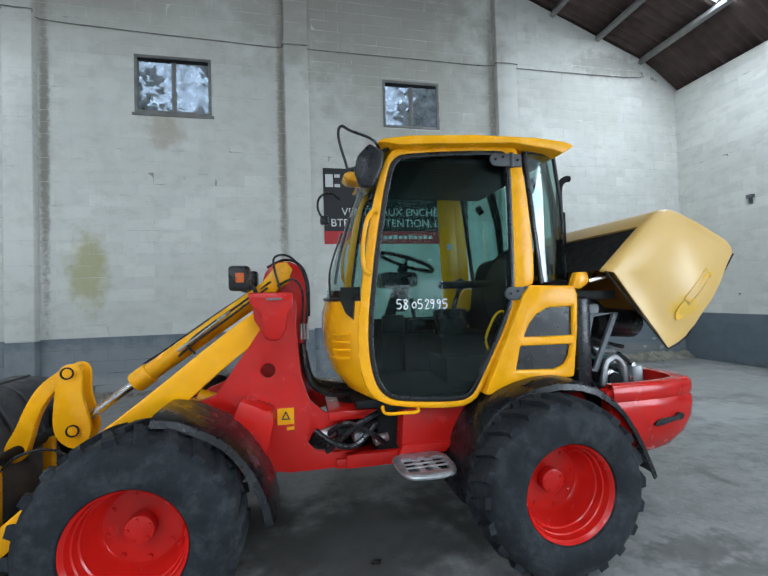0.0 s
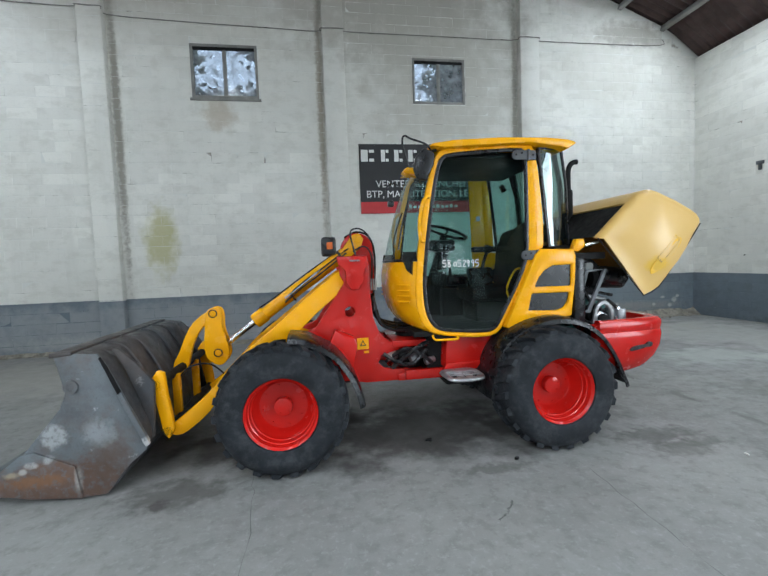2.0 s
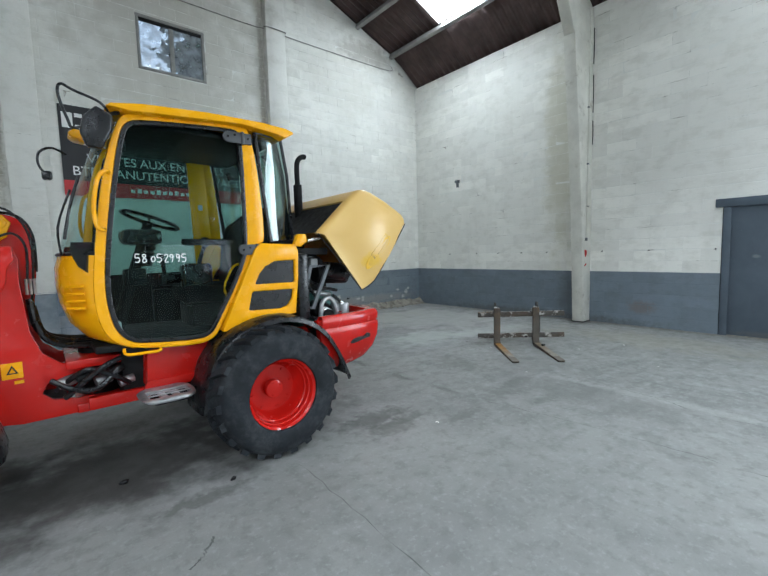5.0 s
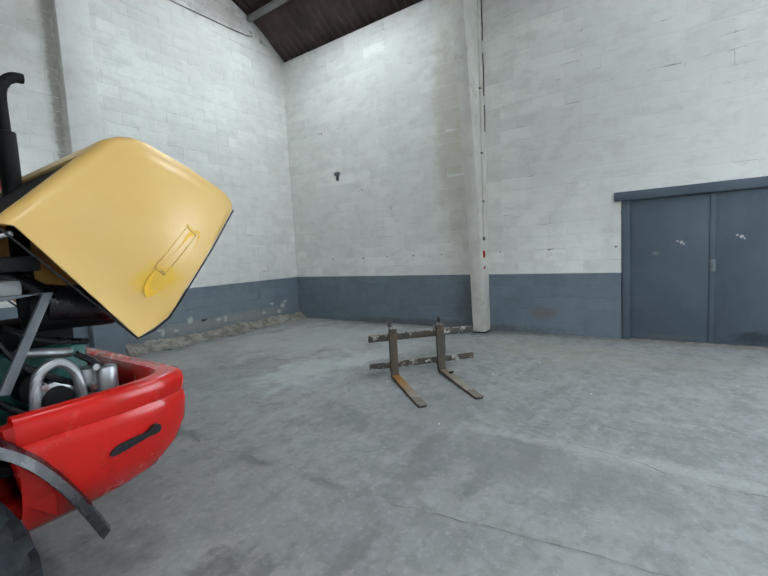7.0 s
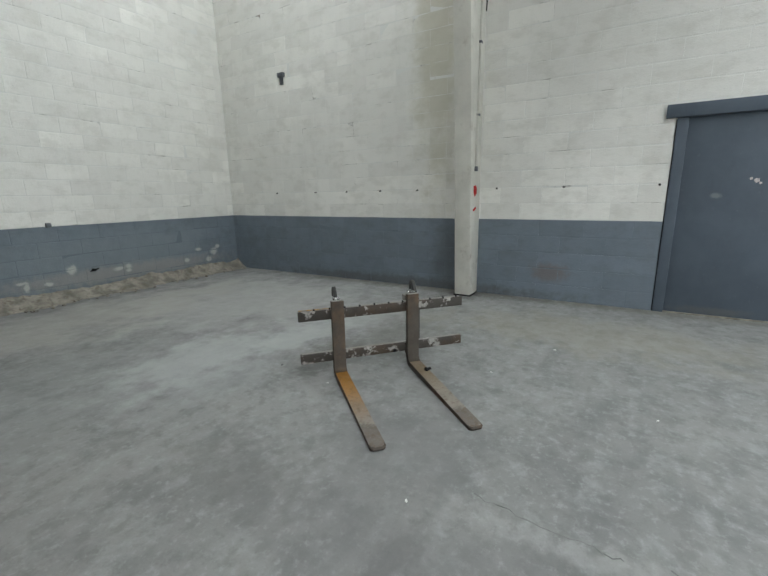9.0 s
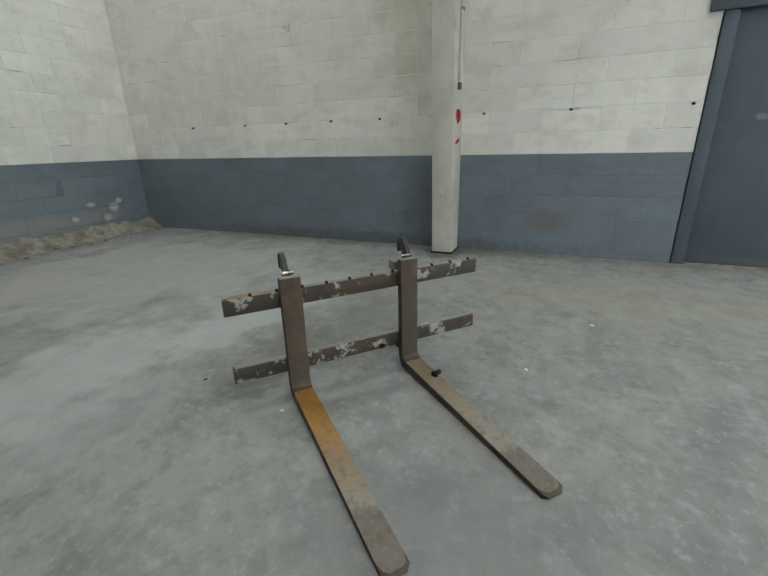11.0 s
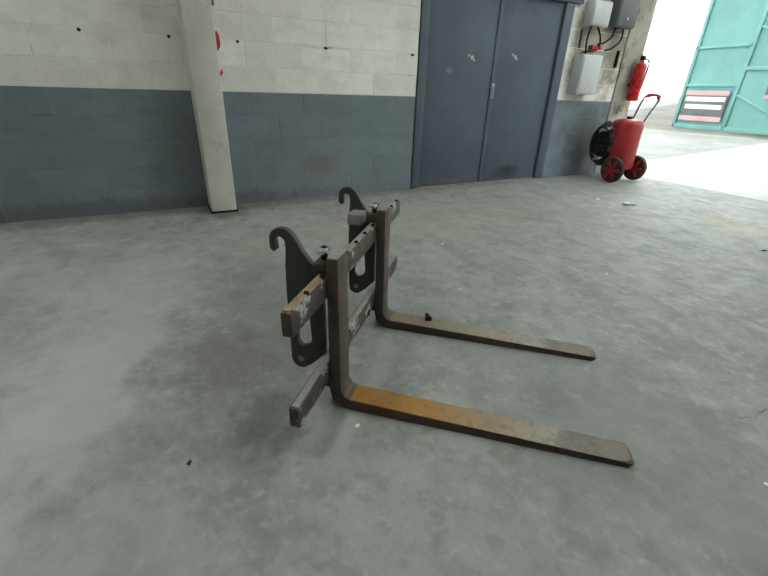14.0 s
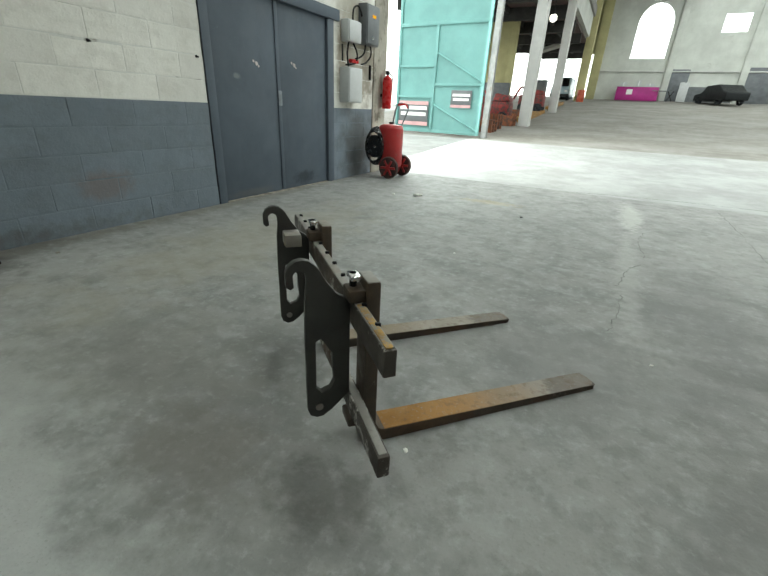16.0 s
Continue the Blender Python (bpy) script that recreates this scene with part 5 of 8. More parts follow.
# tilt cylinder, crank and link
a, b = Vector((0.05, CY, 1.70)), Vector((-0.90, CY, 1.035))
part("tilt_cylinder", cyl(a, b, 0.058, seg=24, bevel=0.008), m_yellow, ld)
part("cylinder_eye", cyl((0.05, 2.92, 1.735), (0.05, far(2.92), 1.735), 0.03, seg=24, bevel=0.006), m_yellow, ld)
part("cylinder_head", cyl(b + (a - b) * 0.0, b + (a - b) * 0.10, 0.068, seg=24, bevel=0.008), m_yellow, ld)
part("piston_rod", cyl(b, (-1.20, CY, 0.82), 0.027, seg=18), m_chrome, ld)
part("eye_plate", plate([(-0.14, 1.60), (-0.06, 1.55), (0.07, 1.66), (0.10, 1.74), (0.06, 1.79), (0.0, 1.78)], 2.93, 2.975, "y", (), 0.008), m_yellow, ld)
crank = [(-1.30, 1.15), (-1.25, 1.19), (-1.19, 1.18), (-1.165, 1.12), (-1.175, 1.0), (-1.12, 0.82), (-1.13, 0.73), (-1.20, 0.66), (-1.30, 0.72), (-1.335, 0.82), (-1.315, 1.03)]
crank = rounded(crank)
for y0 in (2.98, far(3.01)):
    part("crank_plate", plate(crank, y0, y0 + 0.03, "y", (), 0.006), m_yellow, ld)
link = [(-1.20, 1.185), (-1.27, 1.17), (-1.42, 1.07), (-1.50, 0.93), (-1.55, 0.80), (-1.60, 0.72), (-1.61, 0.66), (-1.56, 0.60), (-1.50, 0.63), (-1.47, 0.72), (-1.43, 0.88), (-1.36, 1.0), (-1.25, 1.09)]
part("tilt_link", plate(rounded(link), 3.02, far(3.02), "y", (), 0.012), m_yellow, ld)
for x, z in ((-1.235, 1.135), (-1.21, 0.79)):
    p = part("pivot_pin", cyl((x, 2.955, z), (x, far(2.955), z), 0.028, seg=18, bevel=0.004), m_yellow, ld)
    part("pin_bolt", cyl((x, 2.948, z), (x, 2.96, z), 0.012, seg=6), m_yellow, ld)
    part("pin_ring", lathe([(0.029, 0.0), (0.037, 0.0), (0.037, 0.008), (0.029, 0.008)], (x, 2.952, z), 20), m_dark, p)
# quick hitch
for y0 in (2.44, far(2.49)):
    part("hitch_plate", plate([(-1.57, 0.72), (-1.52, 0.79), (-1.475, 0.77), (-1.46, 0.60), (-1.435, 0.43), (-1.43, 0.33), (-1.47, 0.27), (-1.505, 0.32)], y0, y0 + 0.05, "y", (), 0.008), m_yellow, ld)
part("hitch_tube", cyl((-1.53, 2.44, 0.68), (-1.53, far(2.44), 0.68), 0.035, seg=16), m_dark, ld)
part("hitch_tube", cyl((-1.475, 2.44, 0.33), (-1.475, far(2.44), 0.33), 0.035, seg=16), m_dark, ld)
part("hitch_panel", box(-1.53, -1.47, 2.75, 2.80, 0.34, 0.68, 0.008), m_yellow, ld)
part("hitch_panel", box(-1.53, -1.47, 3.25, 3.30, 0.34, 0.68, 0.008), m_yellow, ld)
# hoses on the arm
for pts in (((0.02, 2.92, 1.60), (-0.02, 2.90, 1.80), (0.08, 2.89, 1.82), (0.17, 2.89, 1.70), (0.19, 2.89, 1.50), (0.16, 2.88, 1.2)),
            ((-0.04, 2.93, 1.66), (-0.25, 2.95, 1.51), (-0.42, 2.96, 1.395), (-0.56, 2.97, 1.28), (-0.52, 2.98, 1.21)),
            ((-0.06, 2.91, 1.62), (-0.3, 2.94, 1.44), (-0.5, 2.96, 1.30), (-0.62, 2.98, 1.20)),
            ((-0.1, 3.1, 1.66), (-0.45, 3.1, 1.43), (-0.72, 3.1, 1.24), (-0.86, 3.1, 1.15), (-0.9, 3.1, 1.09)),
            ((0.0, 2.93, 1.63), (0.1, 2.9, 1.67), (0.16, 2.89, 1.58), (0.15, 2.88, 1.35)),
            ((-1.12, 2.9, 0.58), (-1.25, 2.85, 0.72), (-1.4, 2.8, 0.72), (-1.5, 2.78, 0.62))):
    part("hydraulic_hose", tube(pts, 0.0075, 8, 5), m_black, ld)
part("hose_pipe", tube([(-0.3, 2.945, 1.475), (-0.62, 2.965, 1.235)], 0.009, 8, 0), m_chrome, ld)
for pts in (((0.17, 2.86, 1.1), (0.22, 2.86, 0.98), (0.33, 2.86, 0.92), (0.5, 2.88, 0.9)), ((0.16, 2.92, 1.2), (0.2, 2.93, 1.02), (0.32, 2.95, 0.96), (0.5, 2.95, 0.94)), ((0.15, 2.88, 1.25), (0.18, 2.88, 1.05), (0.3, 2.9, 0.95), (0.5, 2.92, 0.92))):
    part("hydraulic_hose", tube(pts, 0.022, 8, 6), m_black, ld)
for k in range(3):
    part("hose_fitting", cyl((0.145 + 0.02 * k, 2.86, 1.28), (0.145 + 0.02 * k, 2.86, 1.38), 0.008, seg=8), m_alu, ld)
# work lamp with indicator on the tower
lp = part("front_lamp", box(-0.28, -0.155, 2.76, 2.86, 1.60, 1.755, 0.022), m_black, ld)
part("lamp_lens", box(-0.235, -0.185, 2.754, 2.764, 1.65, 1.71, 0.004), m_amber, lp, "amber indicator lens")
part("lamp_stem", tube([(-0.12, 2.80, 1.57), (-0.14, 2.81, 1.62), (-0.2, 2.81, 1.63)], 0.013, 8, 4), m_black, lp)
lp = part("front_lamp", box(-0.28, -0.155, far(2.86), far(2.76), 1.60, 1.755, 0.022), m_black, ld)
part("lamp_stem", cyl((-0.13, far(2.80), 1.58), (-0.14, far(2.80), 1.64), 0.012, seg=10), m_black, lp)

# articulation, red rear frame and clutter of valves and hoses
part("rear_frame", plate([(0.745, 0.87), (1.16, 0.87), (1.13, 0.76), (1.15, 0.70), (1.12, 0.65), (1.10, 0.59), (0.725, 0.59)], 2.60, far(2.60), "y", (), 0.012), m_red, ld)
part("rear_frame_beam", box(1.1, 2.1, 2.72, far(2.72), 0.45, 0.82, 0.015), m_red, ld)
part("articulation_joint", cyl((0.5, CY, 0.42), (0.5, CY, 0.88), 0.12, seg=20), m_dark, ld)
part("articulation_plate", box(0.34, 0.66, 2.75, far(2.75), 0.47, 0.53, 0.01), m_red, ld)
part("articulation_plate", box(0.30, 0.66, 2.75, far(2.75), 0.77, 0.83, 0.01), m_red, ld)
for k, (x, y, z, r) in enumerate(((0.25, 2.78, 0.68, 0.035), (0.35, 2.74, 0.7, 0.03), (0.45, 2.76, 0.66, 0.04), (0.52, 2.72, 0.72, 0.028), (0.58, 2.74, 0.63, 0.034))):
    part("valve_block", cyl((x, y, z), (x + 0.09, y + 0.02, z + 0.02), r, seg=12, bevel=0.005), m_alu if k % 2 == 0 else m_dark, ld)
for pts in (((0.22, 2.76, 0.72), (0.32, 2.68, 0.66), (0.45, 2.66, 0.64), (0.58, 2.70, 0.74)), ((0.24, 2.8, 0.64), (0.4, 2.72, 0.76), (0.55, 2.68, 0.7), (0.64, 2.72, 0.62)), ((0.28, 2.72, 0.6), (0.42, 2.68, 0.72), (0.5, 2.66, 0.78), (0.6, 2.68, 0.82))):
    part("hydraulic_hose", tube(pts, 0.018, 8, 6), m_black, ld)
# Box added to keep light out from under the loader.
part("belly_block", box(0.8, 1.9, 2.84, far(2.84), 0.36, 0.52, 0.03), m_dark, ld)
# Dark box standing in for the deep shade at the articulation.
part("underbody_shade", box(0.60, 1.25, 2.74, far(2.74), 0.50, 0.86, 0.02), m_dark, ld)
part("frame_shelf", box(0.40, 0.76, 2.70, 2.76, 0.485, 0.57, 0.01), m_red, ld)
# boarding step
rim_line = rounded([(0.66, 2.60), (0.965, 2.60), (0.975, 2.40), (0.95, 2.29), (0.87, 2.265), (0.765, 2.265), (0.685, 2.29), (0.66, 2.40)])
bar_x = (0.70, 0.76, 0.80, 0.835, 0.875, 0.935)
gaps = [[(a, 2.325), (b, 2.325), (b, 2.51), (a, 2.51)] for a, b in zip(bar_x[::2], bar_x[1::2])]
st = part("step", plate(rim_line, 0.565, 0.59, "z", gaps, 0.006), m_alu, ld, "worn grey metal boarding step with rounded front")
part("step_rim", tube([(x, y, 0.575) for x, y in rim_line] + [(*rim_line[0], 0.575)], 0.012, 8, 0), m_alu, st)
for y in (2.36, 2.41, 2.46):
    part("tread_bar", box(0.69, 0.95, y, y + 0.012, 0.588, 0.597, 0.002), m_alu, st)
part("step_riser", plate([(0.70, 0.575), (1.0, 0.575), (1.06, 0.64), (0.73, 0.64)], 2.58, 2.62, "y", (), 0.006), m_red, ld)

# ---- cab ----
YC = 2.51
frame_out = [(0.68, 2.40), (0.60, 2.19), (0.54, 1.90), (0.49, 1.56), (0.465, 1.35), (0.465, 1.18), (0.49, 1.05), (0.54, 0.96), (0.62, 0.91), (0.78, 0.875), (1.06, 0.855), (1.15, 0.875), (1.22, 0.935), (1.50, 1.52), (1.55, 1.58), (1.622, 1.60), (1.548, 2.45), (1.44, 2.465), (0.84, 2.425), (0.75, 2.425)]
door_hole = [(0.685, 2.28), (0.715, 2.345), (0.78, 2.38), (1.39, 2.425), (1.435, 2.40), (1.45, 2.33), (1.452, 1.68), (1.44, 1.46), (1.185, 0.985), (1.14, 0.93), (1.07, 0.908), (0.72, 0.935), (0.63, 0.965), (0.575, 1.04), (0.545, 1.18), (0.54, 1.36), (0.575, 1.67), (0.635, 2.05)]


def inset(loop, d):
    cx, cz = sum(p[0] for p in loop) / len(loop), sum(p[1] for p in loop) / len(loop)
    out = []
    n = len(loop)
    for i, (x, z) in enumerate(loop):
        ax, az = loop[(i - 1) % n]
        bx, bz = loop[(i + 1) % n]
        tx, tz = bx - ax, bz - az
        l = math.hypot(tx, tz)
        nx, nz = -tz / l, tx / l
        if nx * (cx - x) + nz * (cz - z) < 0:
            nx, nz = -nx, -nz
        out.append((x + nx * d, z + nz * d))
    return out


door_hole = rounded(door_hole)
frame_out = rounded(frame_out)
m_hinge = plain("dark_hinge_paint", (0.06, 0.064, 0.07), 0.5, vary=0.2)
quarter = [(1.575, 2.435), (1.80, 2.43), (1.86, 2.15), (1.895, 1.63), (1.665, 1.60)]
rear_panel = [(1.50, 1.53), (1.545, 1.585), (1.85, 1.575), (1.875, 1.52), (1.865, 1.30), (1.83, 1.0), (1.60, 0.985), (1.40, 0.955), (1.27, 0.925), (1.22, 0.93)]
vent_a = [(1.49, 1.265), (1.53, 1.345), (1.58, 1.40), (1.66, 1.44), (1.835, 1.445), (1.83, 1.26)]
vent_b = [(1.43, 1.065), (1.465, 1.21), (1.815, 1.205), (1.80, 1.13), (1.76, 1.075), (1.69, 1.055)]
for sd in (1, -1):
    def sy(y):
        return y if sd > 0 else far(y)
    lo, hi = sorted((sy(YC), sy(YC + 0.055)))
    df = part("door_frame", plate(frame_out, lo, hi, "y", [inset(door_hole, -0.012)], 0.012), m_yellow, ld)
    lo, hi = sorted((sy(YC - 0.006), sy(YC + 0.02)))
    pane = plate(inset(door_hole, 0.012), *sorted((sy(YC + 0.006), sy(YC + 0.011))), "y")
    for v in pane.verts:
        v.co.y += sd * 0.034 * (v.co.z - 1.2)
    dg = part("door_glass", pane, m_glass, ld, "tinted cab glass")
    dg.visible_shadow = False
    part("door_seal", plate(inset(door_hole, -0.013), lo, hi, "y", [inset(door_hole, 0.014)], 0.004), m_black, dg)
    rows = [[(x0 + (x1 - x0) * k / 8, sy(YC + 0.014 + 1.2 * max(0.0, x0 + (x1 - x0) * k / 8 - 1.62) ** 2), z0 + (z1 - z0) * k / 8) for k in range(9)]
            for x0, z0, x1, z1 in ((1.575, 2.435, 1.80, 2.43), (1.605, 2.15, 1.86, 2.15), (1.635, 1.88, 1.885, 1.88), (1.665, 1.60, 1.895, 1.62))]
    part("quarter_glass", sheet(rows, 0.004), m_cornerglass, ld, "curved corner glass").visible_shadow = False
    lo, hi = sorted((sy(YC + 0.004), sy(YC + 0.03)))
    qs = plate(inset(quarter, -0.02), lo, hi, "y", [inset(quarter, 0.008)], 0.004)
    for v in qs.verts:
        v.co.y += sd * 1.2 * max(0.0, v.co.x - 1.62) ** 2
    part("quarter_seal", qs, m_black, ld)
    lo, hi = sorted((sy(YC - 0.045), sy(YC + 0.09)))
    part("rear_side_panel", plate(rear_panel, lo, hi, "y", [vent_a, vent_b], 0.014), m_yellow, ld)
    lo, hi = sorted((sy(YC - 0.02), sy(YC - 0.005)))
    for v in (vent_a, vent_b):
        part("vent", plate(inset(v, -0.004), lo, hi, "y"), m_black, ld, "black vent mesh")
    # hinges
    for hx, hz, w in ((1.40, 2.37, 0.20), (1.47, 1.535, 0.20)):
        lo, hi = sorted((sy(YC - 0.022), sy(YC - 0.004)))
        q = [(hx - 0.045 + 0.04 * math.cos(a), hz + 0.04 * math.sin(a)) for a in [math.pi / 2 + k * math.pi / 6 for k in range(7)]]
        hg = part("hinge", plate([(hx + w / 2 + 0.03, hz + 0.04), *q, (hx + w / 2 + 0.03, hz - 0.04)], lo, hi, "y", (), 0.005), m_hinge, ld)
        part("hinge_knuckle", cyl((hx + 0.06, sy(YC - 0.02), hz - 0.045), (hx + 0.06, sy(YC - 0.02), hz + 0.045), 0.013, seg=10), m_hinge, hg)
        for dx in (-0.05, 0.0, 0.10):
            part("hinge_bolt", cyl((hx + dx, sy(YC - 0.029), hz + (0.015 if dx == 0 else 0)), (hx + dx, sy(YC - 0.02), hz + (0.015 if dx == 0 else 0)), 0.008, seg=8), m_dark, hg)
    # grab handle by the door
    part("grab_handle", tube([(0.60, sy(YC + 0.01), 2.03), (0.575, sy(YC - 0.05), 2.035), (0.53, sy(YC - 0.055), 1.98), (0.50, sy(YC - 0.055), 1.82), (0.505, sy(YC - 0.055), 1.70), (0.53, sy(YC - 0.045), 1.675), (0.55, sy(YC + 0.01), 1.68)], 0.013, 10, 5), m_yellow, ld)
    # hook under the door
    part("door_stop", tube([(0.60, sy(YC + 0.01), 0.90), (0.61, sy(YC - 0.03), 0.87), (0.72, sy(YC - 0.035), 0.865), (0.80, sy(YC - 0.03), 0.865), (0.81, sy(YC + 0.01), 0.88)], 0.01, 8, 4), m_yellow, ld)
    part("inner_sill", box(0.6, 1.5, *sorted((sy(YC + 0.055), sy(YC + 0.12))), 0.86, 0.93, 0.006), m_dark, ld)
    part("door_grip", tube([(1.30, sy(YC + 0.05), 1.18), (1.29, sy(YC + 0.07), 1.26), (1.36, sy(YC + 0.07), 1.40), (1.42, sy(YC + 0.07), 1.42), (1.41, sy(YC + 0.07), 1.34), (1.32, sy(YC + 0.06), 1.18)], 0.009, 8, 4), m_yellow, ld)

# nose and windscreen share one rounded plan
HALF = CY - YC - 0.01


def nose_row(xf, z, n=17, back=0.50):
    row = []
    for k in range(n):
        c = math.cos(math.pi * k / (n - 1))
        row.append((back - (back - xf) * (1 - abs(c) ** 3.2) ** 0.62, CY - HALF * c, z))
    return row


lv = [(0.60, 0.90, 0.66), (0.50, 0.935, 0.60), (0.42, 0.975, 0.56), (0.345, 1.07, 0.52), (0.305, 1.2, 0.49), (0.29, 1.33, 0.48), (0.295, 1.44, 0.485), (0.32, 1.53, 0.49)]
ns = part("nose", sheet([nose_row(x, z, 25, b) for x, z, b in lv], 0.012), m_yellow, ld)
for k in range(4):
    for s2 in (1, -1):
        z = 1.19 + k * 0.045
        part("nose_louvre", tube([(0.335, CY - s2 * 0.44, z), (0.37, CY - s2 * 0.49, z), (0.42, CY - s2 * 0.515, z)], 0.009, 6, 3), m_yellow, ns)
ws = [(0.325, 1.525, 0.495), (0.37, 1.72, 0.53), (0.44, 1.95, 0.57), (0.52, 2.18, 0.62), (0.61, 2.41, 0.68)]
part("windscreen", sheet([nose_row(x, z, 25, b) for x, z, b in ws]), m_glass, ld, "curved tinted windscreen").visible_shadow = False
part("windscreen_seal", tube(nose_row(0.318, 1.53, 17, 0.49), 0.013, 6, 0), m_black, ld)
part("windscreen_seal", tube(nose_row(0.605, 2.415, 17, 0.68), 0.012, 6, 0), m_black, ld)
for s2 in (1, -1):
    q = [(0.365, 1.54), (0.375, 1.60), (0.49, 1.60), (0.475, 1.40), (0.445, 1.41), (0.40, 1.45)]
    y0 = CY - s2 * (HALF - 0.012)
    lo, hi = sorted((y0, y0 + 0.006 * s2))
    part("corner_glass", plate(q, lo, hi, "y"), m_darkglass, ld, "dark lower corner pane")
part("wiper", tube([(0.33, 2.68, 1.52), (0.325, 2.66, 1.7), (0.40, 2.64, 1.93)], 0.007, 6, 4), m_black, ld)
part("wiper_blade", tube([(0.35, 2.60, 1.62), (0.39, 2.605, 1.82), (0.45, 2.615, 2.02)], 0.009, 6, 4), m_black, ld)

# roof, rear pillars and rear window
roof = [(0.60, 2.425), (0.63, 2.447), (0.80, 2.474), (1.20, 2.498), (1.60, 2.500), (1.80, 2.485), (1.865, 2.465), (1.86, 2.452), (1.79, 2.41), (1.72, 2.43), (1.45, 2.46), (0.84, 2.425), (0.74, 2.415), (0.66, 2.425)]
part("roof", plate(roof, YC - 0.07, far(YC - 0.07), "y", (), 0.018, None, 3), m_yellow, ld)
part("roof_lining", box(0.72, 1.72, YC + 0.06, far(YC + 0.06), 2.36, 2.41, 0.01), m_dark, ld)
rw = plate([(YC + 0.13, 1.62), (far(YC + 0.13), 1.62), (far(YC + 0.13), 2.40), (YC + 0.13, 2.40)], 1.80, 1.805, "x")
for v in rw.verts:
    v.co.x += 0.115 * (2.40 - v.co.z)
part("rear_window", rw, m_glass, ld, "tinted rear window").visible_shadow = False
part("rear_sill", box(1.74, 1.90, YC + 0.08, far(YC + 0.08), 1.57, 1.615, 0.01), m_dark, ld)
for y0 in (YC + 0.08, far(YC + 0.13)):
    part("rear_pillar", plate([(1.785, 2.43), (1.81, 2.43), (1.865, 2.15), (1.90, 1.58), (1.87, 1.58), (1.84, 2.15)], y0 + (0.05 if y0 < CY else -0.05), y0 + (0.10 if y0 < CY else 0.0), "y", (), 0.006), m_dark, ld)
    part("interior_lamp", cyl((1.68, y0 + 0.02, 2.30), (1.72, y0 + 0.03, 2.24), 0.03, seg=14, bevel=0.006), m_black, ld)
part("rear_wall", box(1.74, 1.80, YC + 0.06, far(YC + 0.06), 0.95, 1.62, 0.01), m_dark, ld)
# interior
part("cab_floor", box(0.45, 1.76, YC + 0.06, far(YC + 0.06), 0.88, 0.93, 0.01), m_dark, ld)
part("dashboard", box(0.36, 0.52, 2.72, far(2.72), 1.40, 1.53, 0.03), m_dark, ld)
part("steering_column", cyl((0.62, CY, 0.93), (0.89, CY, 1.76), 0.045, 0.035, 14), m_dark, ld)
ring = [(0.91 + 0.2 * math.cos(a) * 0.95, CY + 0.2 * math.sin(a), 1.785 - 0.2 * math.cos(a) * 0.33) for a in [k * 2 * math.pi / 24 for k in range(25)]]
sw = part("steering_wheel", tube(ring, 0.014, 8, 0), m_black, ld)
for a in (0.3, 2.4, 4.5):
    part("spoke", tube([(0.89, CY, 1.75), (0.91 + 0.19 * math.cos(a) * 0.95, CY + 0.19 * math.sin(a), 1.785 - 0.19 * math.cos(a) * 0.33)], 0.011, 6, 0), m_black, sw)
part("column_pod", box(0.70, 0.96, CY - 0.13, CY + 0.13, 1.60, 1.71, 0.03), m_black, ld)
part("seat_base", box(1.12, 1.58, CY - 0.2, CY + 0.2, 0.93, 1.12, 0.02), m_dark, ld)
part("seat", box(1.06, 1.60, CY - 0.25, CY + 0.25, 1.12, 1.27, 0.05), m_seat, ld)
part("backrest", plate([(1.46, 1.24), (1.66, 1.24), (1.73, 1.72), (1.68, 1.82), (1.56, 1.77), (1.50, 1.6)], CY - 0.23, CY + 0.23, "y", (), 0.04, None, 3), m_seat, ld)
part("armrest_console", box(1.0, 1.4, far(2.80), far(2.66), 1.25, 1.35, 0.02), m_black, ld)
part("joystick", cyl((1.05, far(2.72), 1.35), (1.03, far(2.72), 1.52), 0.016, 0.02, 12), m_black, ld)
part("side_box", box(0.95, 1.4, far(2.75), far(2.57), 0.93, 1.22, 0.02), m_dark, ld)
part("armrest", box(1.06, 1.44, CY - 0.30, CY - 0.24, 1.58, 1.63, 0.015), m_seat, ld)
# Panel added to darken the view through the lower door glass.
part("added_dark_panel", box(0.62, 1.40, far(YC + 0.13), far(YC + 0.10), 0.93, 1.36, 0.01), m_dark, ld)
part("seat_wing", plate(rounded([(1.42, 1.30), (1.74, 1.30), (1.745, 1.87), (1.70, 1.91), (1.52, 1.81), (1.40, 1.70), (1.36, 1.55)]), CY - 0.29, CY - 0.22, "y", (), 0.02), m_seat, ld)
for k in range(5):
    part("column_bellows", lathe_z([(0.05 - 0.003 * k, 0.0), (0.066 - 0.003 * k, 0.02), (0.05 - 0.003 * k, 0.04)], (0.84 + 0.013 * k, CY, 1.43 + 0.04 * k)), m_black, ld)
kn = part("lever_arm", tube([(1.22, 2.93, 1.12), (1.21, 2.93, 1.40), (1.26, 2.93, 1.57)], 0.016, 8, 4), m_black, ld)
part("lever_knob", lathe([(0.02, -0.022), (0.036, -0.02), (0.044, 0.0), (0.036, 0.02), (0.02, 0.022)], (1.27, 2.93, 1.61), 22, None, True), m_black, kn)
part("gear_console", box(1.08, 1.30, 2.86, 3.02, 1.10, 1.44, 0.03), m_black, ld)
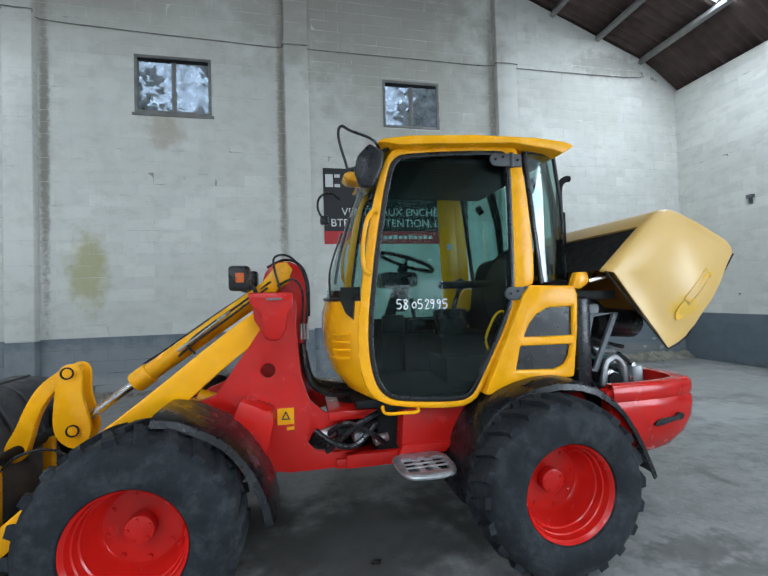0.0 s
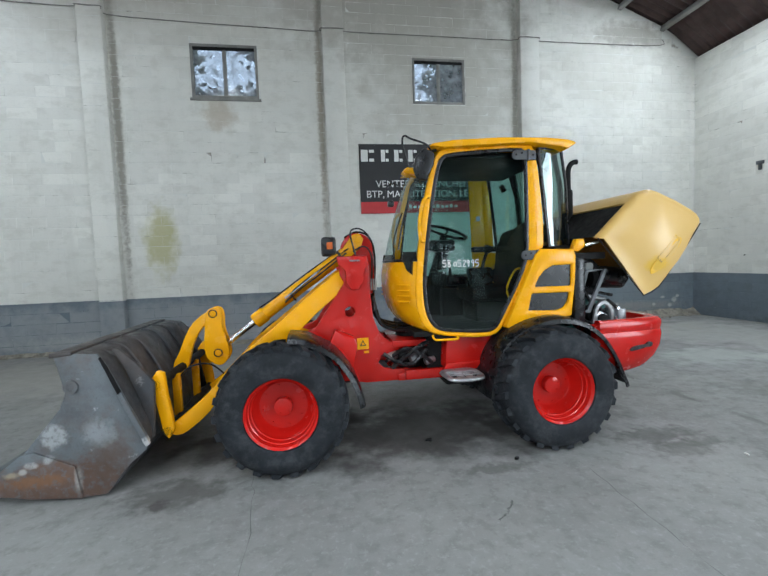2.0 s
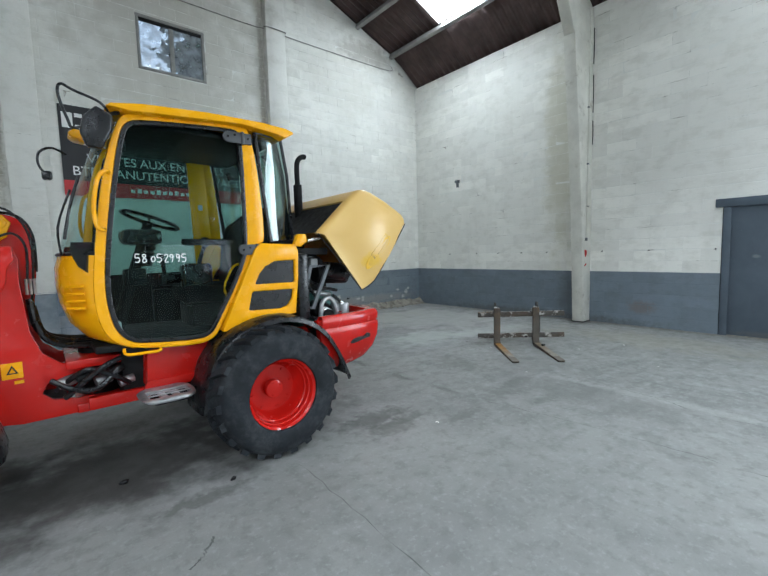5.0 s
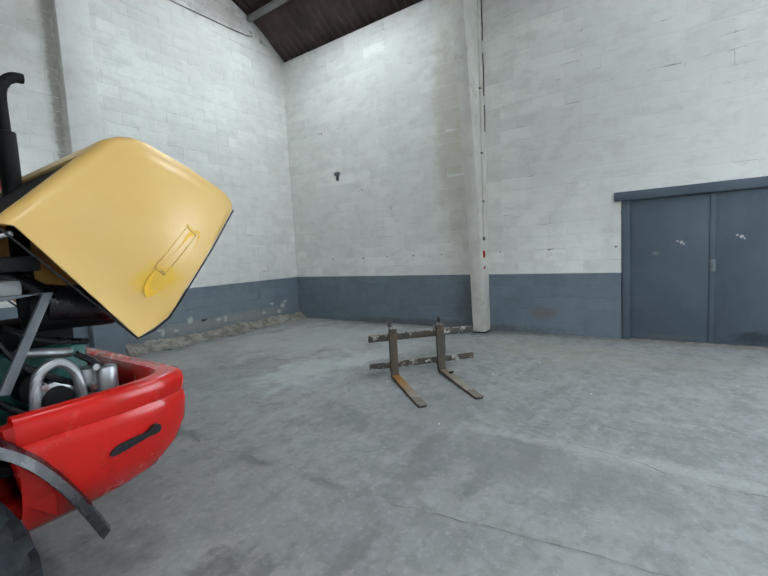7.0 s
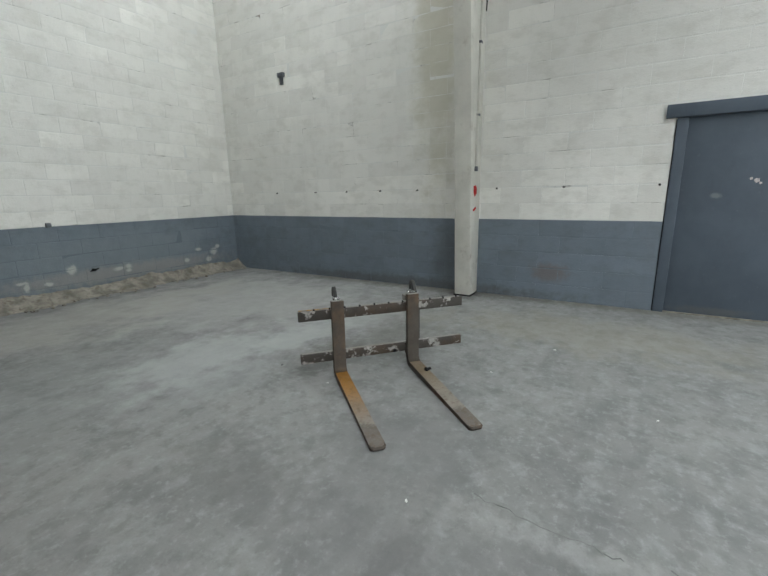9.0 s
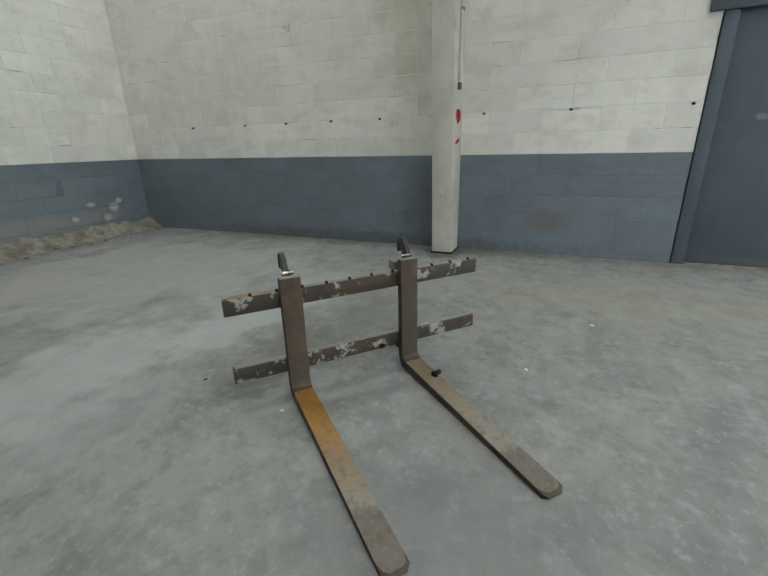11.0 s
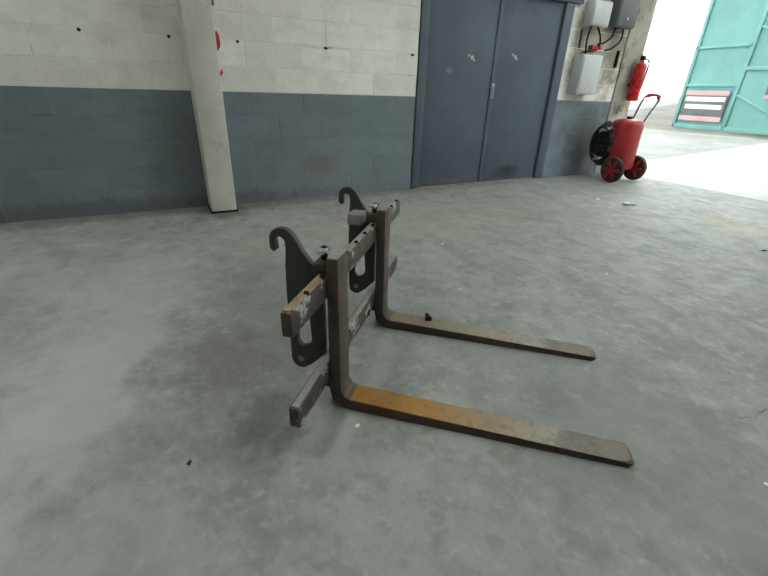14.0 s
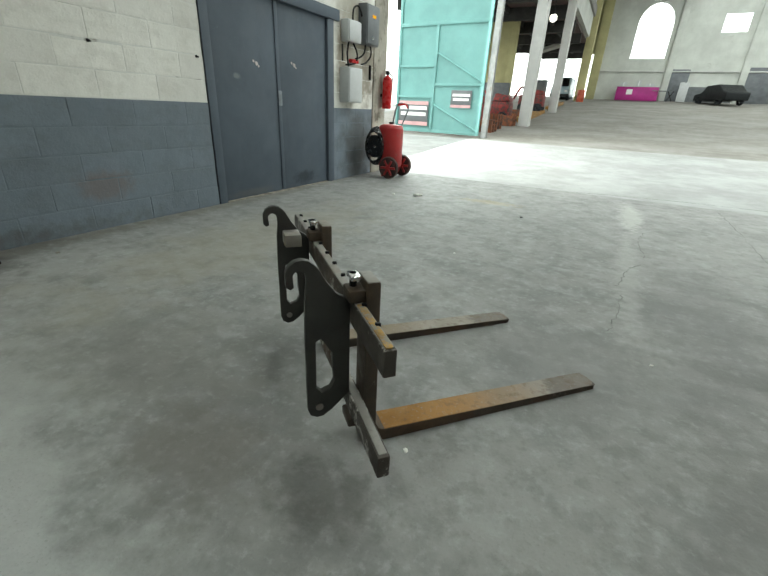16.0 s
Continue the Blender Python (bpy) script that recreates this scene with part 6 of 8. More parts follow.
part("far_pillar", plate([(1.325, 2.40), (1.47, 2.40), (1.505, 1.62), (1.49, 1.0), (1.37, 1.0), (1.345, 1.62)], far(YC + 0.075), far(YC + 0.057), "y", (), 0.006), m_yellow, ld)
part("column_stalk", tube([(0.83, CY - 0.05, 1.66), (0.87, CY - 0.16, 1.67), (0.90, CY - 0.21, 1.68)], 0.009, 8, 3), m_black, ld)
part("key_panel", box(0.66, 0.80, 2.72, 2.80, 1.30, 1.42, 0.015), m_dark, ld)
part("seat_suspension", box(1.16, 1.54, CY - 0.17, CY + 0.17, 1.02, 1.12, 0.02), m_black, ld)
part("pedal", box(0.58, 0.64, 2.86, 2.95, 0.95, 1.04, 0.01), m_alu, ld)
part("pedal", box(0.58, 0.64, 3.10, 3.18, 0.95, 1.04, 0.01), m_alu, ld)
part("interior_mirror", box(0.70, 0.73, 2.70, 2.86, 2.22, 2.30, 0.012), m_black, ld)
part("window_sticker", plate([(1.40, 1.93), (1.44, 1.93), (1.44, 1.98), (1.40, 1.98)], far(YC + 0.08), far(YC + 0.0755), "y"), m_cabinet, ld, "pale blue sticker on the far glass")

# writing on the door glass
STROKES = {"5": ((5, 10), (1, 10), (0.8, 5.8), (3.5, 6), (5, 3.5), (3.4, 0.5), (0.4, 0.8)), "8": ((4.5, 8.5), (2.5, 10), (0.8, 8), (4.5, 3), (2.8, 0), (0.6, 2.2), (4.5, 8.5)),
           "0": ((2.5, 7.5), (0.5, 4.5), (2, 1), (4.5, 3), (4, 6.5), (2.5, 7.5)), "2": ((0.5, 8), (2.5, 10), (4.5, 8), (1, 0.5), (5, 0.5)), "9": ((4.5, 8.5), (2.5, 10), (0.8, 7.5), (3, 5.5), (4.5, 8.5), (4, 4), (3, 0))}
pen = bmesh.new()
for digit, dx in zip("58052995", (0.0, 0.041, 0.093, 0.129, 0.172, 0.205, 0.246, 0.284)):
    tube([(0.70 + dx + 0.0058 * u, YC + 0.003, 1.463 + 0.0055 * v - 0.02 * dx) for u, v in STROKES[digit]], 0.0036, 6, 4, pen)
part("chalk_number", pen, m_mark, ld, "handwritten white number on the glass")

# mirrors and indicator at the front of the cab
mr = part("mirror_arm", tube([(0.64, YC, 2.36), (0.58, 2.44, 2.43), (0.45, 2.42, 2.47), (0.39, 2.41, 2.49), (0.375, 2.41, 2.43), (0.41, 2.42, 2.30), (0.44, 2.43, 2.26), (0.58, 2.46, 2.33), (0.64, YC, 2.33)], 0.008, 8, 5), m_black, ld)
mh = plate([(0.55, 2.41), (0.635, 2.365), (0.625, 2.275), (0.565, 2.155), (0.49, 2.16), (0.46, 2.245), (0.48, 2.335)], 2.415, 2.465, "y", (), 0.016, None, 3)
part("mirror_shell", mh, m_black, mr)
ma = part("mirror_arm", tube([(0.40, 2.72, 2.16), (0.33, 2.62, 2.17), (0.27, 2.58, 2.13), (0.26, 2.57, 2.06), (0.29, 2.57, 2.0)], 0.007, 8, 5), m_black, ld)
part("mirror_shell", box(0.27, 0.32, 2.54, 2.60, 1.97, 2.02, 0.012), m_black, ma)
part("front_indicator", plate([(0.41, 2.265), (0.44, 2.29), (0.53, 2.285), (0.58, 2.25), (0.54, 2.225), (0.44, 2.235)], 2.56, 2.72, "y", (), 0.012), m_yellow, ld)

# ---- engine bay, counterweight, hood ----
def cw_row(z, grow, n=61):
    row = []
    for k in range(n):
        c = math.cos(math.pi * k / (n - 1))
        xx = 2.0 + (0.708 + grow) * (1 - abs(c) ** 14.0) ** 0.333
        row.append((xx, CY - (0.712 + grow * 0.6) * c, z))
    return row


levels = [(0.43, -0.36), (0.46, -0.24), (0.515, -0.13), (0.61, -0.05), (0.71, -0.01), (0.80, 0.0), (0.835, -0.004), (0.85, -0.014), (0.862, -0.004), (0.90, 0.0), (0.93, -0.004), (0.95, -0.02), (0.957, -0.04), (0.955, -0.11), (0.93, -0.13), (0.72, -0.15)]
cwt = part("counterweight", sheet([cw_row(z, g) for z, g in levels]), m_red, ld)
part("bay_floor", box(1.9, 2.52, 2.5, far(2.5), 0.70, 0.74), m_dark, ld)
part("counterweight_bottom", box(2.0, 2.38, 2.60, far(2.60), 0.455, 0.53, 0.02), m_red, ld)
part("counterweight_side", plate([(1.97, 0.92), (2.12, 0.94), (2.10, 0.52), (2.02, 0.60)], 2.365, 2.44, "y", (), 0.01), m_red, ld)
smear_line = rounded([(2.29, 0.68), (2.38, 0.695), (2.44, 0.71), (2.49, 0.71), (2.505, 0.735), (2.49, 0.755), (2.46, 0.75), (2.44, 0.73), (2.39, 0.73), (2.32, 0.725), (2.285, 0.70)])
part("black_smear", plate(smear_line, 2.339, 2.38, "y"), m_black, cwt, "black strip mark")
part("engine_block", box(2.0, 2.4, 2.78, far(2.78), 0.74, 1.12, 0.03), m_teal, ld)
part("engine_head", box(2.02, 2.38, 2.86, far(2.86), 1.12, 1.24, 0.02), m_dark, ld)
for k, (x0, y0, z0, x1, y1, z1, r, mt) in enumerate((
        (2.16, 2.62, 0.98, 2.16, 2.78, 0.98, 0.075, m_dark), (2.16, 2.60, 0.98, 2.16, 2.64, 0.98, 0.03, m_chrome), (2.34, 2.66, 0.86, 2.34, 2.66, 1.02, 0.05, m_alu),
        (2.42, 2.74, 0.80, 2.42, 2.74, 0.98, 0.045, m_alu), (2.24, 2.70, 0.84, 2.32, 2.70, 0.90, 0.035, m_chrome), (2.10, 2.66, 1.14, 2.30, 2.68, 1.10, 0.022, m_alu),
        (2.16, 2.72, 1.30, 2.50, 2.72, 1.28, 0.085, m_dark), (2.46, 2.80, 0.84, 2.46, 3.1, 0.9, 0.05, m_dark))):
    part("engine_part", cyl((x0, y0, z0), (x1, y1, z1), r, seg=18, bevel=0.008), mt, ld)
part("coolant_pipe", tube([(2.12, 2.57, 0.90), (2.14, 2.57, 1.04), (2.21, 2.57, 1.085), (2.27, 2.57, 1.03), (2.29, 2.57, 0.90)], 0.021, 10), m_alu, ld)
al = part("alternator", cyl((2.20, 2.58, 0.93), (2.20, 2.74, 0.93), 0.075, seg=22, bevel=0.012), m_alu, ld)
part("pulley", lathe([(0.001, 0.0), (0.05, 0.0), (0.055, 0.008), (0.04, 0.016), (0.055, 0.024), (0.05, 0.032), (0.001, 0.032)], (2.20, 2.545, 0.93), 22), m_dark, al)
part("oil_filter", cyl((2.40, 2.60, 0.86), (2.40, 2.60, 1.02), 0.045, seg=20, bevel=0.012), m_alu, ld)
for x, z in ((2.08, 0.88), (2.16, 0.99), (2.25, 0.88), (2.33, 0.94), (2.35, 1.03)):
    part("engine_bolt", cyl((x, 2.56, z), (x, 2.60, z), 0.016, seg=6), m_chrome, ld)
for pts in (((2.04, 2.62, 1.22), (2.1, 2.6, 1.1), (2.2, 2.58, 1.02), (2.34, 2.62, 0.92)), ((2.3, 2.64, 1.1), (2.4, 2.62, 1.0), (2.44, 2.66, 0.86)), ((2.02, 2.64, 0.96), (2.12, 2.6, 0.88), (2.26, 2.6, 0.86), (2.4, 2.62, 0.92)), ((2.08, 2.7, 1.25), (2.2, 2.66, 1.18), (2.36, 2.66, 1.14))):
    part("engine_hose", tube(pts, 0.015, 8, 5), m_black, ld)
part("radiator_box", box(1.86, 1.97, 2.47, far(2.47), 0.93, 1.50, 0.025), m_black, ld)
tri = [(1.90, 1.03), (2.04, 1.005), (2.215, 1.39), (2.0, 1.39)]
part("bracket_frame", plate(tri, 2.52, 2.545, "y", [inset(tri, 0.036)], 0.003), m_grey, ld)
part("air_filter", cyl((2.22, 2.70, 1.33), (2.50, 2.70, 1.30), 0.09, seg=22, bevel=0.015), m_black, ld)
part("intake_pipe", tube([(1.97, 2.66, 1.45), (2.1, 2.66, 1.46), (2.22, 2.68, 1.38)], 0.04, 12), m_black, ld)
part("white_bottle", box(2.06, 2.14, 2.60, 2.68, 1.38, 1.45, 0.02), m_cabinet, ld, "white reservoir")
part("hood_strut", cyl((1.98, 2.50, 1.60), (2.10, 2.49, 1.63), 0.014, seg=10), m_chrome, ld)
part("hood_bracket", plate([(1.84, 1.56), (1.88, 1.66), (1.95, 1.66), (1.97, 1.60), (1.90, 1.55)], 2.47, 2.53, "y", (), 0.01), m_yellow, ld)
part("hood_bracket", plate([(1.84, 1.56), (1.88, 1.66), (1.95, 1.66), (1.97, 1.60), (1.90, 1.55)], far(2.53), far(2.47), "y", (), 0.01), m_yellow, ld)
part("bay_deck", box(1.86, 2.18, 2.5, far(2.5), 1.48, 1.54, 0.01), m_dark, ld)
# exhaust
exh = part("exhaust_silencer", cyl((2.30, 3.22, 1.20), (2.30, 3.22, 2.20), 0.043, seg=20, bevel=0.008), m_dark, ld)
part("exhaust_pipe", tube([(2.30, 3.22, 2.2), (2.30, 3.22, 2.38), (2.32, 3.22, 2.45), (2.36, 3.22, 2.485), (2.40, 3.22, 2.49)], 0.026, 12, 6), m_dark, exh)

# hood, swung up about its front edge; rounded box with a shaded opening in its top
side = [(2.03, 1.665), (2.43, 2.035), (2.50, 2.07), (2.58, 2.065), (2.98, 1.865), (3.03, 1.80), (3.02, 1.74), (2.68, 1.25), (2.60, 1.20), (2.47, 1.155)]
edge_top, hw = 4, CY - 2.40


def swell(x, z):
    """How far the hood's side stands out at a point of it."""
    return 0.07 * max(0.0, 1 - ((x - 2.62) ** 2 + (z - 1.60) ** 2) / 0.19) ** 1.5


def on_hood(bm, proud):
    """Lays a flat trace on the swollen side of the hood."""
    for v in bm.verts:
        v.co.y = CY - hw - swell(v.co.x, v.co.z) - proud + (v.co.y - 2.385)
    return bm


def hood_shell():
    """Two side panels, back and top skins with rounded shoulders."""
    prof = [(2.03, 1.665), (2.335, 1.952), (2.43, 2.035), (2.49, 2.06), (2.55, 2.068), (2.61, 2.055), (2.80, 1.975), (2.96, 1.89), (3.015, 1.855), (3.04, 1.81), (3.035, 1.77), (2.97, 1.68), (2.88, 1.56), (2.79, 1.44), (2.70, 1.33)]
    inner = (2.52, 1.55)
    rows = []
    for i, (x, z) in enumerate(prof):
        row = []
        r = 0.06 if i < 9 else (0.045, 0.03, 0.02, 0.014, 0.012, 0.012)[i - 9]
        dx, dz = inner[0] - x, inner[1] - z
        l = math.hypot(dx, dz)
        dx, dz = dx / l, dz / l
        for s2 in (1, -1):
            half = []
            for a in (0, 15, 30, 45, 60, 75, 90):
                half.append((x + dx * r * (1 - math.sin(radians(90 - a))), CY - s2 * (hw - r + r * math.cos(radians(90 - a))), z + dz * r * (1 - math.sin(radians(90 - a)))))
            row += half[::-1] if s2 > 0 else half
        rows.append(row)
    return rows


rows = hood_shell()
hd = bmesh.new()
vs = [[hd.verts.new(p) for p in row] for row in rows]
mid = len(rows[0]) // 2
for i in range(len(vs) - 1):
    for k in range(len(vs[0]) - 1):
        if k == mid - 1 and i < 1:
            continue
        hd.faces.new((vs[i][k], vs[i][k + 1], vs[i + 1][k + 1], vs[i + 1][k]))
for sgn, col in ((1, 0), (-1, -1)):
    loop = [v[col] for v in vs]
    y = loop[0].co.y
    tail = [hd.verts.new((x, y + (0.0 if abs(x) else 0), z)) for x, z in ((2.655, 1.275), (2.61, 1.225), (2.55, 1.19), (2.47, 1.155))]
    # the side panel swells slightly
    rim = loop + tail
    inner = []
    for share in (0.94, 0.87, 0.79, 0.7, 0.6, 0.5, 0.4, 0.3, 0.2, 0.1):
        ring_at = [(2.62 + (v.co.x - 2.62) * share, 1.62 + (v.co.z - 1.62) * share) for v in rim]
        inner.append([hd.verts.new((x, y - sgn * swell(x, z), z)) for x, z in ring_at])
    for ra, rb in zip([rim] + inner, inner):
        for k in range(len(rim)):
            hd.faces.new((ra[k], ra[(k + 1) % len(rim)], rb[(k + 1) % len(rim)], rb[k]))
    hd.faces.new(inner[-1])
bmesh.ops.recalc_face_normals(hd, faces=hd.faces[:])
bmesh.ops.solidify(hd, geom=hd.faces[:], thickness=0.014)
hood = part("hood", hd, m_hood, ld, "faded yellow engine hood, swung open")
for yy in (2.405, far(2.405)):
    part("hood_seal", tube([(2.03, yy, 1.66), (2.25, yy, 1.405), (2.47, yy, 1.15), (2.54, yy, 1.172), (2.62, yy, 1.222), (2.70, yy, 1.318), (2.88, yy, 1.548), (3.03, yy, 1.76)], 0.005, 6, 0), m_black, hood)
# Dark sheet standing in for the shade inside the opening.
part("hood_opening_shade", sheet([[(2.06, 2.47, 1.672), (2.06, far(2.46), 1.672)], [(2.34, 2.47, 1.935), (2.34, far(2.46), 1.935)]], 0.006), m_dark, hood, "dark sheet for the shade inside the open hood")
part("hood_lining", plate([(2.10, 1.66), (2.44, 1.97), (2.56, 1.99), (2.88, 1.82), (2.90, 1.76), (2.64, 1.33), (2.50, 1.22)], 2.425, 2.435, "y"), m_dark, hood)
cx, cz = 2.65, 1.545
q = []
for dx, dz in ((-0.13, -0.03), (0.0, -0.032), (0.135, -0.034), (0.135, 0.03), (0.0, 0.031), (-0.13, 0.03)):
    ca, sa = math.cos(radians(48)), math.sin(radians(48))
    q.append((cx + dx * ca - dz * sa, cz + dx * sa + dz * ca))
m_badge = plain("fresh_yellow_patch", (0.76, 0.44, 0.012), 0.35, vary=0.06, scale=30, grime=(0.7, 0.42, 0.06), grime_at=(0.7, 0.8))
m_glue = plain("glue_residue", (0.36, 0.22, 0.07), 0.7, vary=0.4, scale=22, grime=(0.68, 0.41, 0.06), grime_at=(0.44, 0.5))
part("badge_trace", on_hood(plate(q, 2.385, 2.389, "y", [[(cx + (a - cx) * 0.9, cz + (b - cz) * 0.9) for a, b in q]]), 0.0035), m_glue, hood, "brown glue trace of a missing badge")
p2 = []
for dx, dz in ((-0.26, -0.03), (-0.22, -0.06), (-0.05, -0.075), (0.13, -0.06), (0.16, -0.03), (0.10, 0.012), (0.02, -0.004), (-0.1, 0.014), (-0.2, 0.02)):
    p2.append((cx + dx * ca - dz * sa, cz + dx * sa + dz * ca))
part("badge_patch", on_hood(plate(rounded(p2, 1), 2.385, 2.389, "y"), 0.0012), m_badge, hood, "fresh yellow where a badge was")

# ---- bucket ----
YB = 2.22
bside = [(-2.065, 0.995), (-1.80, 0.985), (-1.75, 0.90), (-1.515, 0.36), (-1.535, 0.30), (-1.68, 0.18), (-1.80, 0.02), (-1.95, 0.012), (-2.27, 0.045), (-2.56, 0.12), (-2.565, 0.15), (-2.28, 0.355), (-2.05, 0.63), (-2.01, 0.73), (-2.035, 0.865)]
bk = part("bucket", plate(bside, YB, YB + 0.025, "y", (), 0.004), m_bucket, ld, "worn grey steel bucket with rust")
part("bucket_side", plate(bside, far(YB + 0.025), far(YB), "y", (), 0.004), m_bucket, bk)
back = curve_points([(-2.065, 0, 0.985), (-1.90, 0, 0.995), (-1.79, 0, 0.95), (-1.70, 0, 0.78), (-1.60, 0, 0.55), (-1.545, 0, 0.35), (-1.66, 0, 0.19), (-1.79, 0, 0.035), (-1.95, 0, 0.024), (-2.27, 0, 0.057), (-2.52, 0, 0.12)], 4)
part("bucket_shell", sheet([[(p.x, YB + 0.01, p.z), (p.x, CY, p.z), (p.x, far(YB + 0.01), p.z)] for p in back], 0.014), m_buckback, bk, "dark rusty shell")
part("cutting_edge", plate([(-2.40, 0.07), (-2.66, 0.135), (-2.655, 0.15), (-2.40, 0.095)], YB - 0.01, far(YB - 0.01), "y", (), 0.002), m_bucket, bk)
part("top_lip", plate([(-2.085, 0.975), (-1.95, 0.985), (-1.95, 1.012), (-2.085, 1.005)], YB - 0.005, far(YB - 0.005), "y", (), 0.006), m_buckback, bk)
part("wear_bar", plate([(-1.685, 0.70), (-1.655, 0.715), (-1.50, 0.345), (-1.53, 0.33)], YB - 0.03, YB, "y", (), 0.006), m_bucket, bk)
part("torn_edge", plate([(-1.785, 0.955), (-1.775, 0.965), (-1.735, 0.89), (-1.71, 0.83), (-1.665, 0.72), (-1.685, 0.70), (-1.72, 0.79), (-1.75, 0.87)], YB - 0.016, YB, "y", (), 0.003), m_dark, bk, "dark torn welded edge")
for y0 in (2.36, far(2.40)):
    part("hitch_gusset", plate([(-1.78, 0.985), (-1.74, 0.99), (-1.62, 0.87), (-1.515, 0.72), (-1.535, 0.33), (-1.59, 0.33), (-1.61, 0.60), (-1.70, 0.84)], y0, y0 + 0.04, "y", (), 0.006), m_buckback, bk)
part("bolt_ring", lathe([(0.026, -0.016), (0.045, -0.016), (0.047, 0.0), (0.026, 0.0)], (-1.968, YB, 0.775), 22), m_bucket, bk)
part("side_cutter", plate([(-1.95, 0.016), (-2.27, 0.048), (-2.58, 0.125), (-2.30, 0.345), (-2.22, 0.36), (-1.98, 0.24)], YB - 0.018, YB, "y", (), 0.004), m_bucket, bk)
part("bolt", cyl((-1.968, YB - 0.014, 0.775), (-1.968, YB, 0.775), 0.025, seg=16, bevel=0.004), m_bucket, bk)
for y0 in (2.44, far(2.49)):
    part("hitch_ear", plate([(-1.66, 0.82), (-1.56, 0.70), (-1.50, 0.35), (-1.56, 0.32), (-1.66, 0.60)], y0 - 0.05, y0 - 0.01, "y", (), 0.006), m_dark, bk)
for y0 in (2.6, 2.85, 3.22, 3.47):
    part("back_rib", tube([(-1.92, y0, 1.0), (-1.80, y0, 0.965), (-1.69, y0, 0.80), (-1.585, y0, 0.55)], 0.013, 8, 4), m_buckback, bk)

# ---- pallet fork carriage on the floor ----
fk = thing("pallet_fork", 5.84, 2.84, 0, math.degrees(math.atan2(-0.664, 0.747)), "brown rusty steel pallet fork carriage lying on the floor", "pallet fork")
# local x runs along the bars, local -y towards the tine tips
part("upper_bar", box(-0.66, 0.66, -0.042, -0.008, 0.442, 0.518, 0.005), m_barsteel, fk, "flat bar with flaking paint", True)
part("lower_bar", box(-0.66, 0.66, -0.042, -0.006, 0.115, 0.188, 0.005), m_barsteel, fk, "", True)
m_flake = plain("old_yellow_flakes", (0.34, 0.2, 0.05), 0.7, vary=0.4, scale=25, grime=(0.2, 0.19, 0.16), grime_at=(0.45, 0.6))
part("top_strip", box(-0.64, 0.64, -0.038, -0.012, 0.5175, 0.5215, 0.001), m_wornpale, fk, "pale worn top edge", True)
part("rust_strip", box(-0.655, -0.42, -0.034, -0.014, 0.5205, 0.5245, 0.001), m_flake, fk, "yellow rust on the top edge", True)
part("top_strip", box(-0.65, 0.65, -0.036, -0.012, 0.1875, 0.191, 0.001), m_wornpale, fk, "", True)
for k in range(11):
    x = -0.55 + k * 0.115
    part("stop_stud", box(x, x + 0.012, -0.040, -0.026, 0.516, 0.53, 0.002), m_dark, fk, "", True)
part("drain_notch", box(0.06, 0.085, -0.046, -0.041, 0.118, 0.14), m_dark, fk, "", True)


def tine(x):
    """One L-shaped fork arm: upright, rounded heel, tapering blade."""
    w = 0.047
    q = [(-0.044, 0.585), (-0.084, 0.585), (-0.087, 0.08), (-0.10, 0.055), (-0.125, 0.045), (-1.055, 0.020), (-1.07, 0.013), (-1.065, 0.002), (-1.05, 0.0), (-0.12, 0.0), (-0.082, 0.006), (-0.055, 0.03), (-0.044, 0.07)]
    up = bmesh.new()
    a = [up.verts.new((x - w, y, z)) for y, z in q]
    b = [up.verts.new((x + w, y, z)) for y, z in q]
    n = len(q)
    for i in range(n):
        up.faces.new((a[i], a[(i + 1) % n], b[(i + 1) % n], b[i]))
    up.faces.new(a)
    up.faces.new(b[::-1])
    bmesh.ops.recalc_face_normals(up, faces=up.faces[:])
    for v in up.verts:
        if v.co.y < -1.06:
            v.co.x = x + (v.co.x - x) * 0.6
    bevelled(up, 0.004)
    return up


for x in (-0.376, 0.215):
    t = part("fork_arm", tine(x), m_fork, fk, "", True)
    bl = plate([(x - 0.044, -0.108), (x + 0.044, -0.108), (x + 0.044, -1.02), (x + 0.036, -1.045), (x + 0.022, -1.056), (x - 0.022, -1.056), (x - 0.036, -1.045), (x - 0.044, -1.02)], 0.0, 0.003, "z")
    for v in bl.verts:
        v.co.z += 0.0440 - 0.0266 * (-0.125 - v.co.y)
    part("blade_face", bl, m_tine if x < 0 else m_tine_worn, t, "orange-rusted blade top, worn grey at the tip" if x < 0 else "worn grey-brown blade top", True)
    part("worn_top", box(x - 0.044, x + 0.044, -0.081, -0.047, 0.5835, 0.5875, 0.001), m_wornpale, t, "pale worn top end", True)
    part("retainer", box(x - 0.035, x + 0.035, -0.046, 0.006, 0.522, 0.56, 0.006), m_fork, t, "", True)
    part("lock_pin", cyl((x + 0.01, -0.018, 0.55), (x + 0.01, -0.018, 0.60), 0.011, seg=10), m_dark, t, "", True)
    part("pin_grip", box(x - 0.025, x + 0.03, -0.033, -0.003, 0.585, 0.60, 0.004), m_chrome, t, "", True)
    part("lower_claw", box(x - 0.04, x + 0.04, -0.046, 0.006, 0.08, 0.113, 0.006), m_fork, t, "", True)


